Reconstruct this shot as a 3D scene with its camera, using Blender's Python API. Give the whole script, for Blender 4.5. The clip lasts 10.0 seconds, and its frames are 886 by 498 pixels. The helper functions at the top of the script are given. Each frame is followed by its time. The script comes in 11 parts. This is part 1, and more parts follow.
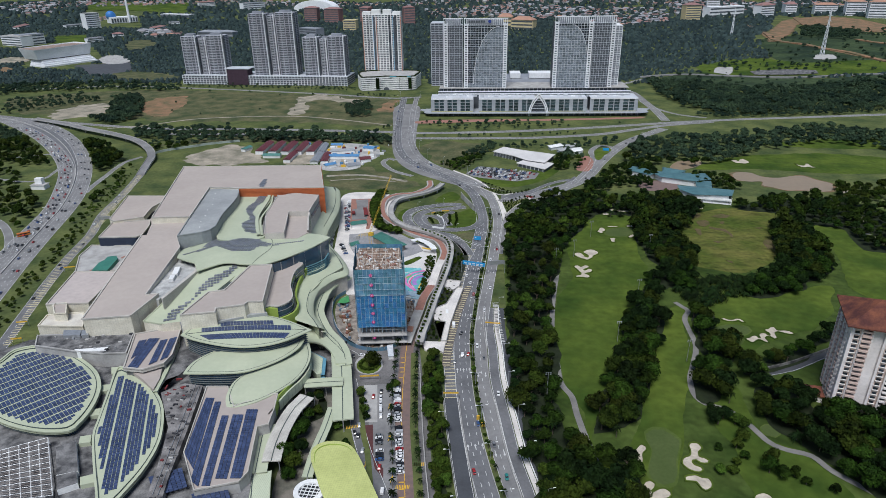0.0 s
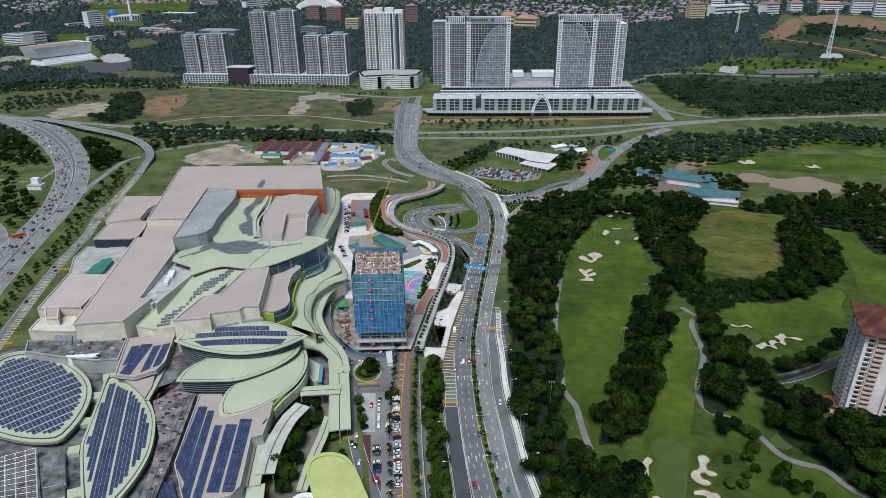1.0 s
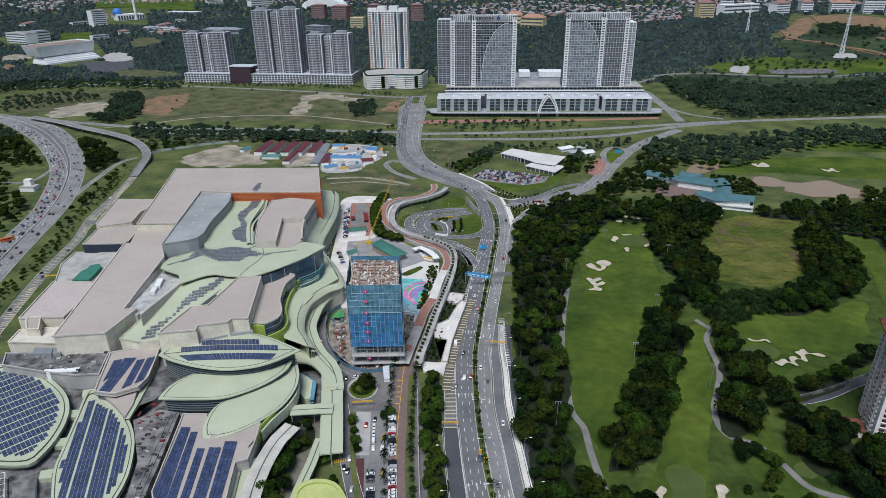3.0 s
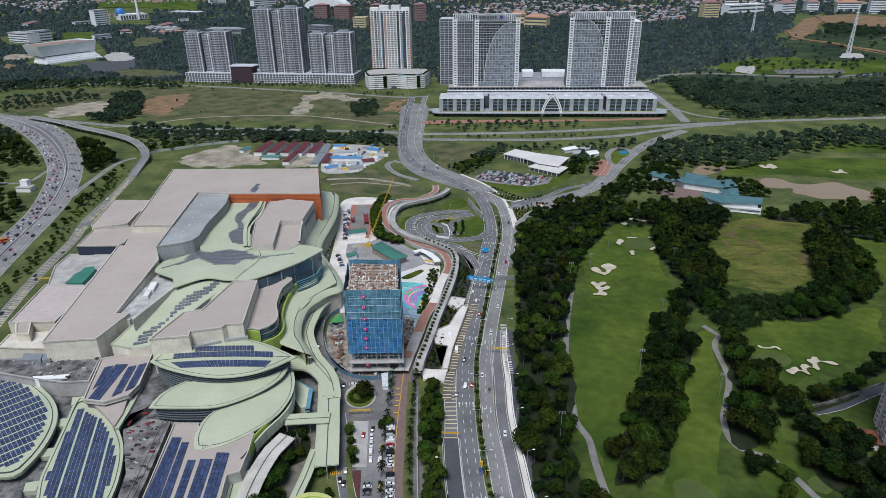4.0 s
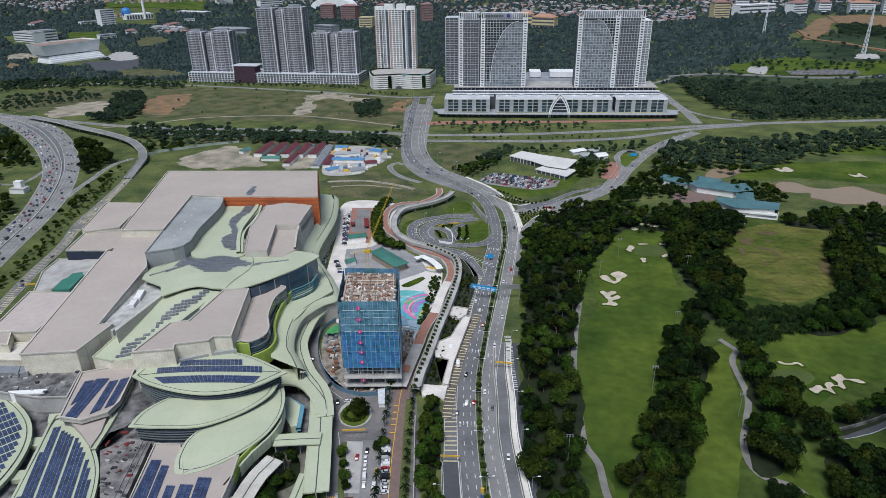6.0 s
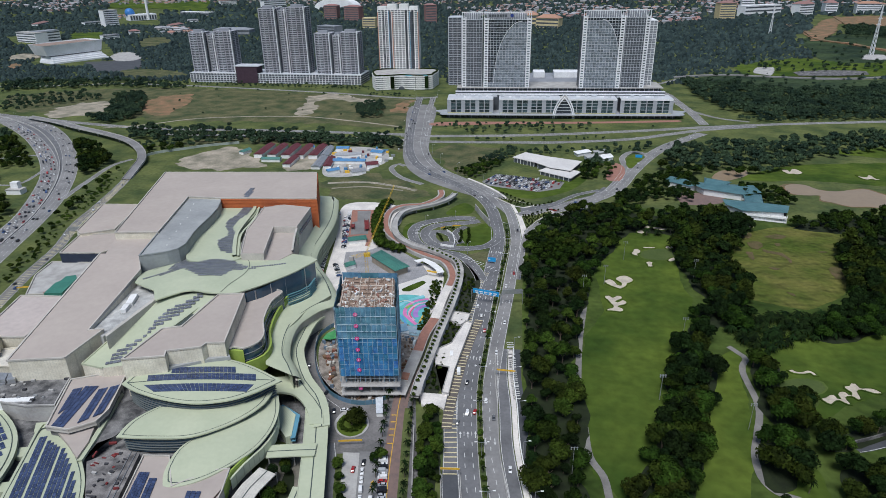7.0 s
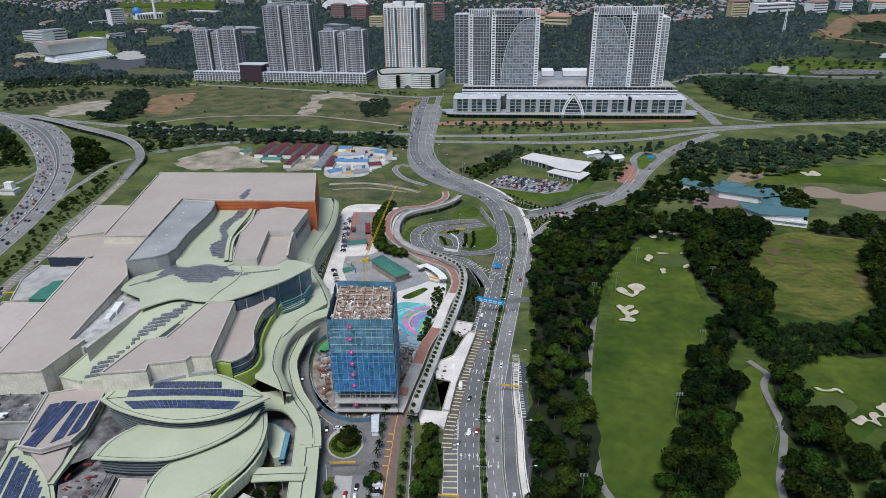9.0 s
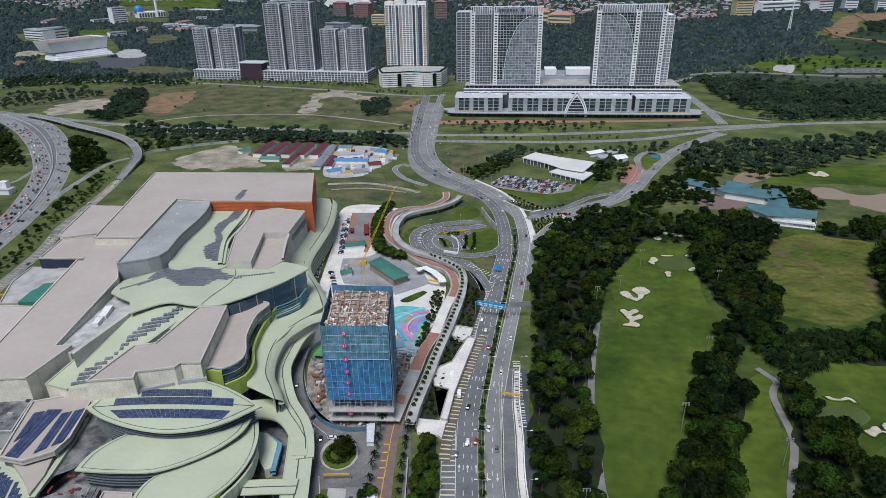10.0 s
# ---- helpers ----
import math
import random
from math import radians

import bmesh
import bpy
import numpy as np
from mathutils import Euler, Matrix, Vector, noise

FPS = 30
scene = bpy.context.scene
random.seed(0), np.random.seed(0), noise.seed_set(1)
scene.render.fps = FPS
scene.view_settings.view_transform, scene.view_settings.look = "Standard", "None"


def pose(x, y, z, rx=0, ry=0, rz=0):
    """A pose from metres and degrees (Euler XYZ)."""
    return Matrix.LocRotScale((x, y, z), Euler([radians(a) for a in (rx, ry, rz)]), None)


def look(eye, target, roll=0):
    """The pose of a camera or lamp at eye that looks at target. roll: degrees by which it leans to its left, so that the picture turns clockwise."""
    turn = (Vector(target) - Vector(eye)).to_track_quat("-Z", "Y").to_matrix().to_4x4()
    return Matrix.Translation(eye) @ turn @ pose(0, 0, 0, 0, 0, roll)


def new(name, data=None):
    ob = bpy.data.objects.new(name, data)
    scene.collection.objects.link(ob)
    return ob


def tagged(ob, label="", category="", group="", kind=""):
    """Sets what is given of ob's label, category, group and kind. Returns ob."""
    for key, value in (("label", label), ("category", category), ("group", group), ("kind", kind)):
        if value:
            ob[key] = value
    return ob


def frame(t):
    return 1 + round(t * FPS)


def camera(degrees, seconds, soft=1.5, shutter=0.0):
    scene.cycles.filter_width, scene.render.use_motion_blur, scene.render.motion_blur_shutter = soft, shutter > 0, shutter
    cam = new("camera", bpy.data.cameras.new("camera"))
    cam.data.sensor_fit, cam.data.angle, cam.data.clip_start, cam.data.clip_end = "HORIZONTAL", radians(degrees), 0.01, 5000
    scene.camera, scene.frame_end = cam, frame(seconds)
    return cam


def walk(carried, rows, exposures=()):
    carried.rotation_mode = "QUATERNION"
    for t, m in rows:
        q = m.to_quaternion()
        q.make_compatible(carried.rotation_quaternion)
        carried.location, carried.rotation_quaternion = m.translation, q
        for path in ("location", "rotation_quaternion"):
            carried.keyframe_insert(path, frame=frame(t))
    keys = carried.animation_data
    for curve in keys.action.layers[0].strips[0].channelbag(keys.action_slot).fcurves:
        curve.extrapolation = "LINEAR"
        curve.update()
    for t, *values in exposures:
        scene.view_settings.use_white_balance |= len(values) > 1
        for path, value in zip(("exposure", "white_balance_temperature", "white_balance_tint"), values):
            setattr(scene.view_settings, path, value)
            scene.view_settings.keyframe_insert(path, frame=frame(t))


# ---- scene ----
cam = camera(70.0, 10.0, soft=0.6)
PATH = [
    (0, (2.356, 9.271, 235.464), (2.062, 11.068, 234.637), -0.8),
    (0.5, (2.133, 14.806, 234.795), (1.835, 16.601, 233.966), -0.8),
    (1, (1.91, 20.504, 233.907), (1.608, 22.298, 233.077), -0.8),
    (1.5, (1.558, 26.306, 232.947), (1.252, 28.099, 232.116), -0.8),
    (2, (1.439, 32.005, 231.965), (1.129, 33.798, 231.135), -0.8),
    (2.5, (1.447, 37.754, 231.072), (1.132, 39.546, 230.241), -0.8),
    (4, (0.765, 54.654, 227.183), (0.436, 56.444, 226.353), -0.8),
    (4.5, (0.568, 59.964, 226.048), (0.234, 61.753, 225.219), -0.8),
    (5, (0.497, 65.586, 224.833), (0.156, 67.375, 224.005), -0.8),
    (5.5, (0.28, 71.026, 223.666), (-0.065, 72.813, 222.838), -0.8),
    (7, (-0.235, 87.52, 219.009), (-0.596, 89.307, 218.185), -0.8),
    (7.5, (-0.42, 92.844, 217.799), (-0.787, 94.63, 216.976), -0.8),
    (8, (-0.433, 98.262, 216.41), (-0.807, 100.046, 215.587), -0.8),
    (8.5, (-0.748, 103.746, 214.965), (-1.128, 105.529, 214.142), -0.9),
    (9, (-1.015, 109.546, 213.521), (-1.4, 111.327, 212.697), -0.9),
    (9.5, (-1.2, 115.005, 212.2), (-1.589, 116.785, 211.376), -0.9),
    (10, (-1.064, 120.585, 211.208), (-1.457, 122.363, 210.381), -0.9),
]
walk(cam, [(t, look(eye, target, roll)) for t, eye, target, roll in PATH])

# ---- world and light ----
world = bpy.data.worlds.new("world")
scene.world = world
world.use_nodes = True
wn = world.node_tree
sky = wn.nodes.new("ShaderNodeTexSky")
sky.sky_type = "NISHITA"
sky.sun_disc = False
sky.sun_elevation = radians(59)
sky.sun_rotation = radians(185)
sky.air_density, sky.dust_density, sky.ozone_density = 1.0, 1.0, 2.0
wn.links.new(sky.outputs[0], wn.nodes["Background"].inputs[0])
wn.nodes["Background"].inputs[1].default_value = 0.07
sun = new("sun", bpy.data.lights.new("sun", "SUN"))
sun.data.energy, sun.data.angle, sun.data.color = 2.8, radians(25), (0.935, 0.957, 1.0)
sun.matrix_world = look((0, 0, 0), (0.04, 0.5, -0.95))
scene.view_settings.exposure = 0.33

# ---- materials ----
MATS = {}


def mat(name, c1, c2=None, scale=0.3, rough=0.8, metal=0.0, bump=0.15, fine=4.0, island=0.0, obj=0.0, spec=0.3, grid=None, grain_by=0.36, swell=0.0):
    """Two-scale procedural surface: broad stains between c1 and c2, fine grain, and a relief."""
    if name in MATS:
        return MATS[name]
    c2 = c2 or tuple(0.8 * c for c in c1)
    m = bpy.data.materials.new(name)
    m.use_nodes = True
    nt = m.node_tree
    b = nt.nodes["Principled BSDF"]
    b.inputs["Roughness"].default_value, b.inputs["Metallic"].default_value = rough, metal
    b.inputs["Specular IOR Level"].default_value = spec
    geo = nt.nodes.new("ShaderNodeNewGeometry")

    def tex(sc, detail):
        n = nt.nodes.new("ShaderNodeTexNoise")
        n.inputs["Scale"].default_value, n.inputs["Detail"].default_value = sc, detail
        nt.links.new(geo.outputs["Position"], n.inputs["Vector"])
        return n
    broad, grain = tex(scale, 6), tex(scale * 9, 3)
    mix = nt.nodes.new("ShaderNodeMix")
    mix.data_type = "RGBA"
    mix.inputs[6].default_value, mix.inputs[7].default_value = (*c1, 1), (*c2, 1)
    ramp = nt.nodes.new("ShaderNodeMapRange")
    ramp.inputs[1].default_value, ramp.inputs[2].default_value = 0.35, 0.65
    nt.links.new(broad.outputs[0], ramp.inputs[0])
    nt.links.new(ramp.outputs[0], mix.inputs[0])
    hue = nt.nodes.new("ShaderNodeHueSaturation")
    nt.links.new(mix.outputs[2], hue.inputs["Color"])
    val = nt.nodes.new("ShaderNodeMath")
    val.operation = "MULTIPLY_ADD"
    val.inputs[1].default_value, val.inputs[2].default_value = grain_by, 1.0 - grain_by / 2
    nt.links.new(grain.outputs[0], val.inputs[0])
    last = val.outputs[0]
    for amount, node, out in ((island, geo, "Random Per Island"), (obj, None, "Random")):
        if amount:
            src = node or nt.nodes.new("ShaderNodeObjectInfo")
            k = nt.nodes.new("ShaderNodeMath")
            k.operation = "MULTIPLY_ADD"
            k.inputs[1].default_value, k.inputs[2].default_value = 2 * amount, 1 - amount
            nt.links.new(src.outputs[out], k.inputs[0])
            p = nt.nodes.new("ShaderNodeMath")
            p.operation = "MULTIPLY"
            nt.links.new(last, p.inputs[0])
            nt.links.new(k.outputs[0], p.inputs[1])
            last = p.outputs[0]
            if out == "Random":
                h = nt.nodes.new("ShaderNodeMath")
                h.operation = "MULTIPLY_ADD"
                h.inputs[1].default_value, h.inputs[2].default_value = 0.03, 0.485
                nt.links.new(src.outputs[out], h.inputs[0])
                nt.links.new(h.outputs[0], hue.inputs["Hue"])
    nt.links.new(last, hue.inputs["Value"])
    colour = hue.outputs[0]
    if grid:
        # panel joints: thin lines at the given pitch along x and y of the object
        tc = nt.nodes.new("ShaderNodeTexCoord")
        br = nt.nodes.new("ShaderNodeTexBrick")
        br.offset = 0.0
        br.inputs["Scale"].default_value = 1.0
        br.inputs["Brick Width"].default_value, br.inputs["Row Height"].default_value = grid[0], grid[1]
        br.inputs["Mortar Size"].default_value = grid[2]
        br.inputs["Color1"].default_value = br.inputs["Color2"].default_value = (1, 1, 1, 1)
        br.inputs["Mortar"].default_value = (*[grid[3]] * 3, 1)
        nt.links.new(tc.outputs["Object"], br.inputs["Vector"])
        mm = nt.nodes.new("ShaderNodeMix")
        mm.data_type, mm.blend_type = "RGBA", "MULTIPLY"
        mm.inputs[0].default_value = 1.0
        nt.links.new(colour, mm.inputs[6])
        nt.links.new(br.outputs["Color"], mm.inputs[7])
        colour = mm.outputs[2]
    nt.links.new(colour, b.inputs["Base Color"])
    if bump:
        bp = nt.nodes.new("ShaderNodeBump")
        bp.inputs["Strength"].default_value, bp.inputs["Distance"].default_value = bump, 0.3
        nt.links.new(grain.outputs[0], bp.inputs["Height"])
        nt.links.new(bp.outputs[0], b.inputs["Normal"])
        if swell:
            # broad mounds of the ground, that many metres high
            wide, sw = tex(scale * 2.2, 2), nt.nodes.new("ShaderNodeBump")
            sw.inputs["Strength"].default_value, sw.inputs["Distance"].default_value = 1.0, swell
            nt.links.new(wide.outputs[0], sw.inputs["Height"])
            nt.links.new(sw.outputs[0], bp.inputs["Normal"])
    MATS[name] = m
    return m


ASPHALT = mat("asphalt", (0.16, 0.16, 0.165), (0.115, 0.116, 0.12), 0.06, 0.9, grain_by=0.5)
ASPHALT_DARK = mat("asphalt_dark", (0.075, 0.08, 0.088), (0.058, 0.061, 0.068), 0.08, 0.9)
ASPHALT_WORN = mat("asphalt_worn", (0.235, 0.23, 0.225), (0.165, 0.162, 0.16), 0.05, 0.9, grain_by=0.5)
PAINT_WHITE = mat("road_paint", (0.62, 0.62, 0.6), (0.45, 0.45, 0.44), 0.8, 0.7)
PAINT_YELLOW = mat("yellow_paint", (0.72, 0.42, 0.04), (0.55, 0.33, 0.05), 0.8, 0.7)
CONCRETE = mat("concrete", (0.42, 0.41, 0.39), (0.3, 0.29, 0.275), 0.12, 0.9)
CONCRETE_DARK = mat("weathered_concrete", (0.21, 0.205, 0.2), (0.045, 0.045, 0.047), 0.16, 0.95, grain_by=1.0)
MINT = mat("mint_metal_roof", (0.45, 0.48, 0.345), (0.4, 0.435, 0.31), 0.05, 0.45, bump=0.01, grain_by=0.16)
MINT_SEAM = mat("seamed_mint_roof", (0.52, 0.56, 0.41), (0.46, 0.5, 0.365), 0.04, 0.45, bump=0.01, grain_by=0.1, grid=(0.9, 60.0, 0.06, 0.72))
MINT_DARK = mat("dark_gutter", (0.07, 0.09, 0.085), None, 0.5, 0.6)
TAN = mat("tan_roof", (0.405, 0.352, 0.312), (0.37, 0.32, 0.285), 0.03, 0.85, bump=0.01, grain_by=0.18)
TAN_EDGE = mat("pale_coping", (0.5, 0.47, 0.42), None, 0.1, 0.8)
CREAM = mat("cream_cladding", (0.68, 0.64, 0.53), (0.55, 0.51, 0.41), 0.12, 0.75, grid=(1.5, 60.0, 0.08, 0.86), grain_by=0.5)
GREY_PANEL = mat("grey_cladding", (0.27, 0.29, 0.29), (0.235, 0.25, 0.25), 0.05, 0.6, bump=0.03)
ORANGE = mat("terracotta_cladding", (0.46, 0.13, 0.045), (0.36, 0.1, 0.04), 0.08, 0.7)
GLASS = mat("blue_glass", (0.03, 0.07, 0.11), (0.02, 0.05, 0.085), 0.15, 0.12, bump=0.0, spec=0.8)
# near-black that paints the shade of openings and recesses
DARK = mat("void_shade", (0.02, 0.022, 0.026), None, 0.3, 0.8)
SOLAR = mat("solar_cells", (0.05, 0.07, 0.14), (0.038, 0.055, 0.115), 0.2, 0.35, bump=0.0, spec=0.5, island=0.25)
SOLAR_GREY = mat("grey_solar_cells", (0.17, 0.18, 0.205), (0.13, 0.14, 0.165), 0.2, 0.4, bump=0.0, spec=0.5, island=0.2)
WHITE = mat("white_paint", (0.78, 0.78, 0.76), (0.66, 0.66, 0.64), 0.1, 0.6)
STEEL = mat("galvanised_steel", (0.45, 0.46, 0.47), None, 0.5, 0.45, 0.6)
GRASS = mat("grass", (0.115, 0.132, 0.046), (0.05, 0.072, 0.027), 0.03, 0.95, bump=0.4, grain_by=0.9, spec=0.1, swell=3.0)
GRASS_DRY = mat("dry_grass", (0.128, 0.12, 0.062), (0.048, 0.066, 0.03), 0.04, 0.95, bump=0.4, grain_by=1.0, spec=0.1, swell=3.0)
FAIRWAY = mat("mown_fairway", (0.087, 0.122, 0.02), (0.034, 0.063, 0.011), 0.018, 0.95, bump=0.3, grain_by=0.9, spec=0.08, swell=5.0)
FAIRWAY_DRY = mat("dry_fairway", (0.125, 0.122, 0.034), (0.06, 0.085, 0.016), 0.03, 0.95, bump=0.3, grain_by=0.8, spec=0.08, swell=9.0)
GRASS_HILL = mat("hill_grass", (0.052, 0.076, 0.036), (0.02, 0.034, 0.022), 0.012, 0.95, bump=0.4, grain_by=1.2, spec=0.05, swell=6.0)
GREEN = mat("putting_green", (0.075, 0.1, 0.034), (0.062, 0.088, 0.028), 0.06, 0.95, bump=0.1, spec=0.08)
SAND = mat("bunker_sand", (0.52, 0.46, 0.37), (0.4, 0.35, 0.28), 0.2, 0.95, bump=0.4, swell=1.0)
SOIL = mat("red_soil", (0.27, 0.15, 0.085), (0.12, 0.1, 0.05), 0.045, 0.95, bump=0.4, grain_by=0.9, swell=2.0)
SOIL_PALE = mat("pale_soil", (0.37, 0.32, 0.25), (0.17, 0.16, 0.115), 0.05, 0.95, bump=0.4, grain_by=0.9, swell=1.5)
WATER = mat("muddy_water", (0.27, 0.2, 0.13), (0.24, 0.18, 0.12), 0.02, 0.3, bump=0.02, spec=0.2)
DRIVE_PAVE = mat("brown_paving", (0.2, 0.135, 0.115), (0.15, 0.11, 0.1), 0.3, 0.9)
BRICK_PAVE = mat("red_paving", (0.33, 0.16, 0.12), (0.26, 0.135, 0.105), 0.3, 0.9)
PLAZA = mat("plaza_paving", (0.68, 0.64, 0.59), (0.53, 0.5, 0.47), 0.1, 0.9, grid=(2.4, 2.4, 0.06, 0.85))
BARK = mat("bark", (0.13, 0.1, 0.075), None, 1.0, 0.95)
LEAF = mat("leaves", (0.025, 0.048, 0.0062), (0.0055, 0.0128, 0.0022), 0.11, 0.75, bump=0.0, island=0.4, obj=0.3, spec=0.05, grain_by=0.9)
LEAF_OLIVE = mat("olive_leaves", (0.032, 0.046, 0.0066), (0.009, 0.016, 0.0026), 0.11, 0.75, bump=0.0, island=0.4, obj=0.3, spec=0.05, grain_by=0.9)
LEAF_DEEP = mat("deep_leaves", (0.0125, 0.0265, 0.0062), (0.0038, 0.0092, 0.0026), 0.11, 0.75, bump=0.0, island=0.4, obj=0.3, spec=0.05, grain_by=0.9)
LEAF_BRIGHT = mat("bright_leaves", (0.0488, 0.0805, 0.0112), (0.0211, 0.0409, 0.0066), 0.11, 0.75, bump=0.0, island=0.4, obj=0.3, spec=0.05, grain_by=0.9)
# leaves of distant trees: haze painted in as a bluer, greyer green
LEAF_HAZE_HILL = mat("hazed_hill_leaves", (0.044, 0.072, 0.038), (0.015, 0.03, 0.021), 0.03, 0.8, bump=0.0, island=0.35, spec=0.05, grain_by=0.8)
LEAF_HAZE_FAR = mat("hazed_far_leaves", (0.042, 0.062, 0.057), (0.018, 0.03, 0.032), 0.03, 0.85, bump=1.0, island=0.25, spec=0.03, grain_by=1.1, swell=5.0)


# ---- builders ----
def spline(pts, step=4.0, closed=False):
    """A smooth line through the plan points."""
    p = [Vector((*q, 0)) if len(q) == 2 else Vector(q) for q in pts]
    n, out = len(p), []
    for i in range(n if closed else n - 1):
        if closed:
            a, b, c, d = p[i - 1], p[i], p[(i + 1) % n], p[(i + 2) % n]
        else:
            a, b, c, d = p[max(i - 1, 0)], p[i], p[i + 1], p[min(i + 2, n - 1)]
        k = max(1, int((c - b).length / step))
        for j in range(k):
            t = j / k
            out.append(0.5 * (2 * b + (c - a) * t + (2 * a - 5 * b + 4 * c - d) * t * t + (3 * b - a - 3 * c + d) * t ** 3))
    if not closed:
        out.append(p[-1])
    return out


def mesh_from(name, bm, material):
    me = bpy.data.meshes.new(name)
    bm.normal_update()
    bm.to_mesh(me)
    bm.free()
    for m in (material if isinstance(material, (list, tuple)) else [material]):
        me.materials.append(m)
    return me


def part(name, bm, material, parent=None, label=""):
    ob = new(name, bm if isinstance(bm, bpy.types.Mesh) else mesh_from(name, bm, material))
    if parent:
        ob.parent = parent
    if label:
        ob["label"] = label
    return ob


def thing(name, label, category, group="", at=(0, 0, 0), turn=0.0):
    ob = tagged(new(name), label, category, group)
    ob.matrix_world = pose(*at, 0, 0, turn)
    return ob


def structure(name, bm, material, label="", category=""):
    return tagged(part(name, bm, material), label, category, "", "structure")


def inside(x, y, poly):
    hit, j = False, len(poly) - 1
    for i in range(len(poly)):
        (xi, yi), (xj, yj) = poly[i][:2], poly[j][:2]
        if (yi > y) != (yj > y) and x < (xj - xi) * (y - yi) / (yj - yi) + xi:
            hit = not hit
        j = i
    return hit


def prism(poly, z0, z1, bm=None, top=True, side=True, ts=None):
    """An upright block on a plan polygon; ts gives the top a height of its own at every corner."""
    bm = bm or bmesh.new()
    area = sum(a[0] * b[1] - b[0] * a[1] for a, b in zip(poly, list(poly[1:]) + [poly[0]]))
    poly = list(poly) if area > 0 else list(poly)[::-1]
    hi = [z1] * len(poly) if ts is None else (ts if area > 0 else ts[::-1])
    lo = [bm.verts.new((p[0], p[1], z0)) for p in poly] if side else None
    up = [bm.verts.new((p[0], p[1], h)) for p, h in zip(poly, hi)]
    n = len(poly)
    if side:
        for i in range(n):
            bm.faces.new((lo[i], lo[(i + 1) % n], up[(i + 1) % n], up[i]))
    if top:
        bmesh.ops.triangulate(bm, faces=[bm.faces.new(up)])
    return bm


def rim(poly, z0, z1, width, closed=True, bm=None):
    """A coping or kerb of the given width along the inside of a plan outline."""
    bm = bm or bmesh.new()
    n = len(poly)
    p = [Vector((q[0], q[1])) for q in poly]
    area = sum(a.x * b.y - b.x * a.y for a, b in zip(p, p[1:] + p[:1]))
    sign = 1 if area > 0 else -1
    rows = []
    for i in range(n):
        a = p[i - 1] if (closed or i) else p[i]
        c = p[(i + 1) % n] if (closed or i < n - 1) else p[i]
        d1, d2 = (p[i] - a), (c - p[i])
        d1 = d1.normalized() if d1.length else d2.normalized()
        d2 = d2.normalized() if d2.length else d1
        d = (d1 + d2)
        d = d.normalized() if d.length > 1e-4 else d1
        k = max(0.45, d.dot(d1))
        nrm = Vector((-d.y, d.x)) * sign * width / k
        q = p[i] + nrm
        rows.append([bm.verts.new((p[i].x, p[i].y, z0)), bm.verts.new((p[i].x, p[i].y, z1)), bm.verts.new((q.x, q.y, z1)), bm.verts.new((q.x, q.y, z0))])
    for i in range(n if closed else n - 1):
        a, b = rows[i], rows[(i + 1) % n]
        for j in range(3):
            bm.faces.new((a[j], b[j], b[j + 1], a[j + 1]))
    return bm


def ribbon(pts, width, z=0.1, depth=0.0, bm=None, shift=0.0, step=6.0, smooth=True):
    """A strip along a plan line (points may carry their own height), shifted sideways; depth gives it sides."""
    bm = bm or bmesh.new()
    line = spline(pts, step) if smooth else [Vector((*q, 0)) if len(q) == 2 else Vector(q) for q in pts]
    rows = []
    for i, q in enumerate(line):
        d = (line[min(i + 1, len(line) - 1)] - line[max(i - 1, 0)])
        d.z = 0
        d.normalize()
        s = Vector((d.y, -d.x, 0))
        w = width(i / (len(line) - 1)) if callable(width) else width
        a, b = q + s * (shift - w / 2), q + s * (shift + w / 2)
        row = [bm.verts.new((a.x, a.y, a.z + z)), bm.verts.new((b.x, b.y, b.z + z))]
        if depth:
            row += [bm.verts.new((b.x, b.y, b.z + z - depth)), bm.verts.new((a.x, a.y, a.z + z - depth))]
        rows.append(row)
    for a, b in zip(rows, rows[1:]):
        k = len(a)
        for j in range(1 if k == 2 else 4):
            bm.faces.new((a[(j + 1) % k], b[(j + 1) % k], b[j], a[j]))
    return bm


def dashes(pts, shift, z, length=4.0, gap=6.0, width=0.22, bm=None, across=False):
    """Painted strokes along a line."""
    bm = bm or bmesh.new()
    line = spline(pts, 1.0)
    run, nxt = 0.0, 0.0
    for a, b in zip(line, line[1:]):
        if run >= nxt:
            d = (b - a)
            d.z = 0
            d.normalize()
            s = Vector((d.y, -d.x, 0))
            c = a + s * shift
            bm.faces.new([bm.verts.new(c + d * u * length + s * v * width / 2 + Vector((0, 0, z))) for u, v in ((0, -1), (0, 1), (1, 1), (1, -1))])
            nxt += length + gap
        run += (b - a).length
    return bm


def flat(poly, z, closed_spline=True, step=3.0):
    bm = bmesh.new()
    pts = spline(poly, step, True) if closed_spline else [Vector((*q, 0)) for q in poly]
    bmesh.ops.triangulate(bm, faces=[bm.faces.new([bm.verts.new((p.x, p.y, z)) for p in pts])])
    for f in bm.faces:
        f.normal_update()
        if f.normal.z < 0:
            f.normal_flip()
    return bm


def box(sx, sy, sz, at=(0, 0, 0), bm=None, turn=0.0):
    """A block standing on its base centre."""
    bm = bm or bmesh.new()
    m = pose(*at, 0, 0, turn)
    v = [bm.verts.new(m @ Vector((x * sx / 2, y * sy / 2, z * sz))) for z in (0, 1) for x, y in ((-1, -1), (1, -1), (1, 1), (-1, 1))]
    for f in ((3, 2, 1, 0), (4, 5, 6, 7), (0, 1, 5, 4), (1, 2, 6, 5), (2, 3, 7, 6), (3, 0, 4, 7)):
        bm.faces.new([v[i] for i in f])
    return bm


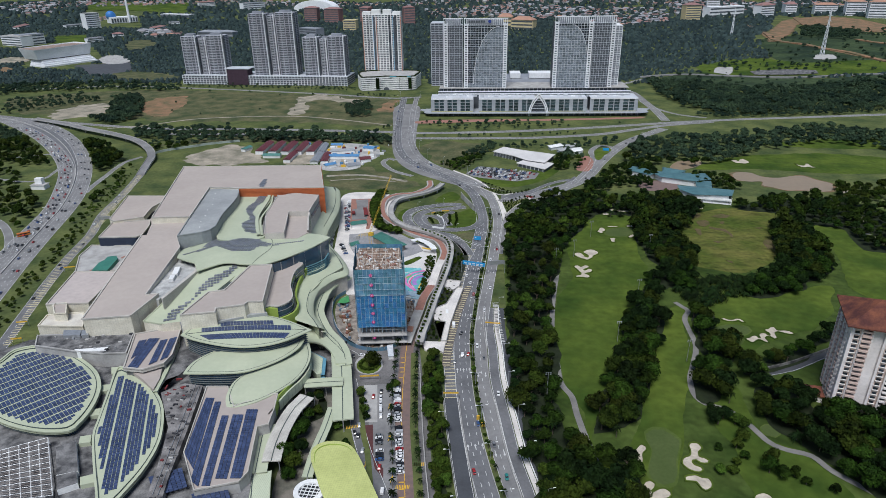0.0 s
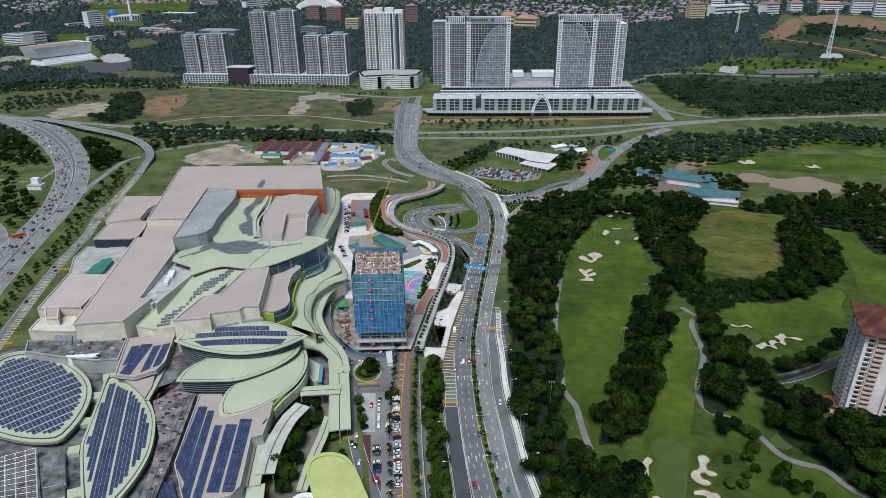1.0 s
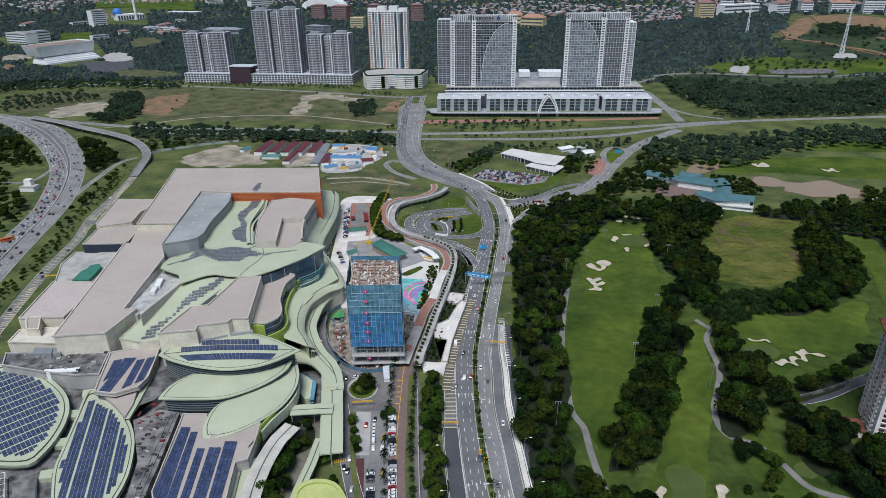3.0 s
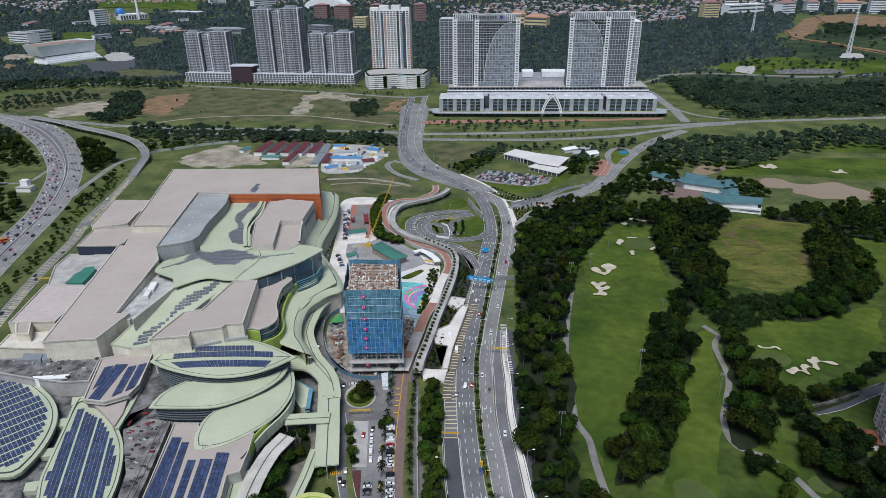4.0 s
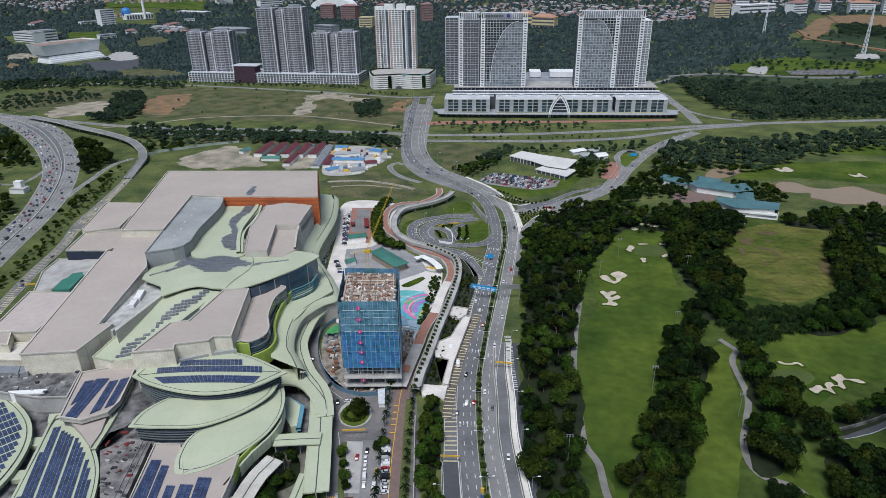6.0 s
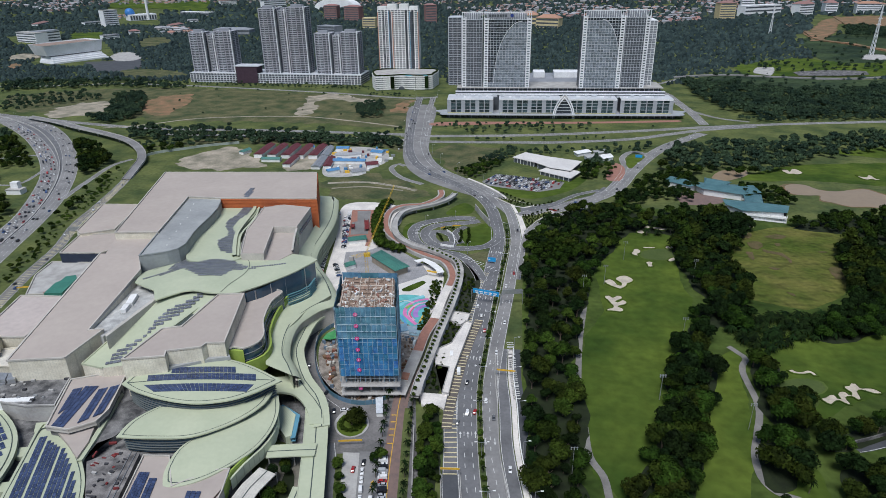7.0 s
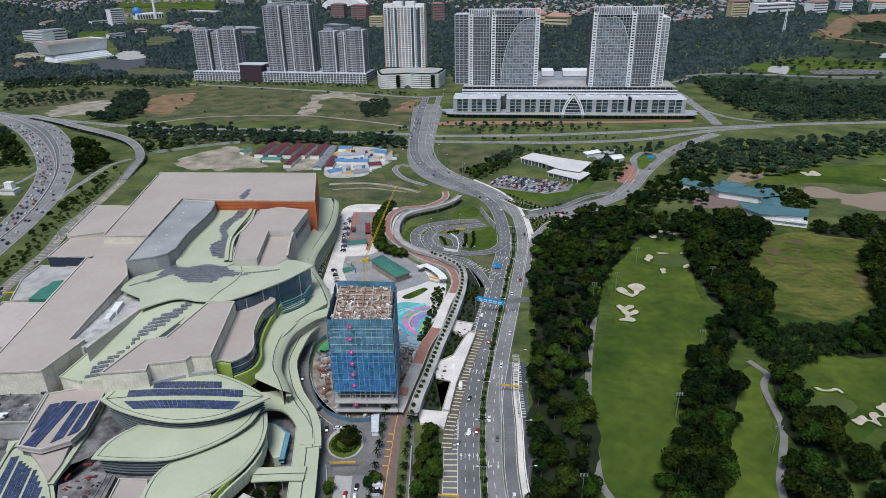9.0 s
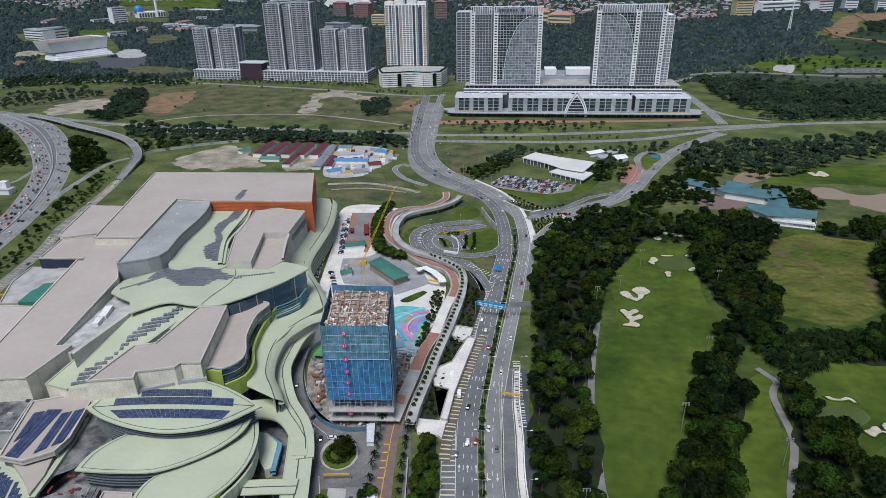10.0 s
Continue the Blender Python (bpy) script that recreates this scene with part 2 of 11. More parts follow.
def tube(a, b, r0, r1=None, sides=6, bm=None):
    bm = bm or bmesh.new()
    a, b = Vector(a), Vector(b)
    q = (b - a).to_track_quat("Z", "Y")
    rings = []
    for p, r in ((a, r0), (b, r0 if r1 is None else r1)):
        rings.append([bm.verts.new(p + q @ Vector((r * math.cos(k * math.tau / sides), r * math.sin(k * math.tau / sides), 0))) for k in range(sides)])
    for k in range(sides):
        bm.faces.new((rings[0][k], rings[0][(k + 1) % sides], rings[1][(k + 1) % sides], rings[1][k]))
    bm.faces.new(rings[1])
    bm.faces.new(rings[0][::-1])
    return bm


# ---- ground ----
def rise(x, y):
    """The land: level round the roads, rolling far off, with a hill to the north-east."""
    d = max(0.0, y - 1500) / 2500
    h = 45 * d * d * (0.6 + 0.4 * math.sin(x * 0.0021 + 1.0))
    h += 34 * math.exp(-((x - 800) / 330) ** 2 - ((y - 1950) / 360) ** 2) * min(1.0, max(0.0, (y - 1250) / 250))
    return h + (5 * math.sin(x * 0.011) * math.sin(y * 0.009) * min(1, d * 3))


bm = bmesh.new()
xs = [-9000, -6500] + list(range(-5000, 4600, 100)) + [6000, 9000]
ys = [-3000, -1200, -400] + list(range(0, 1250, 250)) + list(range(1250, 1500, 50)) + list(range(1500, 6100, 100)) + [7000, 9000]
grid = [[bm.verts.new((x, y, rise(x, y) + (90 if y > 6000 else 0))) for x in xs] for y in ys]
for r0, r1 in zip(grid, grid[1:]):
    for i in range(len(xs) - 1):
        bm.faces.new((r0[i], r0[i + 1], r1[i + 1], r1[i]))
structure("ground", bm, GRASS, "rough green grass over level ground and low hills", "ground")


def patch(name, poly, z, material, label, category="ground", ragged=0.0, curved=True):
    """A surface on the ground; ragged frays its edge by that many metres."""
    if ragged:
        out = []
        for p in spline(poly, 4, True):
            q = Vector((p.x * 0.05, p.y * 0.05, 7.7))
            out.append((p.x + ragged * noise.noise(q) * 2 + ragged * 0.5 * noise.noise(q * 4), p.y + ragged * noise.noise(q + Vector((9, 3, 1))) * 2 + ragged * 0.5 * noise.noise(q * 4 + Vector((3, 1, 8)))))
        return structure(name, flat(out, z, False), material, label, category)
    return structure(name, flat(poly, z, curved), material, label, category)


def drape(name, poly, off, material, label, cell=9.0):
    """A patch that follows the hills."""
    bm = bmesh.new()
    seen = {}
    x0, x1 = min(p[0] for p in poly), max(p[0] for p in poly)
    y0, y1 = min(p[1] for p in poly), max(p[1] for p in poly)
    sm = [(p.x, p.y) for p in spline(poly, 20, True)]
    cy = max(cell, (y1 - y0) / 110)
    cx = max(cell, (x1 - x0) / 90)

    def at(i, j):
        if (i, j) not in seen:
            x, y = x0 + i * cx, y0 + j * cy
            seen[i, j] = bm.verts.new((x, y, rise(x, y) + off))
        return seen[i, j]
    for i in range(int((x1 - x0) / cx) + 1):
        for j in range(int((y1 - y0) / cy) + 1):
            if inside(x0 + (i + 0.5) * cx, y0 + (j + 0.5) * cy, sm):
                bm.faces.new((at(i, j), at(i + 1, j), at(i + 1, j + 1), at(i, j + 1)))
    return structure(name, bm, material, label, "ground")


# bare soil, dry grass and plots beyond the roads
patch("grass_plot_north", [(-1034.0, 1115.1), (-925.2, 1201.8), (-731.7, 1237.6), (-443.1, 1214.5), (-285.0, 1173.3), (-245.5, 1047.8), (-239.0, 979.4), (-361.8, 982.4), (-476.7, 978.6), (-613.8, 972.8), (-785.5, 994.1), (-915.0, 1003.9)], 0.03, GRASS_DRY, "dry rough grass on a vacant plot", ragged=7)
patch("soil_patch_west", [(-698.4, 1025.2), (-751.1, 1130.2), (-710.9, 1178.8), (-675.5, 1137.2), (-645.1, 1053.8), (-645.1, 1008.1)], 0.07, SOIL, "bare red soil on the vacant plot", ragged=7)
patch("soil_patch_far_west", [(-843.0, 983.9), (-866.1, 1056.8), (-821.8, 1091.6), (-780.3, 1065.0), (-769.2, 1009.2), (-800.3, 970.8)], 0.07, SOIL_PALE, "pale bare soil with stones", ragged=11)
patch("soil_patch_track", [(-428.6, 1042.8), (-461.9, 1156.9), (-455.9, 1201.8), (-435.7, 1226.9), (-391.1, 1196.4), (-324.8, 1159.1), (-329.7, 1138.0), (-402.6, 1162.4), (-433.4, 1149.0), (-412.2, 1053.4)], 0.07, SOIL_PALE, "pale earth track across the vacant plot", ragged=7)
patch("soil_patch_road_side", [(-285.3, 1088.7), (-285.4, 1152.4), (-272.3, 1174.5), (-260.8, 1114.8), (-267.1, 1076.7)], 0.07, SOIL, "bare red soil beside the bridge road", ragged=7)
structure("track_north", ribbon([(-684.2, 910.4), (-633.4, 938.7), (-564.7, 994.5), (-426.9, 1025.4), (-332.3, 1009.6), (-239.0, 979.4)], 5, 0.08), SOIL_PALE, "pale earth track", "track")
patch("grass_plot_middle", [(-543.4, 823.4), (-454.9, 891.5), (-336.8, 911.0), (-220.2, 899.9), (-208.0, 848.3), (-255.7, 873.6), (-436.9, 853.8)], 0.03, GRASS_DRY, "dry grass verge")
patch("soil_yard_north", [(-467.7, 773.8), (-458.2, 826.7), (-424.4, 836.5), (-396.7, 804.1), (-356.4, 767.8), (-371.1, 748.2), (-417.7, 747.9), (-457.6, 748.5)], 0.07, SOIL_PALE, "pale bare soil yard", ragged=7)
patch("soil_yard_huts", [(-329.1, 758.1), (-336.3, 816.6), (-322.8, 835.6), (-305.0, 820.1), (-294.1, 767.2), (-310.7, 750.2)], 0.08, SOIL_PALE, "pale sandy yard between huts", ragged=7)
patch("concrete_yard_huts", [(-269.7, 740.4), (-291.4, 815.9), (-285.5, 860.9), (-234.7, 857.3), (-213.1, 810.8), (-225.3, 765.0), (-230.6, 744.9)], 0.06, CONCRETE, "concrete yard round the site huts")
structure("track_huts", ribbon([(-248.4, 752.5), (-253.8, 779.5), (-260.8, 797.2)], 6, 0.1), SOIL_PALE, "pale earth drive", "track")
patch("grass_plot_hall", [(-261.7, 734.2), (-222.6, 755.5), (-182.0, 738.8), (-155.2, 712.9), (-133.8, 690.4), (-159.5, 671.4), (-224.6, 667.5), (-244.0, 677.2)], 0.04, GRASS_DRY, "dry rough grass plot", ragged=7)
structure("track_plot", ribbon([(-244.7, 698.0), (-209.5, 708.7), (-166.7, 703.0)], 3, 0.08), SOIL_PALE, "faint earth track", "track")
patch("grass_triangle_north", [(-171.1, 873.5), (-135.1, 893.0), (-85.0, 882.9), (-88.1, 824.8), (-98.3, 769.8), (-107.5, 759.2), (-134.7, 793.1), (-161.5, 836.1)], 0.04, GRASS_DRY, "grassy slope beside the junction", ragged=7)
patch("grass_triangle_east", [(-83.9, 738.9), (-68.1, 719.0), (-33.6, 698.3), (4.2, 727.5), (24.3, 774.5), (3.6, 772.1), (-37.2, 755.7), (-72.7, 763.2)], 0.04, FAIRWAY, "mown grass below the car park")
drape("soil_hill", [(596.7, 1933.2), (790.1, 2527.2), (961.9, 2891.5), (1128.3, 3003.5), (1227.8, 2695.4), (1093.8, 2389.1), (970.4, 2465.1), (940.0, 2586.2), (889.2, 2604.0), (709.0, 2108.2)], 1.5, SOIL, "red soil cutting on the hill", 5.0)
structure("track_hill", ribbon([(*p, rise(*p)) for p in [(641.8, 2156.9), (619.1, 1960.9), (663.7, 1834.3), (698.5, 1745.1), (741.6, 1662.8), (793.6, 1617.5)]], 9, 1.0), SOIL, "red earth track on the hill", "track")
drape("grass_hill", [(348.4, 1624.5), (496.7, 1712.2), (587.0, 1634.4), (686.2, 1643.2), (760.6, 1627.7), (719.2, 1527.8), (520.8, 1498.3), (363.0, 1514.7)], 0.8, FAIRWAY, "bright grass on the foot of the hill")
drape("grass_hill_top", [(582, 1986), (760, 2100), (935, 2466), (1152, 2520), (1380, 2480), (740, 1500), (672, 1540), (576, 1488), (528, 1566), (551, 1788)], 0.7, GRASS_HILL, "rough bright grass over the hill", 16.0)
drape("grass_hill_band", [(286, 1512), (372, 1554), (456, 1476), (568, 1464), (708, 1500), (690, 1458), (599, 1410), (468, 1344), (352, 1362), (253, 1422)], 0.75, GRASS_HILL, "rough pale grass between the woods and the hill road", 12.0)
drape("concrete_terrace", [(448, 1500), (452, 1545), (520, 1560), (585, 1545), (580, 1512), (520, 1500)], 1.9, CONCRETE_DARK, "weathered concrete slope protection", 2.5)
drape("grass_lawn_far_left", [(-1802.9, 2220.4), (-1688.2, 2223.6), (-1538.4, 2018.4), (-1618.4, 1985.3)], 3.0, FAIRWAY, "far lawn")
drape("pale_lot", [(-1518, 1632), (-1518, 1674), (-1454, 1662), (-1404, 1602), (-1420, 1560), (-1443, 1548)], 1.3, SOIL_PALE, "pale bare lot beside the white hall", 6.0)
drape("red_lot", [(-1395, 1494), (-1373, 1500), (-1325, 1458), (-1311, 1422), (-1326, 1416)], 1.3, SOIL, "red bare soil among trees", 6.0)
drape("grass_clearing", [(-1726, 2118), (-1695, 2136), (-1599, 2016), (-1600, 1980), (-1643, 2010)], 1.3, FAIRWAY, "mown grass among the far trees", 6.0)
drape("grass_clearing", [(-1346, 1944), (-1410, 2088), (-1370, 2124), (-1242, 1974), (-1231, 1872), (-1240, 1818)], 1.3, GRASS_DRY, "rough clearing among the far trees", 6.0)
drape("pale_lot", [(-1254, 1722), (-1215, 1734), (-1105, 1620), (-1124, 1566), (-1202, 1614)], 1.3, CONCRETE, "pale paved lot behind the white hall", 6.0)
drape("grass_clearing", [(-1025, 1422), (-985, 1452), (-878, 1422), (-815, 1362), (-897, 1344), (-966, 1350)], 1.3, GRASS_DRY, "rough grass clearing beside the towers", 6.0)
drape("mosque_lawn", [(-2682.6, 3589.2), (-2130.2, 3743.8), (-1826.0, 3194.6), (-2168.4, 3338.8), (-2413.5, 3264.5)], 1.5, FAIRWAY, "far green slope")

# ---- roads ----
MAIN_L = [(-10.8, 221.4), (-14.3, 237.2), (-22.7, 264.9), (-31.3, 299.2), (-37.7, 329.2), (-45.1, 375.6), (-47.2, 414.2), (-49.1, 459.6), (-49.9, 491.0), (-51.1, 538.7), (-52.1, 579.9), (-57.1, 617.9), (-67.0, 659.9), (-80.7, 690.7), (-101.8, 719.2), (-126.2, 743.0), (-150.4, 766.2), (-175.5, 801.5), (-195.4, 849.7), (-212.2, 917.4), (-226.4, 988.4), (-241.6, 1070.2), (-264.3, 1207.9)]
MAIN_R = [(2.6, 220.2), (-2.7, 238.9), (-10.8, 266.7), (-19.1, 300.9), (-26.7, 330.8), (-32.8, 377.3), (-34.3, 415.9), (-34.7, 461.5), (-34.7, 493.0), (-35.7, 540.7), (-36.8, 581.8), (-41.5, 619.8), (-51.0, 661.8), (-64.5, 696.6), (-83.4, 723.6), (-109.7, 749.6), (-137.9, 777.5), (-161.7, 816.5), (-181.5, 872.3), (-192.9, 919.5), (-205.6, 990.6), (-220.3, 1072.3), (-240.4, 1210.0)]
SLIP_R = [(9.4, 224.4), (5.3, 240.0), (-3.5, 267.7), (-10.5, 297.1), (-18.7, 331.9), (-23.3, 364.6), (-28.0, 392.7), (-30.6, 420.7)]
RAMP_L = [(-19.4, 217.0), (-25.1, 235.6), (-32.4, 263.6), (-38.6, 288.3), (-43.4, 310.5)]
HATCH_L = [(-43.4, 310.5), (-46.3, 328.0), (-54.7, 374.3), (-56.3, 412.9), (-58.1, 458.4), (-57.9, 501.3), (-55.3, 525.5)]
MEDIAN = [(-1.8, 222.7), (-7.3, 238.2), (-16.3, 265.9), (-24.1, 295.2), (-31.5, 330.1), (-38.6, 376.5), (-40.5, 415.1), (-41.9, 460.6), (-42.3, 492.0), (-43.1, 537.2), (-43.3, 573.7), (-47.7, 611.0)]


ROADS = []


def road(name, pts, width, z, material, label, lanes=0, edge=True):
    ROADS.append((pts, width))
    ob = structure(name, ribbon(pts, width, z), material, label, "road")
    if edge:
        for s in (-1, 1):
            part("edge_line", ribbon(pts, 0.25, z + 0.05, shift=s * (width / 2 - 0.4)), PAINT_WHITE, ob)
    for k in range(1, lanes):
        part("lane_line", dashes(pts, -width / 2 + k * width / lanes, z + 0.05, 3.0, 4.5, 0.3), PAINT_WHITE, ob)
    return ob


road("road_main_north", MAIN_L, 11.8, 0.12, ASPHALT, "three-lane grey asphalt carriageway with white lane lines", 3)
road("road_main_south", MAIN_R, 9.2, 0.14, ASPHALT_WORN, "pale worn two-lane asphalt carriageway", 2)
slip = road("road_slip_east", SLIP_R, 6.5, 0.1, ASPHALT, "single-lane asphalt slip road beside the carriageway")
road("road_ramp_west", RAMP_L, 8.5, 0.1, ASPHALT_DARK, "dark newly laid asphalt ramp")
hatch = road("road_hatched_lane", HATCH_L, 7.4, 0.09, ASPHALT, "asphalt lane with cream hatched bars")
CREAM_PAINT = mat("cream_paint", (0.6, 0.53, 0.33), (0.5, 0.44, 0.28), 0.8, 0.8)
part("hatch_bar", dashes(HATCH_L, 0, 0.15, 0.8, 2.7, 6.4), CREAM_PAINT, hatch)
structure("kerb_median", ribbon(MEDIAN, 3.6, 0.3, 0.3), CONCRETE, "concrete median kerb", "kerb")
structure("median_grass", ribbon(MEDIAN, 2.9, 0.36), GRASS, "planted grass median", "verge")
for side, line, sh in (("west", RAMP_L, 4.6), ("ramp", RAMP_L, -4.6), ("slip", SLIP_R, -4.0)):
    structure("barrier_" + side, ribbon(line, 0.35, 0.95, 0.95, shift=sh), CONCRETE, "concrete crash barrier", "barrier")
structure("pavement_slip", ribbon(SLIP_R, 2.6, 0.2, 0.2, shift=4.9), PLAZA, "pale drain cover strip beside the slip road", "pavement")
structure("shoulder_slip", ribbon(SLIP_R, 4.0, 0.08, shift=9.0), ASPHALT_DARK, "dark side drain", "drain")
structure("railing_slip", ribbon(SLIP_R, 0.5, 1.2, 0.5, shift=6.6), WHITE, "white tubular railing", "railing")
structure("verge_east", ribbon(MAIN_R[9:16], 3.0, 0.09, shift=6.6), PLAZA, "pale footpath strip", "pavement")
# bars where the slip road splits off
part("hatch_bar", dashes([(-17.4, 372.3), (-21.3, 393.6), (-24.8, 417.2), (-27.1, 429.8)], 0, 0.2, 0.7, 1.3, 4.2), PAINT_WHITE, slip)
# lane arrows
for line, shs in ((MAIN_L, (-3.9, 0, 3.9)), (MAIN_R, (-2.3, 2.3))):
    ln = spline(line, 4)
    for k in (12, 28, 44, 62, 80):
        for s in shs:
            d = (ln[k + 1] - ln[k]).normalized()
            if line is MAIN_R:
                d = -d
            n = Vector((d.y, -d.x, 0))
            c = ln[k] + (n if line is MAIN_L else -n) * s + Vector((0, 0, 0.2))
            b2 = bmesh.new()
            b2.faces.new([b2.verts.new(c + d * u + n * v) for u, v in ((0, -0.2), (0, 0.2), (3, 0.2), (3, -0.2))])
            b2.faces.new([b2.verts.new(c + d * u + n * v) for u, v in ((3, -0.7), (3, 0.7), (5, 0))])
            structure("lane_arrow", b2, PAINT_WHITE, "white painted lane arrow", "road marking")

EAST = [(-38.6, 659.7), (-27.8, 653.8), (-10.1, 666.8), (14.1, 692.3), (36.5, 714.8), (57.3, 751.0), (73.9, 804.3), (96.4, 864.8), (120.0, 914.5), (148.3, 955.9), (183.0, 1001.1)]
road("road_east", EAST, 15, 0.1, ASPHALT_WORN, "pale asphalt road to the east", 3)
road("road_merge_east", [(-30.2, 516.6), (-30.4, 554.6), (-30.7, 589.9), (-26.8, 616.8), (-15.2, 641.4), (5.1, 665.0), (29.7, 690.3)], 5.5, 0.16, ASPHALT_WORN, "single lane joining from the east")
road("road_island_loop", [(39.9, 721.3), (58.7, 778.5), (68.0, 823.9), (67.2, 861.6), (81.1, 892.0), (97.8, 882.1), (100.1, 865.2)], 7, 0.12, ASPHALT_WORN, "short asphalt loop round a grassy island")
road("road_north_verge", [(-92.7, 711.8), (-66.0, 698.5), (-45.5, 685.1), (-32.4, 679.0), (-10.8, 685.4), (14.1, 718.2), (37.0, 735.7)], 6, 0.08, ASPHALT, "asphalt slip road below the car park")
patch("grass_island", [(70.1, 834.6), (75.0, 868.1), (87.9, 881.0), (94.6, 870.3), (83.6, 841.5), (74.9, 819.5)], 0.2, FAIRWAY, "grassy traffic island")
patch("brick_forecourt", [(44.9, 776.9), (50.5, 816.8), (58.7, 838.6), (67.7, 818.7), (62.8, 778.9), (54.1, 768.7)], 0.14, BRICK_PAVE, "red brick forecourt")
road("road_highway_north", [(-1253.2, 989.8), (-1028.8, 978.9), (-853.6, 956.9), (-742.3, 935.4), (-601.5, 919.1), (-463.7, 929.8), (-345.2, 934.9), (-228.8, 936.4), (-184.5, 934.1), (-49.9, 958.8), (77.8, 997.3), (193.1, 1039.2), (302.6, 1073.8), (412.6, 1101.0), (551.0, 1135.5), (733.5, 1179.0)], 12, 0.05, ASPHALT_WORN, "pale highway carriageway", 3)
road("road_highway_south", [(-565.1, 890.2), (-449.3, 899.0), (-334.5, 904.4), (-221.7, 906.4), (-178.7, 904.4), (-80.0, 915.0), (-6.8, 926.2), (83.6, 955.8), (135.9, 989.0), (190.7, 1023.8), (264.0, 1054.2)], 11, 0.06, ASPHALT_WORN, "pale highway carriageway", 3)
road("road_far_west", [(-1390.3, 1180.2), (-1141.8, 1208.4), (-1026.4, 1231.4), (-919.0, 1267.4), (-745.5, 1262.1), (-447.0, 1225.9), (-290.0, 1194.5), (-232.8, 1210.7)], 10, 0.1, ASPHALT_WORN, "distant pale road", 2)
road("road_podium_east", [(149.2, 1326.4), (168.8, 1286.5), (179.7, 1206.1), (188.8, 1130.3), (193.8, 1054.9)], 14, 0.15, ASPHALT_WORN, "wide pale road beside the podium", 3)
road("road_podium_branch", [(174.7, 1205.6), (191.4, 1148.8), (221.0, 1102.8), (261.3, 1081.8)], 7, 0.12, ASPHALT_WORN, "pale branch road")
road("road_hill_foot", [(156.3, 1377.9), (266.2, 1507.8), (361.7, 1507.5), (493.5, 1481.0), (579.3, 1502.2), (654.8, 1552.9), (783.1, 1585.8)], 8, 0.6, ASPHALT_WORN, "winding pale road at the foot of the hill")
HIGH_IN = [(-1102.1, 971.6), (-996.2, 968.6), (-913.4, 950.8), (-852.2, 916.1), (-770.8, 861.3), (-692.4, 797.8), (-628.1, 736.8), (-585.0, 687.1), (-550.5, 636.4), (-515.0, 576.4), (-495.5, 530.0), (-481.1, 490.2), (-462.6, 442.7), (-444.2, 387.6)]
HIGH_OUT = [(-1115.3, 984.2), (-1007.9, 981.0), (-931.0, 970.7), (-858.1, 948.0), (-769.5, 901.5), (-683.5, 830.2), (-610.3, 752.3), (-561.9, 689.8), (-518.7, 620.2), (-491.3, 562.3), (-468.9, 505.5), (-445.7, 448.4), (-424.6, 399.8), (-397.5, 338.4)]
road("road_highway_in", HIGH_IN, 19, 0.08, ASPHALT_WORN, "four-lane highway carriageway full of traffic", 5)
road("road_highway_out", HIGH_OUT, 17, 0.1, ASPHALT_WORN, "four-lane highway carriageway", 4)
structure("highway_barrier", ribbon([(-1007.9, 981.0), (-923.9, 962.7), (-857.3, 935.7), (-775.2, 886.0), (-688.4, 813.7), (-618.0, 743.3), (-573.5, 688.5), (-534.1, 628.3), (-502.7, 569.3), (-482.8, 518.1), (-463.2, 469.1), (-443.2, 420.9)], 0.8, 1.0, 1.0), CONCRETE, "concrete median barrier", "barrier")
FRONT = [(-505.8, 737.8), (-479.8, 670.2), (-460.3, 608.3), (-446.2, 559.7), (-424.1, 511.2), (-409.1, 461.4), (-390.7, 410.3), (-376.8, 375.7), (-366.0, 348.9), (-355.1, 321.6), (-339.3, 277.2)]
front = road("road_frontage", FRONT, 9.5, 0.1, ASPHALT, "asphalt frontage road with hatched edge", 2)
part("hatch_bar", dashes([(-491.6, 700.4), (-464.4, 626.8), (-446.7, 574.6), (-430.6, 526.2)], -1.5, 0.16, 0.8, 2.6, 5.5), CREAM_PAINT, front)
part("hatch_bar", dashes([(-393.8, 420.0), (-383.0, 393.9), (-374.5, 371.7), (-363.8, 346.9), (-354.2, 324.5)], -1.5, 0.16, 0.8, 2.6, 5.0), CREAM_PAINT, front)
VIADUCT = [(*p, z) for p, z in zip([(-844.2, 948.0), (-765.7, 914.9), (-702.2, 883.3), (-634.5, 854.9), (-577.9, 824.5), (-534.7, 786.5), (-508.8, 752.9)] + [(-501.5, 731.6), (-486.1, 690.0)], (4, 6, 7, 7, 7, 7, 6, 3, 0.5))]
via = structure("viaduct_ramp", ribbon(VIADUCT, 10, 0.3, 1.4), CONCRETE, "curved concrete viaduct ramp", "viaduct")
part("viaduct_deck", ribbon(VIADUCT, 8.8, 0.36), ASPHALT_WORN, via)
for s in (-4.8, 4.8):
    part("parapet", ribbon(VIADUCT, 0.3, 1.2, 1.0, shift=s), CONCRETE, via)
for p in spline(VIADUCT, 22)[2:-4:2]:
    part("pier", tube((p.x, p.y, 0), (p.x, p.y, p.z - 0.6), 0.9, sides=8), CONCRETE, via)
road("road_branch_west", [(-532.1, 766.6), (-539.9, 744.3), (-536.0, 714.4), (-528.7, 686.8), (-521.1, 654.5), (-511.4, 621.1)], 6.5, 0.09, ASPHALT_WORN, "narrow asphalt branch road")
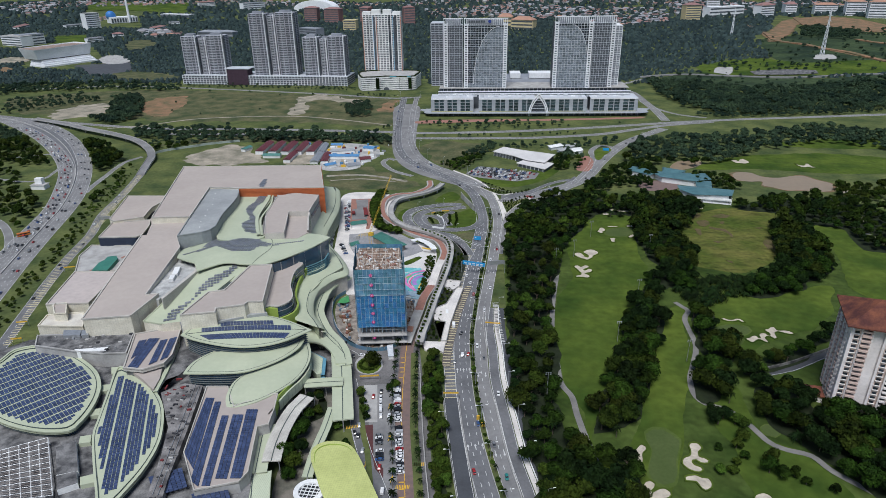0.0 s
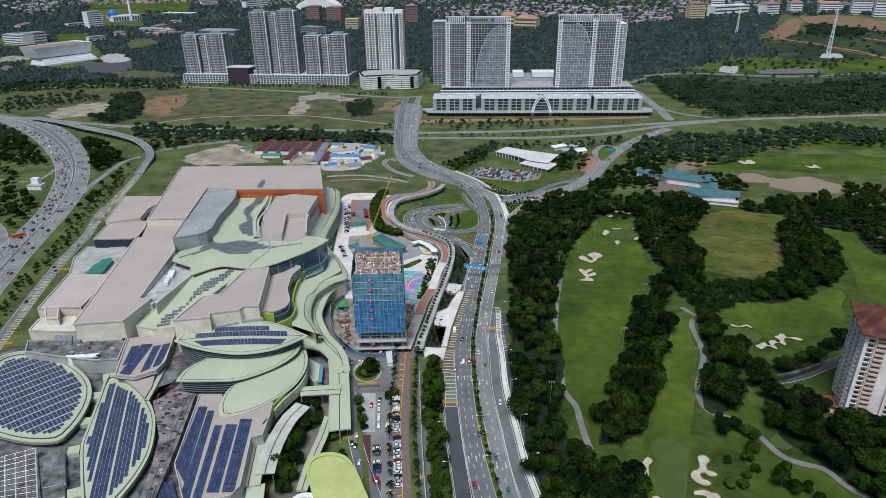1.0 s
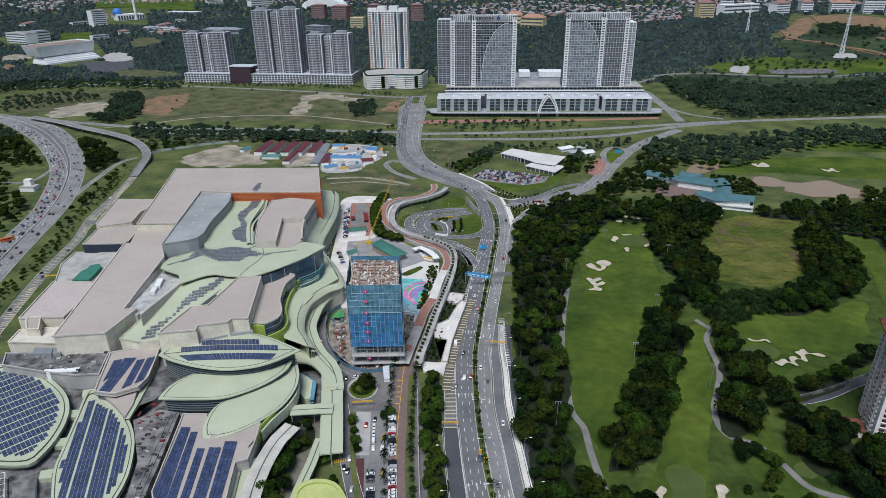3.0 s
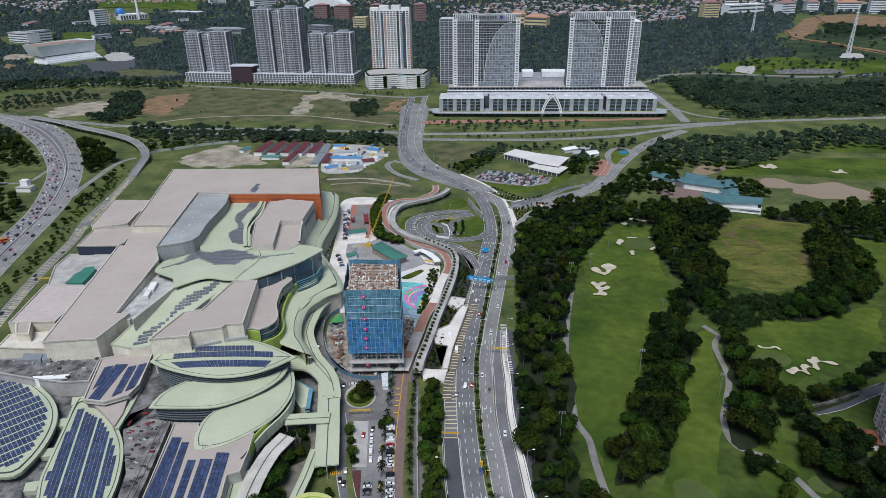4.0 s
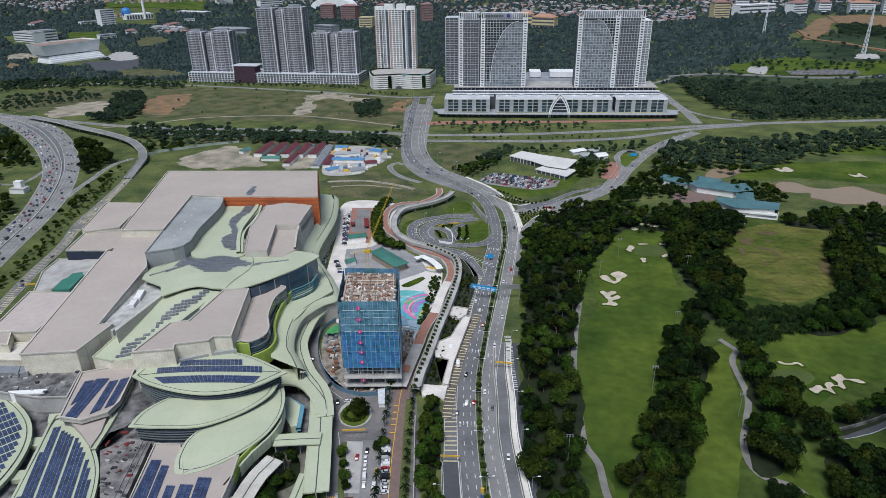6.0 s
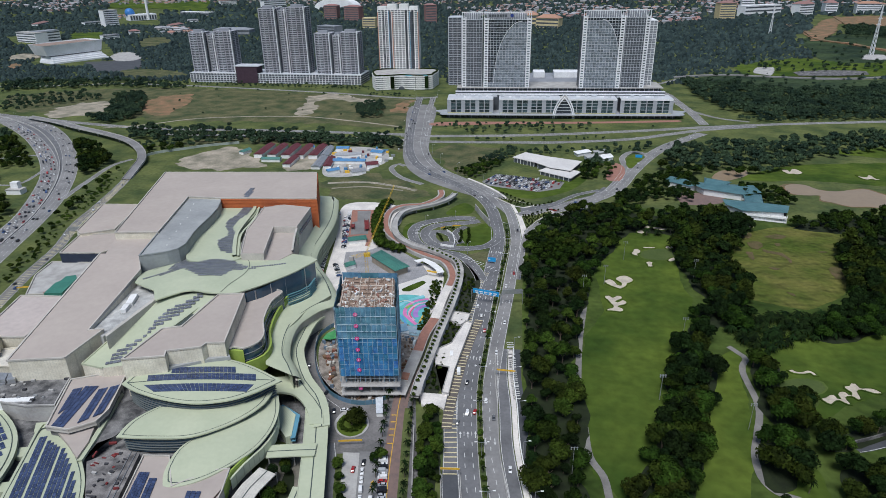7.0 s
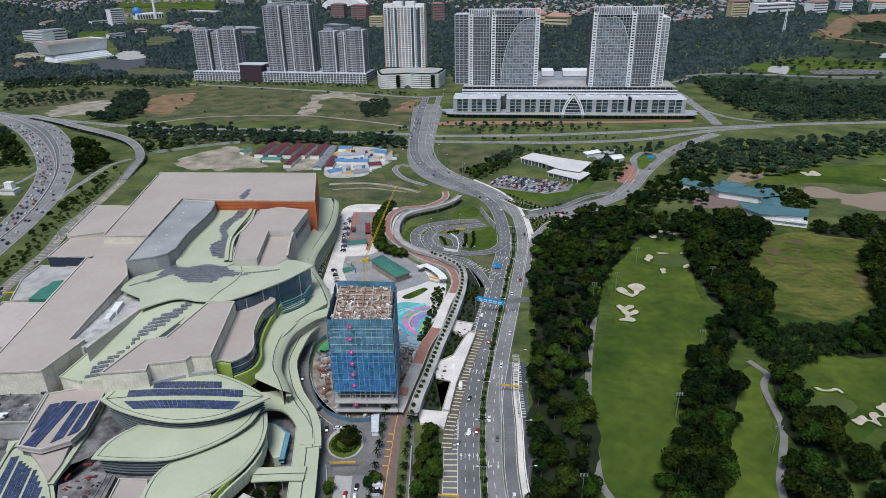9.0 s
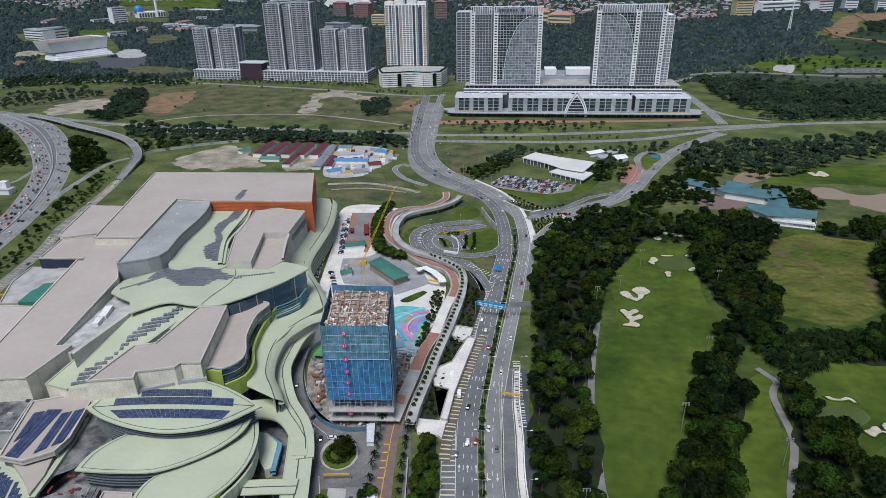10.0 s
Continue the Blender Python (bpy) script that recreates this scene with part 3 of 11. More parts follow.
road("lane_west", [(-670.0, 658.8), (-615.5, 649.8), (-597.6, 660.6), (-604.5, 691.9), (-611.1, 710.6)], 4.5, 0.07, ASPHALT_WORN, "narrow asphalt lane")
road("lane_west_upper", [(-709.9, 741.0), (-686.7, 754.6), (-667.0, 762.5), (-651.0, 753.1)], 4.5, 0.07, ASPHALT_WORN, "narrow asphalt lane")
road("road_corner_west", [(-477.9, 435.0), (-472.6, 459.2), (-499.0, 494.8), (-536.8, 526.3), (-579.9, 544.7)], 8, 0.07, ASPHALT_WORN, "curved slip road")
road("road_hut_loop", [(-151.1, 726.6), (-175.6, 741.9), (-190.5, 759.2), (-200.9, 780.4), (-195.7, 796.6), (-186.5, 789.8)], 6.5, 0.1, ASPHALT_WORN, "small asphalt loop road")
road("road_plot", [(-255.0, 714.3), (-213.7, 723.7), (-176.3, 714.8), (-153.4, 704.6)], 5, 0.06, SOIL_PALE, "earth road")

# ---- the looping ramp junction ----
LOOP_OUT = [(-56.6, 511.2), (-61.7, 524.7), (-73.0, 544.7), (-83.2, 553.3), (-100.2, 557.1), (-116.8, 566.8), (-126.7, 582.9), (-130.5, 600.6), (-126.4, 614.8), (-114.2, 624.7), (-95.5, 633.8), (-79.5, 634.7)]
LOOP_IN = [(-54.5, 586.9), (-60.5, 574.0), (-76.0, 566.3), (-92.5, 566.1), (-106.3, 570.6), (-115.0, 581.8), (-118.9, 596.8), (-113.7, 610.8), (-101.0, 617.9), (-87.8, 622.3), (-74.8, 629.5)]
LOOP_CORE = [(-86.2, 573.1), (-97.7, 575.1), (-106.2, 580.4), (-111.8, 589.9), (-110.5, 598.9), (-102.7, 598.8), (-94.9, 592.0), (-89.7, 577.6)]
LOOP_LINK = [(-82.9, 576.0), (-88.5, 587.7), (-92.8, 597.4), (-90.2, 605.7), (-84.7, 614.4)]
patch("grass_loop_infield", [(-82.6, 573.6), (-87.9, 590.3), (-85.1, 603.6), (-76.9, 615.4), (-68.2, 624.7), (-61.2, 614.6), (-58.0, 594.1), (-62.8, 578.5), (-71.4, 572.6)], 0.16, FAIRWAY, "mown grass inside the loop ramp")
patch("grass_loop_south", [(-85.2, 554.4), (-72.8, 556.0), (-59.7, 566.9), (-50.1, 580.1), (-49.6, 556.6), (-48.9, 532.6), (-56.9, 542.3), (-68.1, 547.5)], 0.05, GRASS_DRY, "rough grass below the loop ramp")
patch("grass_loop_north", [(-109.2, 642.7), (-104.4, 664.6), (-95.4, 675.2), (-85.4, 663.8), (-85.4, 648.6), (-96.6, 641.3)], 0.055, FAIRWAY, "grass bank under the flyover")
patch("grass_loop_west", [(-136.6, 584.2), (-140.3, 604.8), (-134.8, 616.5), (-128.7, 606.3), (-131.1, 590.0), (-126.5, 572.9), (-131.1, 572.3)], 0.045, FAIRWAY, "grass verge beside the loop ramp")
loop = road("road_loop_outer", LOOP_OUT, 9.5, 0.2, ASPHALT, "grey asphalt loop ramp", 2)
part("hatch_bar", dashes([(-121.1, 583.6), (-125.1, 598.7), (-121.4, 609.9), (-111.3, 619.4)], -1.5, 0.28, 0.7, 2.6, 4.0), PAINT_WHITE, loop)
part("hatch_bar", dashes([(-50.6, 532.4), (-59.8, 537.6), (-69.5, 545.1), (-77.4, 550.8)], 0, 0.28, 0.7, 2.6, 5.0), PAINT_WHITE, loop)
road("road_loop_inner", LOOP_IN, 9.0, 0.24, ASPHALT, "grey asphalt inner loop ramp", 2)
road("road_loop_core", LOOP_CORE, 7.0, 0.28, ASPHALT, "asphalt underpass loop")
road("road_loop_link", LOOP_LINK, 6.0, 0.3, ASPHALT, "asphalt link in the loop")
structure("wall_loop", ribbon([(-99.5, 569.0), (-92.7, 567.4), (-88.1, 567.1), (-89.5, 580.1), (-94.3, 594.7), (-100.1, 600.8)], 0.6, 1.8, 1.8), WHITE, "white curved retaining wall", "wall")
patch("garden_loop", [(-107.4, 586.8), (-105.6, 593.2), (-100.1, 588.8), (-96.0, 578.2), (-100.7, 576.2)], 0.4, GRASS, "planted garden inside the loop")
BRIDGE = [(*p, 6.0) for p in [(-82.7, 659.5), (-73.6, 636.4), (-65.8, 620.1), (-58.9, 601.9), (-55.8, 584.2), (-56.6, 571.8)]]
structure("flyover_wall", ribbon([(-83.0, 658.7), (-76.6, 644.3), (-69.2, 629.0), (-63.5, 617.4)], 0.6, 6, 6), CONCRETE, "concrete flyover wall", "wall")

# curved elevated promenade with planters
PROM = [(*p, 5.5) for p in [(-107.9, 687.2), (-111.6, 670.2), (-123.4, 652.9), (-137.6, 640.7), (-147.4, 628.7), (-148.6, 605.7), (-143.1, 582.3), (-133.2, 565.8), (-117.6, 553.4), (-103.9, 548.1), (-91.8, 540.5), (-80.6, 531.0), (-74.2, 517.0), (-71.1, 495.5), (-70.4, 469.8)] + [(-70.9, 442.2), (-71.6, 417.4), (-71.7, 390.2), (-72.1, 370.9), (-71.5, 358.6)]]
prom = structure("promenade_viaduct", ribbon(PROM, 5.5, 0.2, 1.6), CONCRETE, "curved concrete promenade viaduct", "viaduct")
part("outer_parapet", ribbon(PROM, 0.5, 1.1, 0.9, shift=-2.6), CONCRETE, prom)
part("inner_parapet", ribbon(PROM, 0.5, 1.1, 0.9, shift=2.6), CONCRETE, prom)
part("retaining_wall", ribbon(PROM[8:], 0.6, -1.4, 4.1, shift=-2.2), CONCRETE, prom)
part("side_wall", ribbon(PROM[3:9], 0.6, -1.4, 4.1, shift=2.2), CONCRETE, prom)
for p in spline(PROM, 16)[1:9]:
    part("pier", tube((p.x, p.y, 0), (p.x, p.y, 4.4), 0.8, sides=8), CONCRETE, prom)
PATH_RED = [(-126.0, 702.9), (-122.5, 682.8), (-135.1, 658.6), (-152.8, 652.1), (-161.9, 636.9), (-159.6, 611.0), (-150.3, 585.2), (-135.5, 566.9), (-117.0, 550.1), (-102.5, 540.6), (-91.0, 535.4), (-82.9, 523.6), (-77.9, 507.8), (-77.9, 492.3), (-78.9, 473.8)] + [(-78.5, 444.8), (-81.0, 425.3), (-80.9, 405.1), (-81.1, 381.8), (-81.3, 361.1)]
walkpath = structure("red_path", ribbon([(*p, 3.0) for p in PATH_RED], 7.0, 0.0, 3.0), [CONCRETE], "promenade of red and pale paving", "pavement")
part("red_paving", ribbon([(*p, 3.06) for p in PATH_RED[:14]], 4.5), BRICK_PAVE, walkpath)
part("pale_paving", ribbon([(*p, 3.06) for p in PATH_RED[13:16]], 6.0), PLAZA, walkpath)
part("red_paving", ribbon([(*p, 3.07) for p in PATH_RED[15:18]], 6.0), BRICK_PAVE, walkpath)
# sunken planted court between promenade and lane; its shade is put into the colour
patch("sunken_court", [(-79.7, 528.6), (-73.9, 539.1), (-57.6, 510.4), (-56.9, 486.2), (-57.2, 460.5), (-58.9, 434.2), (-60.3, 413.4), (-62.4, 389.5), (-61.1, 370.1), (-70.7, 368.2), (-71.3, 387.7), (-69.0, 420.3), (-68.5, 458.4), (-71.0, 491.4)], 0.2, mat("court_floor_shade", (0.035, 0.04, 0.025), (0.015, 0.02, 0.012), 0.3, 0.95), "planted court below the promenade, its shade put into a dark floor colour")
for nm, poly in (("bridge_a", [(-71.5, 457.1), (-56.3, 455.2), (-56.7, 445.2), (-60.6, 439.3), (-70.6, 445.8)]), ("bridge_b", [(-71.5, 407.7), (-62.5, 417.8), (-60.8, 429.9), (-58.2, 445.5), (-53.0, 443.9), (-54.2, 419.4), (-55.4, 390.0), (-54.6, 366.9), (-58.7, 367.4), (-59.1, 391.7), (-67.5, 393.1)])):
    b = structure("deck_" + nm, prism(poly, 1.2, 2.5), PLAZA, "pale concrete bridge deck", "bridge")
    part("parapet", rim(poly, 2.5, 3.3, 0.3), CONCRETE, b)
structure("deck_south", prism([(-71.3, 367.1), (-55.4, 368.0), (-55.0, 355.4), (-57.3, 357.0), (-67.8, 357.0)], 0.1, 1.5), PLAZA, "pale concrete landing", "bridge")

mids = [((a[0] + b[0]) / 2, (a[1] + b[1]) / 2) for a, b in zip(HIGH_IN, HIGH_OUT)]
structure("highway_shoulder", ribbon(mids, 26, 0.07), ASPHALT, "asphalt shoulder between the carriageways", "road")
structure("highway_barrier", ribbon(mids, 0.7, 0.9, 0.9), CONCRETE, "concrete median barrier", "barrier")
patch("bridge_apron", [(-261.1, 1119.6), (-219.4, 1123.6), (-191.2, 959.1), (-173.3, 862.2), (-152.5, 808.1), (-127.8, 768.6), (-90.8, 732.9), (-56.3, 682.1), (-38.6, 626.1), (-34.4, 600.2), (-37.7, 594.7), (-53.6, 652.8), (-80.9, 689.6), (-114.9, 712.8), (-161.5, 752.0), (-195.0, 815.9), (-228.4, 955.2)], 0.09, ASPHALT_WORN, "worn asphalt between the carriageways", "road")
patch("junction_apron", [(-40.7, 676.4), (-4.7, 688.3), (28.8, 718.7), (41.6, 748.4), (54.8, 730.1), (28.4, 689.8), (-4.1, 663.7), (-22.8, 635.8), (-30.5, 608.9), (-36.3, 626.4)], 0.085, ASPHALT, "paved fork of the eastern road", "road", curved=False)
structure("hatching_front", dashes(FRONT[:8], 0.0, 0.2, 0.6, 2.4, 6.4), mat("cream_paint", (0.5, 0.43, 0.24), (0.36, 0.32, 0.2), 0.5, 0.8), "yellow transverse bars on the frontage road", "road marking")
structure("noise_wall", ribbon([(-523.8, 775.5), (-516.2, 795.2), (-493.7, 815.2), (-470.4, 835.9), (-434.4, 856.6)], 0.5, 3.2, 3.2), mat("pale_green_wall", (0.36, 0.4, 0.36), (0.28, 0.32, 0.28), 0.2, 0.85), "pale green noise wall along the highway", "wall")
HLANE = [(-49.8, 452.3), (-51.6, 430.5), (-52.6, 410.1), (-52.9, 391.8), (-52.9, 372.4), (-52.2, 352.7), (-51.1, 341.6)]
upper_hatch = structure("road_hatch_upper", ribbon(HLANE, 5.6, 0.19), mat("brown_asphalt", (0.14, 0.12, 0.105), (0.1, 0.088, 0.08), 0.1, 0.9), "brown hatched edge lane", "road")
part("hatch_bar", dashes(HLANE, 0, 0.24, 0.8, 2.4, 5.0), CREAM_PAINT, upper_hatch)
# ---- brick drive, service roads, roundabout, car park ----
DRIVE = [(-50.6, 215.6), (-53.7, 231.5), (-59.1, 254.3), (-65.8, 279.7), (-71.9, 309.2), (-76.6, 337.7), (-80.3, 362.2), (-81.4, 393.2)]
patch("precinct", [(-130.6, 363.8), (-110.7, 356.0), (-88.6, 361.1), (-72.7, 363.3), (-59.2, 311.0), (-47.5, 264.4), (-35.9, 217.8), (-57.4, 213.0), (-72.6, 240.5), (-87.2, 263.0), (-101.0, 294.4)], 0.04, mat("precinct_asphalt", (0.16, 0.155, 0.15), (0.105, 0.102, 0.1), 0.1, 0.9, grain_by=0.7), "worn asphalt ground of the precinct", curved=False)
structure("verge_drive", ribbon([(-44.4, 216.5), (-47.7, 232.3), (-53.3, 255.2), (-59.6, 280.5), (-65.5, 310.1), (-71.2, 338.4), (-74.0, 354.2)], 4.5, 0.3, 0.3), GRASS, "planted strip beside the drive", "verge")
structure("wall_drive", ribbon([(-39.2, 217.3), (-43.1, 233.0), (-49.0, 255.8), (-55.0, 281.2), (-61.5, 310.6), (-67.6, 338.9)], 0.5, 2.2, 2.2), CONCRETE, "concrete boundary wall", "wall")
structure("verge_west", ribbon([(-73.0, 236.7), (-80.7, 259.6), (-87.9, 276.5), (-96.7, 305.7), (-99.1, 314.3)], 3.0, 0.3, 0.3), GRASS, "planted strip beside the service road", "verge")
drive = structure("brick_drive", ribbon(DRIVE, 8.5, 0.12), DRIVE_PAVE, "brown brick-paved drive with yellow lines", "road")
part("centre_line", ribbon(DRIVE, 0.35, 0.2, shift=-0.6), PAINT_YELLOW, drive)
for a, b in ((0.02, 0.3), (0.62, 0.78)):
    ln = spline(DRIVE, 4)
    seg = [(p.x, p.y) for p in ln[int(a * len(ln)):int(b * len(ln))]]
    part("yellow_bar", dashes(seg, -2.0, 0.2, 0.7, 4.5, 3.0), PAINT_YELLOW, drive)
SERVICE = [(-57.8, 214.6), (-65.3, 229.8), (-73.6, 244.3), (-82.2, 259.4), (-90.3, 276.2), (-97.7, 294.9), (-103.6, 310.2), (-107.9, 320.0)]
road("service_road", SERVICE, 8, 0.1, ASPHALT, "grey asphalt service road")
DUSTY = mat("dusty_asphalt", (0.19, 0.18, 0.175), (0.12, 0.115, 0.112), 0.1, 0.9, grain_by=0.7)
ring = structure("roundabout", flat([(-96.0, 318.7), (-84.1, 325.7), (-81.9, 337.0), (-88.4, 350.2), (-102.3, 356.4), (-114.1, 354.1), (-119.1, 342.0), (-112.4, 325.3)], 0.14), DUSTY, "asphalt roundabout", "road")
isle = structure("roundabout_island", prism([(p.x, p.y) for p in spline([(-98.0, 326.1), (-92.4, 329.9), (-91.2, 336.9), (-95.4, 344.7), (-102.5, 347.0), (-108.2, 344.2), (-109.6, 335.6), (-105.2, 328.2)], 2, True)], 0.1, 0.6), CONCRETE, "kerbed round island", "traffic island")
part("island_grass", flat([(-98.1, 326.5), (-93.2, 330.2), (-92.0, 335.9), (-95.6, 342.4), (-101.9, 344.8), (-106.8, 342.2), (-108.2, 334.9), (-104.5, 328.6)], 0.68), FAIRWAY, isle)
road("road_tower_bend", [(-109.5, 351.3), (-121.6, 359.4), (-133.6, 370.8), (-144.5, 388.6), (-153.4, 412.8), (-156.3, 435.6), (-155.4, 450.6)], 8, 0.1, DUSTY, "curved asphalt road round the building site")
patch("car_park", [(-97.1, 313.4), (-90.0, 317.8), (-77.0, 319.7), (-70.3, 298.8), (-61.4, 266.7), (-54.7, 243.1), (-52.5, 235.2), (-62.7, 235.2), (-70.4, 240.9), (-77.1, 260.1), (-82.6, 272.6), (-89.2, 291.0)], 0.08, ASPHALT_WORN, "pale asphalt car park with parked cars", curved=False)
patch("car_ramp", [(-98.0, 315.6), (-89.8, 316.7), (-81.2, 283.2), (-88.4, 282.2)], 0.16, CONCRETE, "concrete ramp strip", curved=False)
patch("plaza", [(-213.0, 651.5), (-162.7, 657.5), (-145.9, 611.8), (-156.8, 578.6), (-148.1, 553.3), (-129.9, 541.9), (-106.2, 531.7), (-88.6, 521.2), (-81.9, 475.9), (-86.6, 435.4), (-89.1, 400.2), (-101.4, 398.6), (-126.5, 412.0), (-144.5, 427.7), (-153.3, 426.5), (-168.1, 464.6), (-191.5, 562.3)], 0.06, PLAZA, "pale paved plaza with parked cars")
patch("plaza_dark", [(-175.0, 542.9), (-158.3, 548.1), (-151.6, 556.8), (-138.9, 560.9), (-117.8, 541.6), (-110.1, 536.2), (-97.7, 513.7), (-107.7, 503.0), (-117.9, 492.4), (-124.6, 501.6), (-136.7, 502.9), (-159.1, 502.3), (-169.0, 519.4)], 0.11, mat("grey_setts", (0.32, 0.315, 0.32), (0.23, 0.23, 0.235), 0.1, 0.9, grid=(3.0, 3.0, 0.12, 0.8)), "grey paved forecourt", curved=False)
patch("forecourt_tan", [(-201.3, 638.5), (-180.2, 642.2), (-162.0, 577.0), (-159.7, 558.0), (-162.8, 557.4), (-165.4, 569.3), (-181.6, 566.3)], 0.12, BRICK_PAVE, "red court with grey middle", curved=False)
patch("forecourt_asphalt", [(-195.6, 637.1), (-182.6, 639.4), (-168.4, 583.1), (-183.2, 579.0), (-191.3, 607.3), (-187.1, 610.7)], 0.15, ASPHALT_WORN, "grey asphalt middle of the red court", curved=False)
patch("building_site_ground", [(-144.7, 405.6), (-142.4, 424.8), (-126.7, 427.3), (-103.2, 431.0), (-105.0, 464.2), (-88.1, 445.5), (-84.7, 411.6), (-84.5, 378.4), (-87.4, 361.4), (-103.8, 351.9), (-120.6, 360.6), (-133.6, 376.8)], 0.1, mat("site_soil", (0.33, 0.29, 0.25), (0.13, 0.11, 0.09), 0.22, 0.95, grain_by=1.0), "muddy building site with rubble")
# colourful play area
PLAYC = [("play_turquoise", (0.12, 0.42, 0.42), [(-113.9, 475.4), (-96.0, 478.8), (-87.9, 469.0), (-84.9, 448.5), (-86.6, 433.8), (-96.2, 436.4), (-105.8, 451.3)], 0.16), ("play_pink", (0.62, 0.12, 0.3), [(-103.2, 455.3), (-100.6, 466.6), (-94.8, 473.7), (-89.3, 470.2), (-87.5, 454.8), (-88.5, 438.5), (-93.6, 440.2), (-98.8, 445.8)], 0.2),
         ("play_violet", (0.26, 0.14, 0.42), [(-96.0, 453.2), (-93.0, 462.2), (-89.7, 457.9), (-89.1, 446.3), (-92.0, 443.8)], 0.24), ("play_yellow", (0.6, 0.5, 0.1), [(-112.2, 473.4), (-108.1, 475.8), (-105.5, 471.7), (-108.7, 466.6)], 0.22)]
for i, (c, q, w) in enumerate((((0.2, 0.5, 0.55), [(-109.0, 459.4), (-105.9, 466.0), (-100.0, 473.2), (-93.6, 479.0)], 3.0), ((0.62, 0.2, 0.42), [(-89.5, 475.1), (-97.8, 470.5), (-101.8, 462.3), (-101.4, 452.3), (-95.7, 445.0), (-90.1, 439.4)], 2.6), ((0.66, 0.36, 0.5), [(-88.5, 470.8), (-95.2, 466.5), (-98.5, 458.5), (-97.3, 450.2), (-92.5, 444.3)], 1.8), ((0.34, 0.2, 0.5), [(-88.2, 466.3), (-92.6, 462.5), (-94.5, 455.0), (-92.1, 448.5)], 3.4),
                          ((0.6, 0.1, 0.2), [(-97.0, 461.7), (-97.8, 452.9), (-95.1, 447.3)], 1.0), ((0.6, 0.45, 0.1), [(-87.3, 459.2), (-88.2, 452.0), (-88.7, 441.0)], 1.4), ((0.2, 0.42, 0.1), [(-102.1, 459.0), (-101.0, 462.1), (-98.5, 464.4)], 2.2), ((0.1, 0.3, 0.55), [(-106.4, 451.3), (-102.4, 447.9), (-98.5, 441.8), (-96.4, 436.9)], 1.6), ((0.55, 0.55, 0.5), [(-110.7, 465.1), (-105.4, 469.7), (-98.5, 467.4)], 0.9))):
    structure("play_swirl", ribbon(q, w, 0.3 + 0.012 * i, step=1.5), mat("swirl_rubber_%d" % i, c, None, 0.2, 0.9), "coloured swirl of rubber play surface", "playground")
for nm, c, q, z in PLAYC[:1]:
    patch(nm, q, z, mat(nm + "_rubber", c, None, 0.2, 0.9), "coloured rubber play surface", "playground")
lawn = patch("plaza_crescent", [(-109.0, 465.0), (-117.2, 486.7), (-107.7, 501.0), (-94.8, 516.6), (-86.1, 505.1), (-88.4, 488.1), (-97.0, 474.8)], 0.13, mat("white_paving", (0.62, 0.6, 0.56), (0.55, 0.53, 0.5), 0.1, 0.9), "white paved crescent")
patch("plaza_lawn", [(-112.4, 485.2), (-107.7, 493.4), (-99.8, 502.5), (-96.9, 500.5), (-99.6, 493.3), (-106.4, 483.9)], 0.2, LEAF_BRIGHT, "bright hedge bed in the paving")

# ---- shopping mall ----
def block(parent, name, poly, z0, z1, wall, roof, coping=TAN_EDGE, cope=0.7, label=""):
    """A block of a building: its wall, with roof and coping under it."""
    w = part(name, prism(poly, z0, z1, top=False), wall, parent, label)
    part("roof", prism(poly, z0, z1, side=False), roof, w)
    if coping:
        part("coping", rim(poly, z1 - 0.6, z1 + 0.8, cope), coping, w)
    return w


def smooth(poly, step=3.0):
    return [(p.x, p.y) for p in spline(poly, step, True)]


def bands(parent, poly, zs, material, width=0.5, thick=0.35, name="louvre"):
    for z in zs:
        part(name, rim([(p[0], p[1]) for p in poly], z, z + thick, -width), material, parent)


def shrink(poly, k):
    cx, cy = sum(p[0] for p in poly) / len(poly), sum(p[1] for p in poly) / len(poly)
    return [(cx + (p[0] - cx) * k, cy + (p[1] - cy) * k) for p in poly]


def solar(parent, poly, z, a, b, strip, gap, panel=2.0, per=1, slack=0.0, cells=None):
    """A field of dark panels in rows along a-b, as far as whole panels fit inside the outline; a gap after every few rows."""
    a, b = Vector(a), Vector(b)
    u = (b - a).normalized()
    v = Vector((-u.y, u.x))
    ps = [(Vector(p[:2]) - a) for p in poly]
    s0, s1 = min(p.dot(u) for p in ps), max(p.dot(u) for p in ps)
    t0, t1 = min(p.dot(v) for p in ps), max(p.dot(v) for p in ps)
    zz = (lambda x, y: z) if not callable(z) else z
    t, row, bm = t0 + 0.05, 0, bmesh.new()
    while t + strip < t1 + 0.3:
        s = s0
        while s < s1:
            c = [a + u * (s + i * (panel - 0.28)) + v * (t + j * (strip - 0.28)) for i, j in ((0, 0), (1, 0), (1, 1), (0, 1))]
            m = (c[0] + c[2]) / 2
            if all(inside(m.x + (q.x - m.x) * (1 - slack), m.y + (q.y - m.y) * (1 - slack), poly) for q in c):
                lo = [bm.verts.new((q.x, q.y, zz(q.x, q.y) + 0.05)) for q in c]
                hi = [bm.verts.new((q.x, q.y, zz(q.x, q.y) + 0.3)) for q in c]
                bm.faces.new(hi)
                for i in range(4):
                    bm.faces.new((lo[i], lo[(i + 1) % 4], hi[(i + 1) % 4], hi[i]))
            s += panel
        row += 1
        t += strip + (gap if row % per == 0 else 0.0)
    bmesh.ops.recalc_face_normals(bm, faces=bm.faces)
    tagged(part("solar_field", bm, cells or SOLAR, parent, "dark blue solar panels in rows" if cells is None else "dull grey solar panels in rows"), kind="stuff")


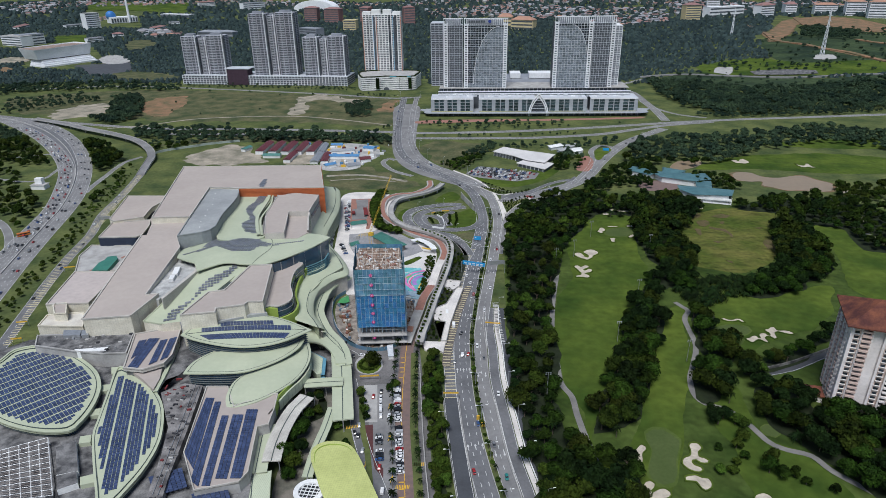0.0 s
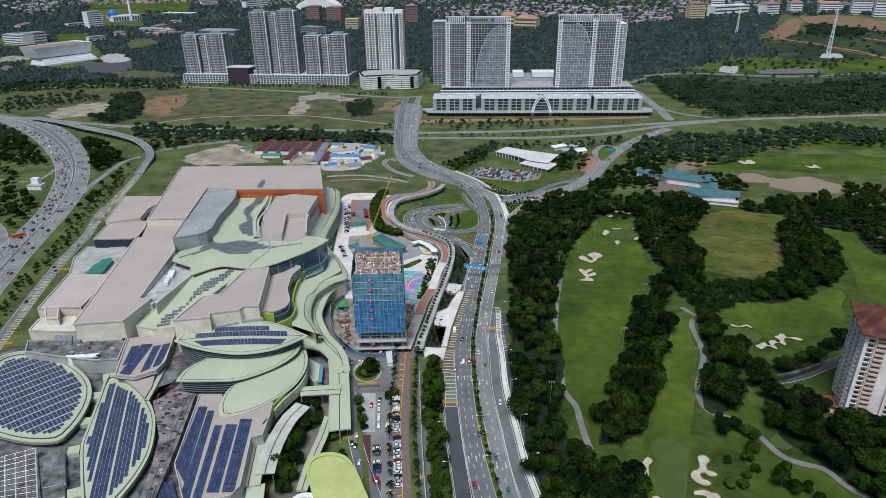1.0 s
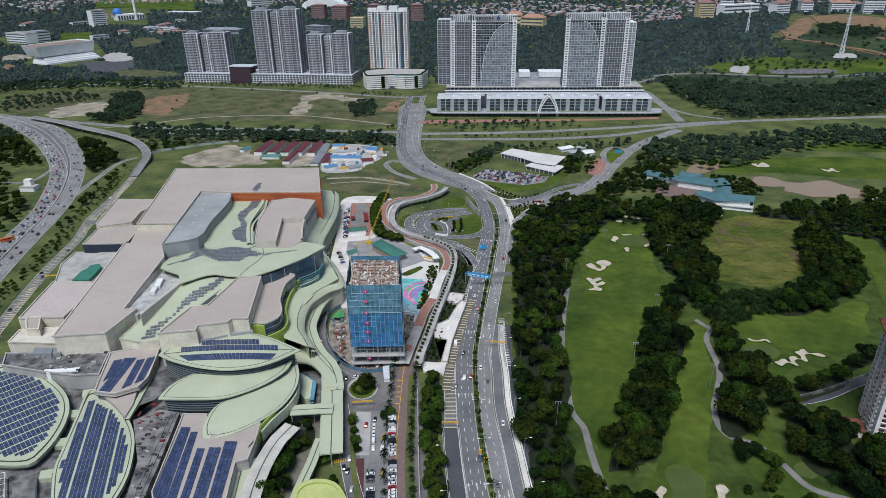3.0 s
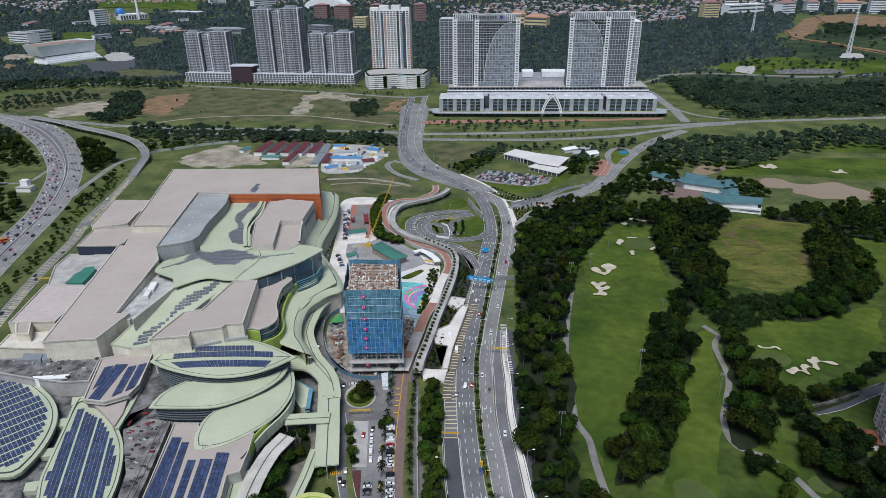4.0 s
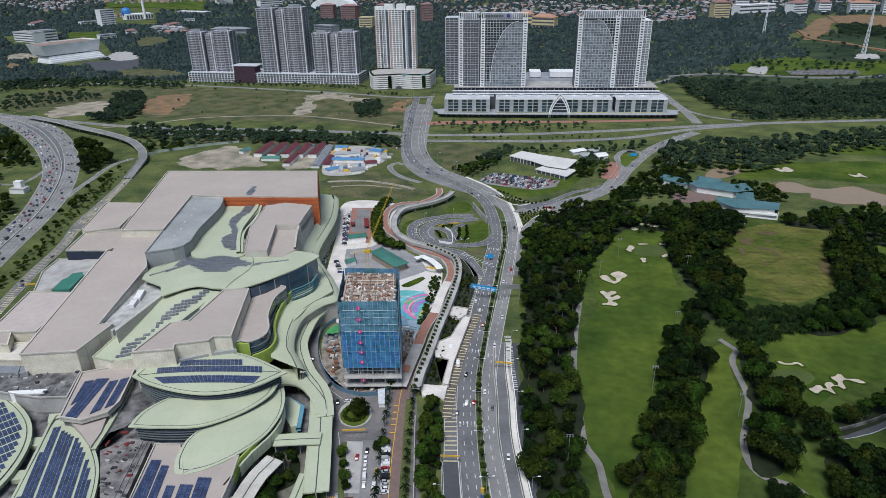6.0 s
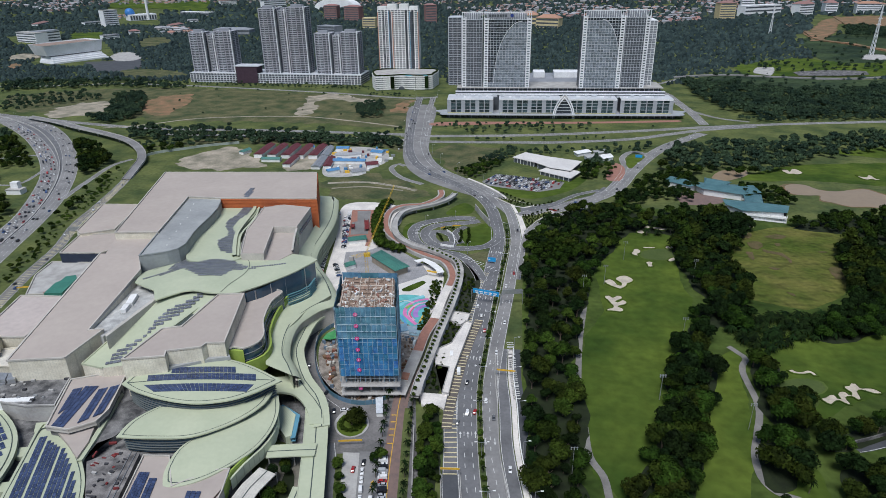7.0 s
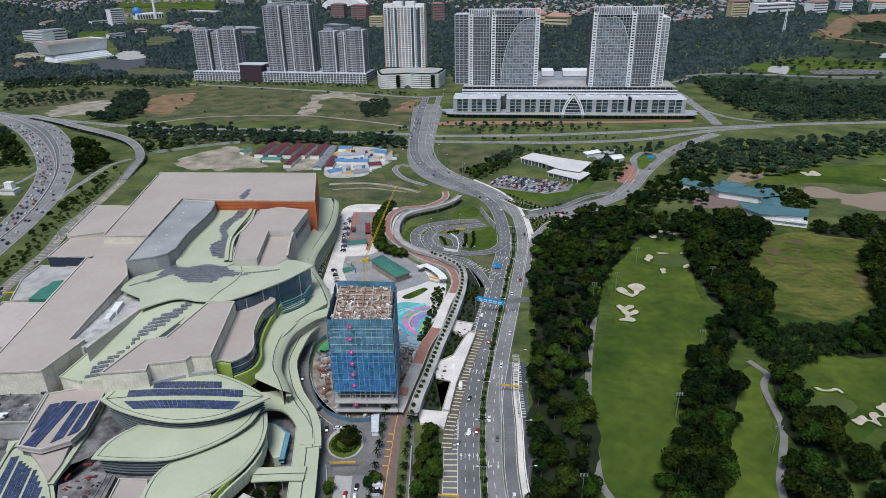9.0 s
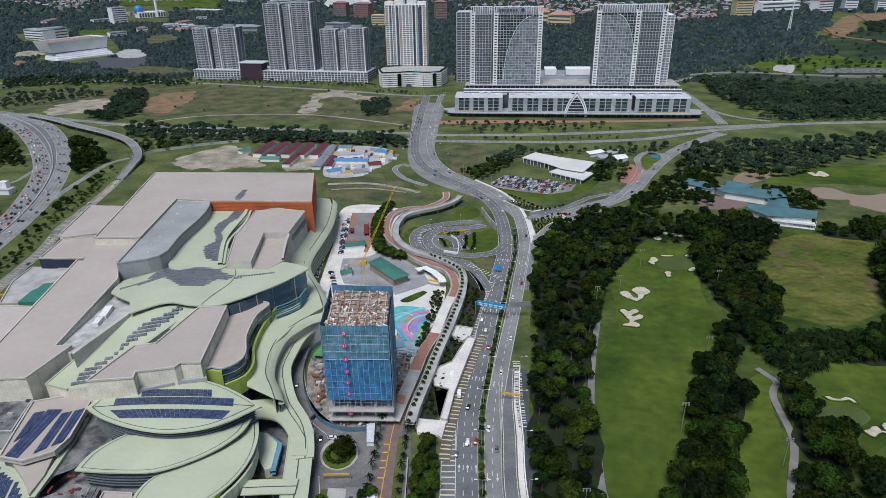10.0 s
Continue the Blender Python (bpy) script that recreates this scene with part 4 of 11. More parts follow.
def solar_quad(parent, q, z, pw=1.45, pl=2.1):
    """Panels in straight rows filling one four-sided field."""
    a, b, c, d = (Vector(p) for p in q)
    nu = max(1, round(((b - a).length + (c - d).length) / 2 / pl))
    nv = max(1, round(((d - a).length + (c - b).length) / 2 / pw))
    zz = z if callable(z) else (lambda x, y: z)
    at = lambda u, v: a.lerp(b, u).lerp(d.lerp(c, u), v)
    bm = bmesh.new()
    for i in range(nu):
        for j in range(nv):
            cs = [at((i + u) / nu, (j + v) / nv) for u, v in ((0.05, 0.05), (0.95, 0.05), (0.95, 0.95), (0.05, 0.95))]
            lo = [bm.verts.new((p.x, p.y, zz(p.x, p.y) + 0.05)) for p in cs]
            hi = [bm.verts.new((p.x, p.y, zz(p.x, p.y) + 0.3)) for p in cs]
            bm.faces.new(hi)
            for k in range(4):
                bm.faces.new((lo[k], lo[(k + 1) % 4], hi[(k + 1) % 4], hi[k]))
    bmesh.ops.recalc_face_normals(bm, faces=bm.faces)
    tagged(part("solar_field", bm, SOLAR, parent, "dark blue solar panels in rows"), kind="stuff")


GREY_ROOF = mat("weathered_grey_roof", (0.33, 0.34, 0.335), (0.25, 0.26, 0.26), 0.05, 0.8, bump=0.02, grain_by=0.3)
mall = thing("shopping_mall", "sprawling mall with tan flat roofs, mint leaf roofs and solar panels", "shopping mall")
HALL_PLAN = [(-280.3, 315.9), (-251.4, 323.1), (-247.4, 349.0), (-255.5, 346.7), (-266.4, 411.3), (-278.8, 428.2), (-290.1, 468.1), (-322.0, 462.2), (-313.5, 449.9), (-304.4, 428.2), (-308.1, 427.7)]
hall_z = lambda x, y: min(41.0, 32.5 + (y - 323) * 0.085)
hw = part("main_hall", prism(HALL_PLAN, 0, 41, top=False, ts=[hall_z(*p) for p in HALL_PLAN]), CREAM, mall)
part("roof", prism(HALL_PLAN, 0, 41, side=False, ts=[hall_z(*p) for p in HALL_PLAN]), TAN, hw)
for a, b in zip(HALL_PLAN[:6], HALL_PLAN[1:6]):
    part("coping", ribbon([(*a, hall_z(*a)), (*b, hall_z(*b))], 0.7, 0.5, 0.9, smooth=False), TAN_EDGE, hw)
part("coping", ribbon([(*HALL_PLAN[10], 41.0), (*HALL_PLAN[0], hall_z(*HALL_PLAN[0]))], 0.9, 0.6, 1.0, smooth=False), TAN_EDGE, hw)
rear = block(mall, "rear_hall", [(-313.3, 451.3), (-282.3, 457.1), (-302.6, 529.9), (-274.3, 531.1), (-196.1, 542.4), (-222.2, 609.8), (-362.2, 588.5)], 0, 46, CREAM, TAN, label="tall rear hall clad in terracotta boards")
TFR = [(-274.3, 531.1), (-196.1, 542.4), (-222.2, 609.8)]
part("terracotta_wall", ribbon([(*p, 45.6) for p in TFR], 0.8, 0.0, 28, smooth=False), ORANGE, rear)
for k in range(12):
    part("terracotta_board", ribbon([(*p, 45.4 - 1.2 * k) for p in TFR], 1.3, 0.0, 0.75, smooth=False), ORANGE, rear)
grey = block(mall, "grey_box", [(-272.7, 420.2), (-287.5, 471.5), (-304.3, 532.5), (-291.8, 535.8), (-277.3, 536.4), (-271.0, 524.3), (-266.2, 511.3), (-263.3, 497.2), (-261.2, 482.6), (-259.6, 470.9), (-257.2, 459.9), (-254.9, 452.5), (-252.4, 443.4), (-252.9, 435.1), (-257.5, 429.4), (-263.8, 425.4)], 0, 45, GREY_PANEL, GREY_ROOF, GREY_PANEL)
for p in [(-285.7, 504.4), (-279.3, 489.8), (-277.1, 476.6), (-272.2, 463.3), (-269.2, 450.4), (-264.4, 439.5), (-290.9, 517.3)]:
    part("roof_vent", box(0.7, 0.7, 0.5, (*p, 45.0)), WHITE, grey)
ih = block(mall, "inner_hall", [(-229.2, 487.0), (-233.8, 515.8), (-236.3, 529.7), (-229.5, 532.4), (-222.2, 536.2), (-198.2, 534.3), (-192.7, 492.8), (-210.8, 490.0)], 0, 41.5, TAN_EDGE, TAN, None, label="inner hall with a tan roof round a sunken court")
block(ih, "hall_arm", [(-211.1, 441.4), (-227.4, 481.5), (-229.2, 486.9), (-210.8, 489.9), (-196.0, 444.5)], 0, 41.5, TAN_EDGE, TAN, None)
part("coping", ribbon([(*p, 41.5) for p in [(-229.0, 532.0), (-222.2, 535.8), (-198.5, 533.9), (-193.1, 493.2), (-210.4, 490.4), (-196.5, 445.0), (-211.1, 441.9), (-227.0, 481.5), (-233.3, 515.8), (-235.8, 529.7)]], 0.6, 0.5, 0.5, smooth=False), TAN_EDGE, ih)
part("sunken_roof", prism([(-210.8, 490.0), (-192.7, 492.8), (-181.4, 459.3), (-186.0, 446.0), (-196.0, 444.5)], 0, 37), TAN, ih)
part("window_band", ribbon([(-198.0, 532.0, 36.5), (-193.6, 498.0, 36.5)], 1.2, 0, 3.4, smooth=False), GLASS, ih, "dark window strip")
part("court_glass", ribbon([(-192.8, 493.0, 40.5), (-189.5, 481.0, 40.2), (-185.8, 470.0, 39.6), (-182.0, 459.0, 38.6)], 1.0, 0, 11.5, step=2), GLASS, ih, "curved glass wall of the court")
part("court_coping", ribbon([(-192.8, 493.0, 40.6), (-189.5, 481.0, 40.3), (-185.8, 470.0, 39.7), (-182.0, 459.0, 38.7)], 1.4, 0.1, 0.4, step=2), TAN_EDGE, ih)
# the valley of mint roof between the grey box and the inner hall
valley = [(-285.0, 544.7), (-271.3, 551.0), (-254.9, 553.8), (-242.1, 526.9), (-237.9, 502.9), (-232.9, 481.3), (-212.7, 442.3), (-245.0, 433.4), (-257.1, 456.2), (-264.0, 486.7), (-272.0, 513.1)]
part("valley_roof", prism(smooth(valley, 4), 14, 38), MINT, mall)
for q, wd, up in (([(-254.1, 551.2), (-244.7, 528.2), (-240.5, 508.0), (-235.1, 482.1), (-227.1, 462.8), (-217.3, 443.6)], 2.6, 1.2), ([(-249.0, 548.3), (-239.3, 523.1), (-234.9, 504.9), (-231.2, 480.7), (-223.4, 461.5), (-214.7, 444.1)], 1.4, 0.7)):
    part("valley_rib", ribbon([(*p, 38.4) for p in q], wd, up, 1.9), MINT, mall)
# solid dark strip over the roof, painting the shade of a gap
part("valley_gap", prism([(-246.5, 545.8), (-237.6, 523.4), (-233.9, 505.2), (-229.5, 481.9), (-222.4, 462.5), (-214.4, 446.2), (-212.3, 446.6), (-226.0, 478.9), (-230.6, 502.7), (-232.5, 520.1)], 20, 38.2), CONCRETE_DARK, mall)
solar(mall, smooth([(-260.9, 545.2), (-253.2, 546.5), (-246.9, 529.5), (-246.0, 517.7), (-246.4, 505.4), (-242.6, 490.6), (-233.9, 479.7), (-228.4, 464.7), (-219.3, 447.8), (-227.3, 447.6), (-237.5, 455.8), (-243.9, 469.4), (-241.7, 478.2), (-250.7, 491.4), (-256.4, 504.4), (-255.0, 519.5), (-257.7, 532.9)], 2), 38.15, (-239.0, 458.2), (-226.0, 460.6), 2.4, 0.6, 1.6, cells=SOLAR_GREY)
solar(mall, smooth([(-257.0, 535.0), (-252.8, 537.1), (-258.3, 562.3), (-262.7, 560.1), (-263.0, 550.6)]), 46.1, (-259.7, 540.5), (-249.9, 541.9), 2.0, 0.3, cells=SOLAR_GREY)
# wing roof, arched across the middle
WING_N = [(-261.3, 397.8), (-265.5, 407.7), (-266.8, 416.7), (-261.1, 428.1), (-253.0, 444.1), (-248.6, 451.6), (-243.9, 455.3), (-230.8, 451.0), (-219.1, 449.1), (-209.6, 453.4), (-198.1, 457.5), (-181.4, 458.2), (-169.5, 455.1), (-160.2, 450.7)]
WING_S = [(-160.2, 450.7), (-162.2, 444.7), (-168.7, 430.0), (-178.5, 415.6), (-188.0, 402.3), (-192.9, 396.9), (-200.5, 393.8), (-209.0, 392.6), (-217.1, 393.4), (-223.9, 391.4), (-230.2, 386.1), (-235.8, 380.0)]
WING = [(p.x, p.y) for p in spline(WING_N, 3)[:-1] + spline(WING_S, 3)] + [(-243.5, 390.7), (-252.5, 394.0)]
AX0, AX1 = Vector((-246.5, 395.0)), Vector((-159.0, 447.1))


def wing_z(x, y):
    q = Vector((x, y)) - AX0
    u = (AX1 - AX0).normalized()
    along = q.dot(u) / (AX1 - AX0).length
    across = q.x * -u.y + q.y * u.x
    return 37.0 + 2.6 * math.exp(-((along - 0.33) / 0.22) ** 2) - 0.0022 * across * across + 1.2 * max(0, along - 0.6) + 2.5 * max(0, 0.3 - along)


def dome(outline, zf, rings=(1.0, 0.97, 0.9, 0.75, 0.5, 0.25), thick=1.0):
    """A roof skin over an outline, its height given by zf, with a rounded edge."""
    bm = bmesh.new()
    cx, cy = sum(p[0] for p in outline) / len(outline), sum(p[1] for p in outline) / len(outline)
    prev = [bm.verts.new((p[0], p[1], zf(*p) - thick)) for p in outline]
    n = len(outline)
    for k in rings:
        row = []
        for p in outline:
            x, y = cx + (p[0] - cx) * k, cy + (p[1] - cy) * k
            row.append(bm.verts.new((x, y, zf(x, y))))
        for i in range(n):
            bm.faces.new((prev[i], prev[(i + 1) % n], row[(i + 1) % n], row[i]))
        if k == rings[0]:
            lip, edge = row, set(row)
        prev = row
    c = bm.verts.new((cx, cy, zf(cx, cy)))
    for i in range(n):
        bm.faces.new((prev[i], prev[(i + 1) % n], c))
    bmesh.ops.recalc_face_normals(bm, faces=bm.faces)
    for f in bm.faces:
        f.smooth = True
    for v in lip:
        for e in v.link_edges:
            if e.other_vert(v) in edge:
                e.smooth = False
    return bm


wing = part("wing_roof", dome(WING, wing_z, thick=0.8), MINT, mall, "arched mint metal wing roof")
part("wing_gutter", rim(shrink(WING, 0.955), 36, 36.1, 0.3), MINT_DARK, wing)
wz = lambda x, y: wing_z(x, y)
solar(wing, [(-252.5, 418.7), (-254.7, 433.3), (-253.0, 446.1), (-249.6, 452.0), (-243.5, 454.0), (-231.1, 448.0), (-218.8, 442.0), (-208.5, 435.0), (-201.5, 433.6), (-199.6, 427.0), (-208.0, 421.2), (-208.1, 415.0), (-214.1, 409.8), (-224.9, 410.4), (-234.7, 416.0), (-242.1, 421.3)], wz, (-240.0, 421.9), (-202.2, 427.8), 2.2, 0.45, 1.6, slack=0.2, cells=SOLAR_GREY)
for q in ([(-201.5, 433.6), (-180.2, 444.1), (-178.0, 439.4), (-199.0, 428.0)], [(-261.5, 403.0), (-255.3, 413.8), (-245.2, 426.4), (-241.1, 420.3), (-252.0, 409.0), (-259.0, 401.0)]):
    solar(wing, q, wz, q[0], q[1] if len(q) == 4 else q[2], 1.9, 0.4, 1.6, slack=0.2, cells=SOLAR_GREY)
part("wing_seam", ribbon([(*p, wing_z(*p)) for p in [(-214.0, 449.3), (-205.5, 440.8), (-200.2, 430.9), (-198.5, 419.7), (-200.1, 405.2), (-200.8, 394.6)]], 0.45, 0.12, step=2), MINT_DARK, wing)
gl = part("wing_glass", prism([(-204.0, 397.3), (-186.7, 399.2), (-180.2, 406.8), (-172.9, 421.5), (-165.3, 434.4), (-161.3, 448.2), (-164.2, 453.7), (-200.6, 452.2), (-220.7, 439.2)], 10, 36.6, top=False), GLASS, mall, "dark blue glass wall under the wing roof")
for k in range(8):
    part("louvre", ribbon([(*p, 15.5 + 1.6 * k) for p in [(-169.1, 417.7), (-163.5, 425.3), (-160.0, 432.6), (-160.5, 444.1)]], 1.0, 0, 0.3), mat("teal_louvre", (0.1, 0.24, 0.28), None, 0.3, 0.4), gl)
for p, q in zip([(-182.6, 403.1), (-177.0, 413.1), (-172.1, 423.4), (-168.2, 431.2), (-164.4, 437.3)], range(5)):
    part("mullion", box(0.5, 0.5, 26, (*p, 10.5)), STEEL, gl)
part("fin", box(1.0, 3.0, 22, (*(-173.8, 431.6), 13)), mat("lime_cladding", (0.3, 0.4, 0.08), (0.25, 0.34, 0.07), 0.1, 0.6), mall)
LIME = MATS["lime_cladding"]
# lower mint band with stepped panels
BAND = [(-239.3, 384.9), (-232.1, 390.7), (-215.9, 397.2), (-204.0, 396.6), (-210.1, 363.4), (-220.6, 353.8), (-221.2, 331.1), (-233.4, 326.8), (-246.9, 327.9)]
band_z = lambda x, y: min(36.0, 25.5 + max(0.0, y - 326) * 0.155)
band = part("mint_band", prism(BAND, 0, 32, top=False, ts=[band_z(*p) for p in BAND]), CREAM, mall)
part("roof", prism(BAND, 0, 32, side=False, ts=[band_z(*p) for p in BAND]), MINT, band)
part("coping", ribbon([(*BAND[7], band_z(*BAND[7])), (*BAND[8], band_z(*BAND[8])), (*BAND[0], band_z(*BAND[0]))], 0.7, 0.5, 1.0, smooth=False), MINT, band)
solar(band, smooth([(-234.9, 327.1), (-234.7, 339.8), (-230.8, 347.4), (-227.5, 356.8), (-228.9, 367.6), (-226.0, 379.4), (-218.8, 388.1), (-217.2, 396.2), (-211.1, 396.2), (-211.9, 384.1), (-216.0, 372.0), (-219.6, 364.8), (-222.1, 359.1), (-224.0, 349.3), (-226.4, 338.8), (-226.9, 329.2)]), lambda x, y: band_z(x, y) + 0.15, (-229.6, 365.8), (-214.4, 372.5), 2.3, 0.7, cells=SOLAR_GREY)
part("band_trench", ribbon([(*p, 33.0) for p in [(-206.8, 401.1), (-208.2, 379.0), (-210.8, 360.1)]], 2.6, 0, 0.8), MINT_DARK, mall)
part("band_coping", ribbon([(*p, 34.0) for p in [(-207.6, 399.8), (-209.6, 378.5), (-211.8, 359.6)]], 1.2, 0, 1.8), MINT, mall)
part("band_coping", ribbon([(*p, 34.0) for p in [(-204.3, 398.7), (-205.3, 377.7), (-207.7, 358.2)]], 0.8, 0, 1.8), TAN_EDGE, mall)
# plant court with two white units, beside the main hall
part("plant_court", prism([(-278.3, 427.1), (-250.5, 401.1), (-241.9, 388.5), (-245.3, 344.9), (-259.1, 349.5)], 0, 32.5), mat("stained_court", (0.5, 0.5, 0.48), (0.3, 0.3, 0.29), 0.2, 0.9, grain_by=0.6), mall)
part("court_parapet", prism([(-247.4, 396.6), (-237.4, 383.5), (-239.0, 340.4), (-241.0, 342.2), (-239.8, 385.4)], 0, 36.0), TAN_EDGE, mall)
for q in ([(-258.4, 388.1), (-254.8, 390.3), (-250.8, 379.0), (-254.3, 377.7)], [(-254.5, 376.2), (-251.5, 378.2), (-249.5, 371.0), (-252.3, 369.8)]):
    part("plant_unit", prism(q, 32.5, 34.8), WHITE, mall)
for k in range(3):
    part("court_pipe", ribbon([(-266.0, 411.0, 39.0 - 0.9 * k), (-260.6, 379.6, 36.6 - 0.9 * k), (-255.0, 347.5, 34.2 - 0.5 * k)], 0.8, 0, 0.8, shift=0.6 + 1.1 * k), STEEL, mall)
fr = block(mall, "front_hall", [(-201.8, 393.3), (-186.4, 397.3), (-170.6, 344.1), (-179.9, 342.0), (-180.7, 338.2), (-196.6, 331.5), (-194.7, 327.1), (-215.1, 320.4), (-212.4, 351.6), (-203.1, 355.7)], 0, 37, CREAM, TAN)
part("roof_hatch", box(4, 4, 1, (*(-222.6, 335.3), 21)), WHITE, mall)
part("front_slope", prism([(-174.2, 350.1), (-183.4, 347.4), (-184.2, 343.6), (-200.4, 336.7), (-198.5, 332.2), (-219.3, 325.4), (-216.3, 321.9), (-196.1, 328.4), (-179.8, 339.1), (-168.8, 344.1)], 0, 29), GREY_ROOF, mall)
low = block(mall, "glass_hall", smooth([(-193.4, 409.8), (-171.5, 416.5), (-171.7, 401.8), (-167.0, 381.4), (-159.7, 366.6), (-159.0, 357.5), (-164.5, 350.3), (-170.0, 350.7), (-175.7, 353.6)], 3), 0, 30, GLASS, TAN, label="lower hall with curved blue glass wall")
bands(low, smooth([(-193.4, 409.8), (-171.5, 416.5), (-171.7, 401.8), (-167.0, 381.4), (-159.7, 366.6), (-159.0, 357.5), (-164.5, 350.3), (-170.0, 350.7), (-175.7, 353.6)], 3), (18.5, 22.5, 26.5), STEEL, 0.25, 0.3, "glazing_bar")
part("lime_wall", prism([(-185.4, 349.9), (-165.3, 351.8), (-163.9, 349.5), (-184.2, 347.5)], 12, 29.5), LIME, mall)
part("lime_wall", ribbon([(*p, 16.0) for p in [(-172.0, 425.0), (-169.7, 402.0), (-164.6, 382.0), (-157.6, 368.0), (-156.6, 357.0), (-162.6, 348.4)]], 1.2, 7.0, 9.0, step=3), LIME, mall)
# lower terraces along the east side, in two steps
TOUT = [(p.x, p.y) for p in spline([(-224.6, 623.8), (-217.4, 628.4), (-208.8, 623.3), (-197.8, 591.4), (-191.2, 564.9), (-187.2, 535.5), (-184.5, 512.5), (-179.7, 494.4), (-170.0, 479.3), (-158.7, 464.5), (-145.0, 442.8), (-141.7, 430.4), (-148.5, 422.6), (-152.8, 412.4), (-155.3, 402.1), (-152.8, 385.1), (-146.9, 369.2), (-140.1, 360.5), (-132.7, 350.4)], 3)]
ter = part("terrace", bmesh.new(), MINT, mall, "sloping pale mint terrace roof")


def terrace_mesh():
    """A roof that falls in a soft curve to its outer edge, over a recessed wall."""
    bm, rows = bmesh.new(), []
    for k, (x, y) in enumerate(TOUT):
        p, n = Vector(TOUT[max(k - 2, 0)]), Vector(TOUT[min(k + 2, len(TOUT) - 1)])
        d = (n - p).normalized()
        s = Vector((d.y, -d.x))
        wide = 4.5
        rows.append([bm.verts.new((x + s.x * wide * u, y + s.y * wide * u, z)) for u, z in ((0.5, 14.0), (0.1, 14.2), (0.0, 14.8), (0.1, 15.4), (0.4, 16.6), (0.7, 17.6), (1.0, 18.2))])
    for r, q in zip(rows, rows[1:]):
        for i in range(6):
            bm.faces.new((r[i], q[i], q[i + 1], r[i + 1]))
    inner = [tuple(r[6].co[:2]) for r in rows]
    bmesh.ops.recalc_face_normals(bm, faces=bm.faces)
    for f in bm.faces:
        f.smooth = True
    return bm, inner


tbm, TIN = terrace_mesh()
tbm.to_mesh(ter.data)
def between(right, left, z, bm=None):
    """A level deck between two plan lines of as many points, with a wall under its right side."""
    bm = bm or bmesh.new()
    high = lambda p: p[2] if len(p) > 2 else z
    rows = [[bm.verts.new((*p[:2], 0.0)), bm.verts.new((*p[:2], high(p))), bm.verts.new((*q[:2], high(q)))] for p, q in zip(right, left)]
    for r, q in zip(rows, rows[1:]):
        for i in (0, 1):
            bm.faces.new((q[i], r[i], r[i + 1], q[i + 1]))
    for f in bm.faces:
        f.normal_update()
        if f.normal.z < -0.5:
            f.normal_flip()
    return bm


TEDGE = [(-235.0, 616.0, 22.0), (-219.5, 591.0, 22.4), (-208.5, 567.0, 22.8), (-199.0, 541.0, 23.2), (-197.5, 515.0, 23.6), (-194.6, 493.0, 24.0), (-192.5, 478.0, 23.0), (-187.0, 459.0, 21.0), (-180.0, 440.0, 19.4), (-177.0, 415.0, 19.0), (-171.0, 394.0, 19.0), (-163.5, 375.0, 19.0), (-158.5, 362.0, 19.0), (-154.5, 354.0, 18.8)]
tops = [TIN[min(len(TIN) - 1, round(3 + (len(TIN) - 4) * k / 13))] for k in range(14)]
part("terrace_top", between([(*p, 18.2) for p in tops], TEDGE, 18.2), MINT, ter)
part("terrace_wall", ribbon([(x, y, 0) for x, y in TOUT], 1.0, 14.4, 14.4, shift=2.4, smooth=False), TAN_EDGE, ter)
for k in range(4):
    part("wall_ledge", ribbon([(x, y, 3.0 + 3.0 * k) for x, y in TOUT if y > 455], 1.4, 0.0, 0.6, shift=1.2, smooth=False), MINT, ter)
part("terrace_gutter", ribbon([(x, y, 18.25) for x, y in TIN], 0.5, 0.05, smooth=False), MINT_DARK, ter)
low_t = part("canopy_ring", ribbon([(*p, 9.0) for p in [(-145.5, 441.1), (-151.8, 430.0), (-155.1, 416.6), (-153.7, 400.2), (-150.9, 385.1), (-143.6, 371.0), (-134.2, 357.2), (-123.5, 346.2), (-116.1, 335.0), (-110.7, 322.2)]], lambda t: 10 - 2 * t, 0, 1.4), MINT, mall, "curved mint entrance canopy")
part("canopy_gutter", ribbon([(*p, 9.0) for p in [(-145.5, 441.1), (-151.8, 430.0), (-155.1, 416.6), (-153.7, 400.2), (-150.9, 385.1), (-143.6, 371.0), (-134.2, 357.2), (-123.5, 346.2), (-116.1, 335.0), (-110.7, 322.2)]], 0.5, 0.08), MINT_DARK, low_t)
LOOP = [(p.x, p.y) for p in spline([(-139.2, 360.2), (-131.6, 350.4), (-124.0, 343.4), (-117.4, 336.6), (-112.8, 329.7), (-110.5, 323.7)], 2) + spline([(-117.3, 322.4), (-121.1, 330.0), (-127.2, 337.6), (-134.9, 343.3), (-143.3, 343.8), (-148.0, 341.1)], 2)] + [(-156.0, 354.4)]
loop = part("canopy_loop", prism(LOOP, 8.2, 9.4), MINT, mall, "mint canopy plate narrowing to a walkway")
part("canopy_gutter", ribbon([(*p, 9.4) for p in [(-136.5, 356.0), (-129.0, 348.0), (-121.5, 340.8), (-115.5, 334.0), (-112.6, 327.5)]], 0.4, 0.08), MINT_DARK, loop)
part("entrance_floor", flat([(-152.8, 359.8), (-138.2, 355.1), (-125.7, 341.5), (-117.7, 320.0), (-131.8, 317.7), (-143.4, 333.3)], 0.2), CONCRETE_DARK, mall)
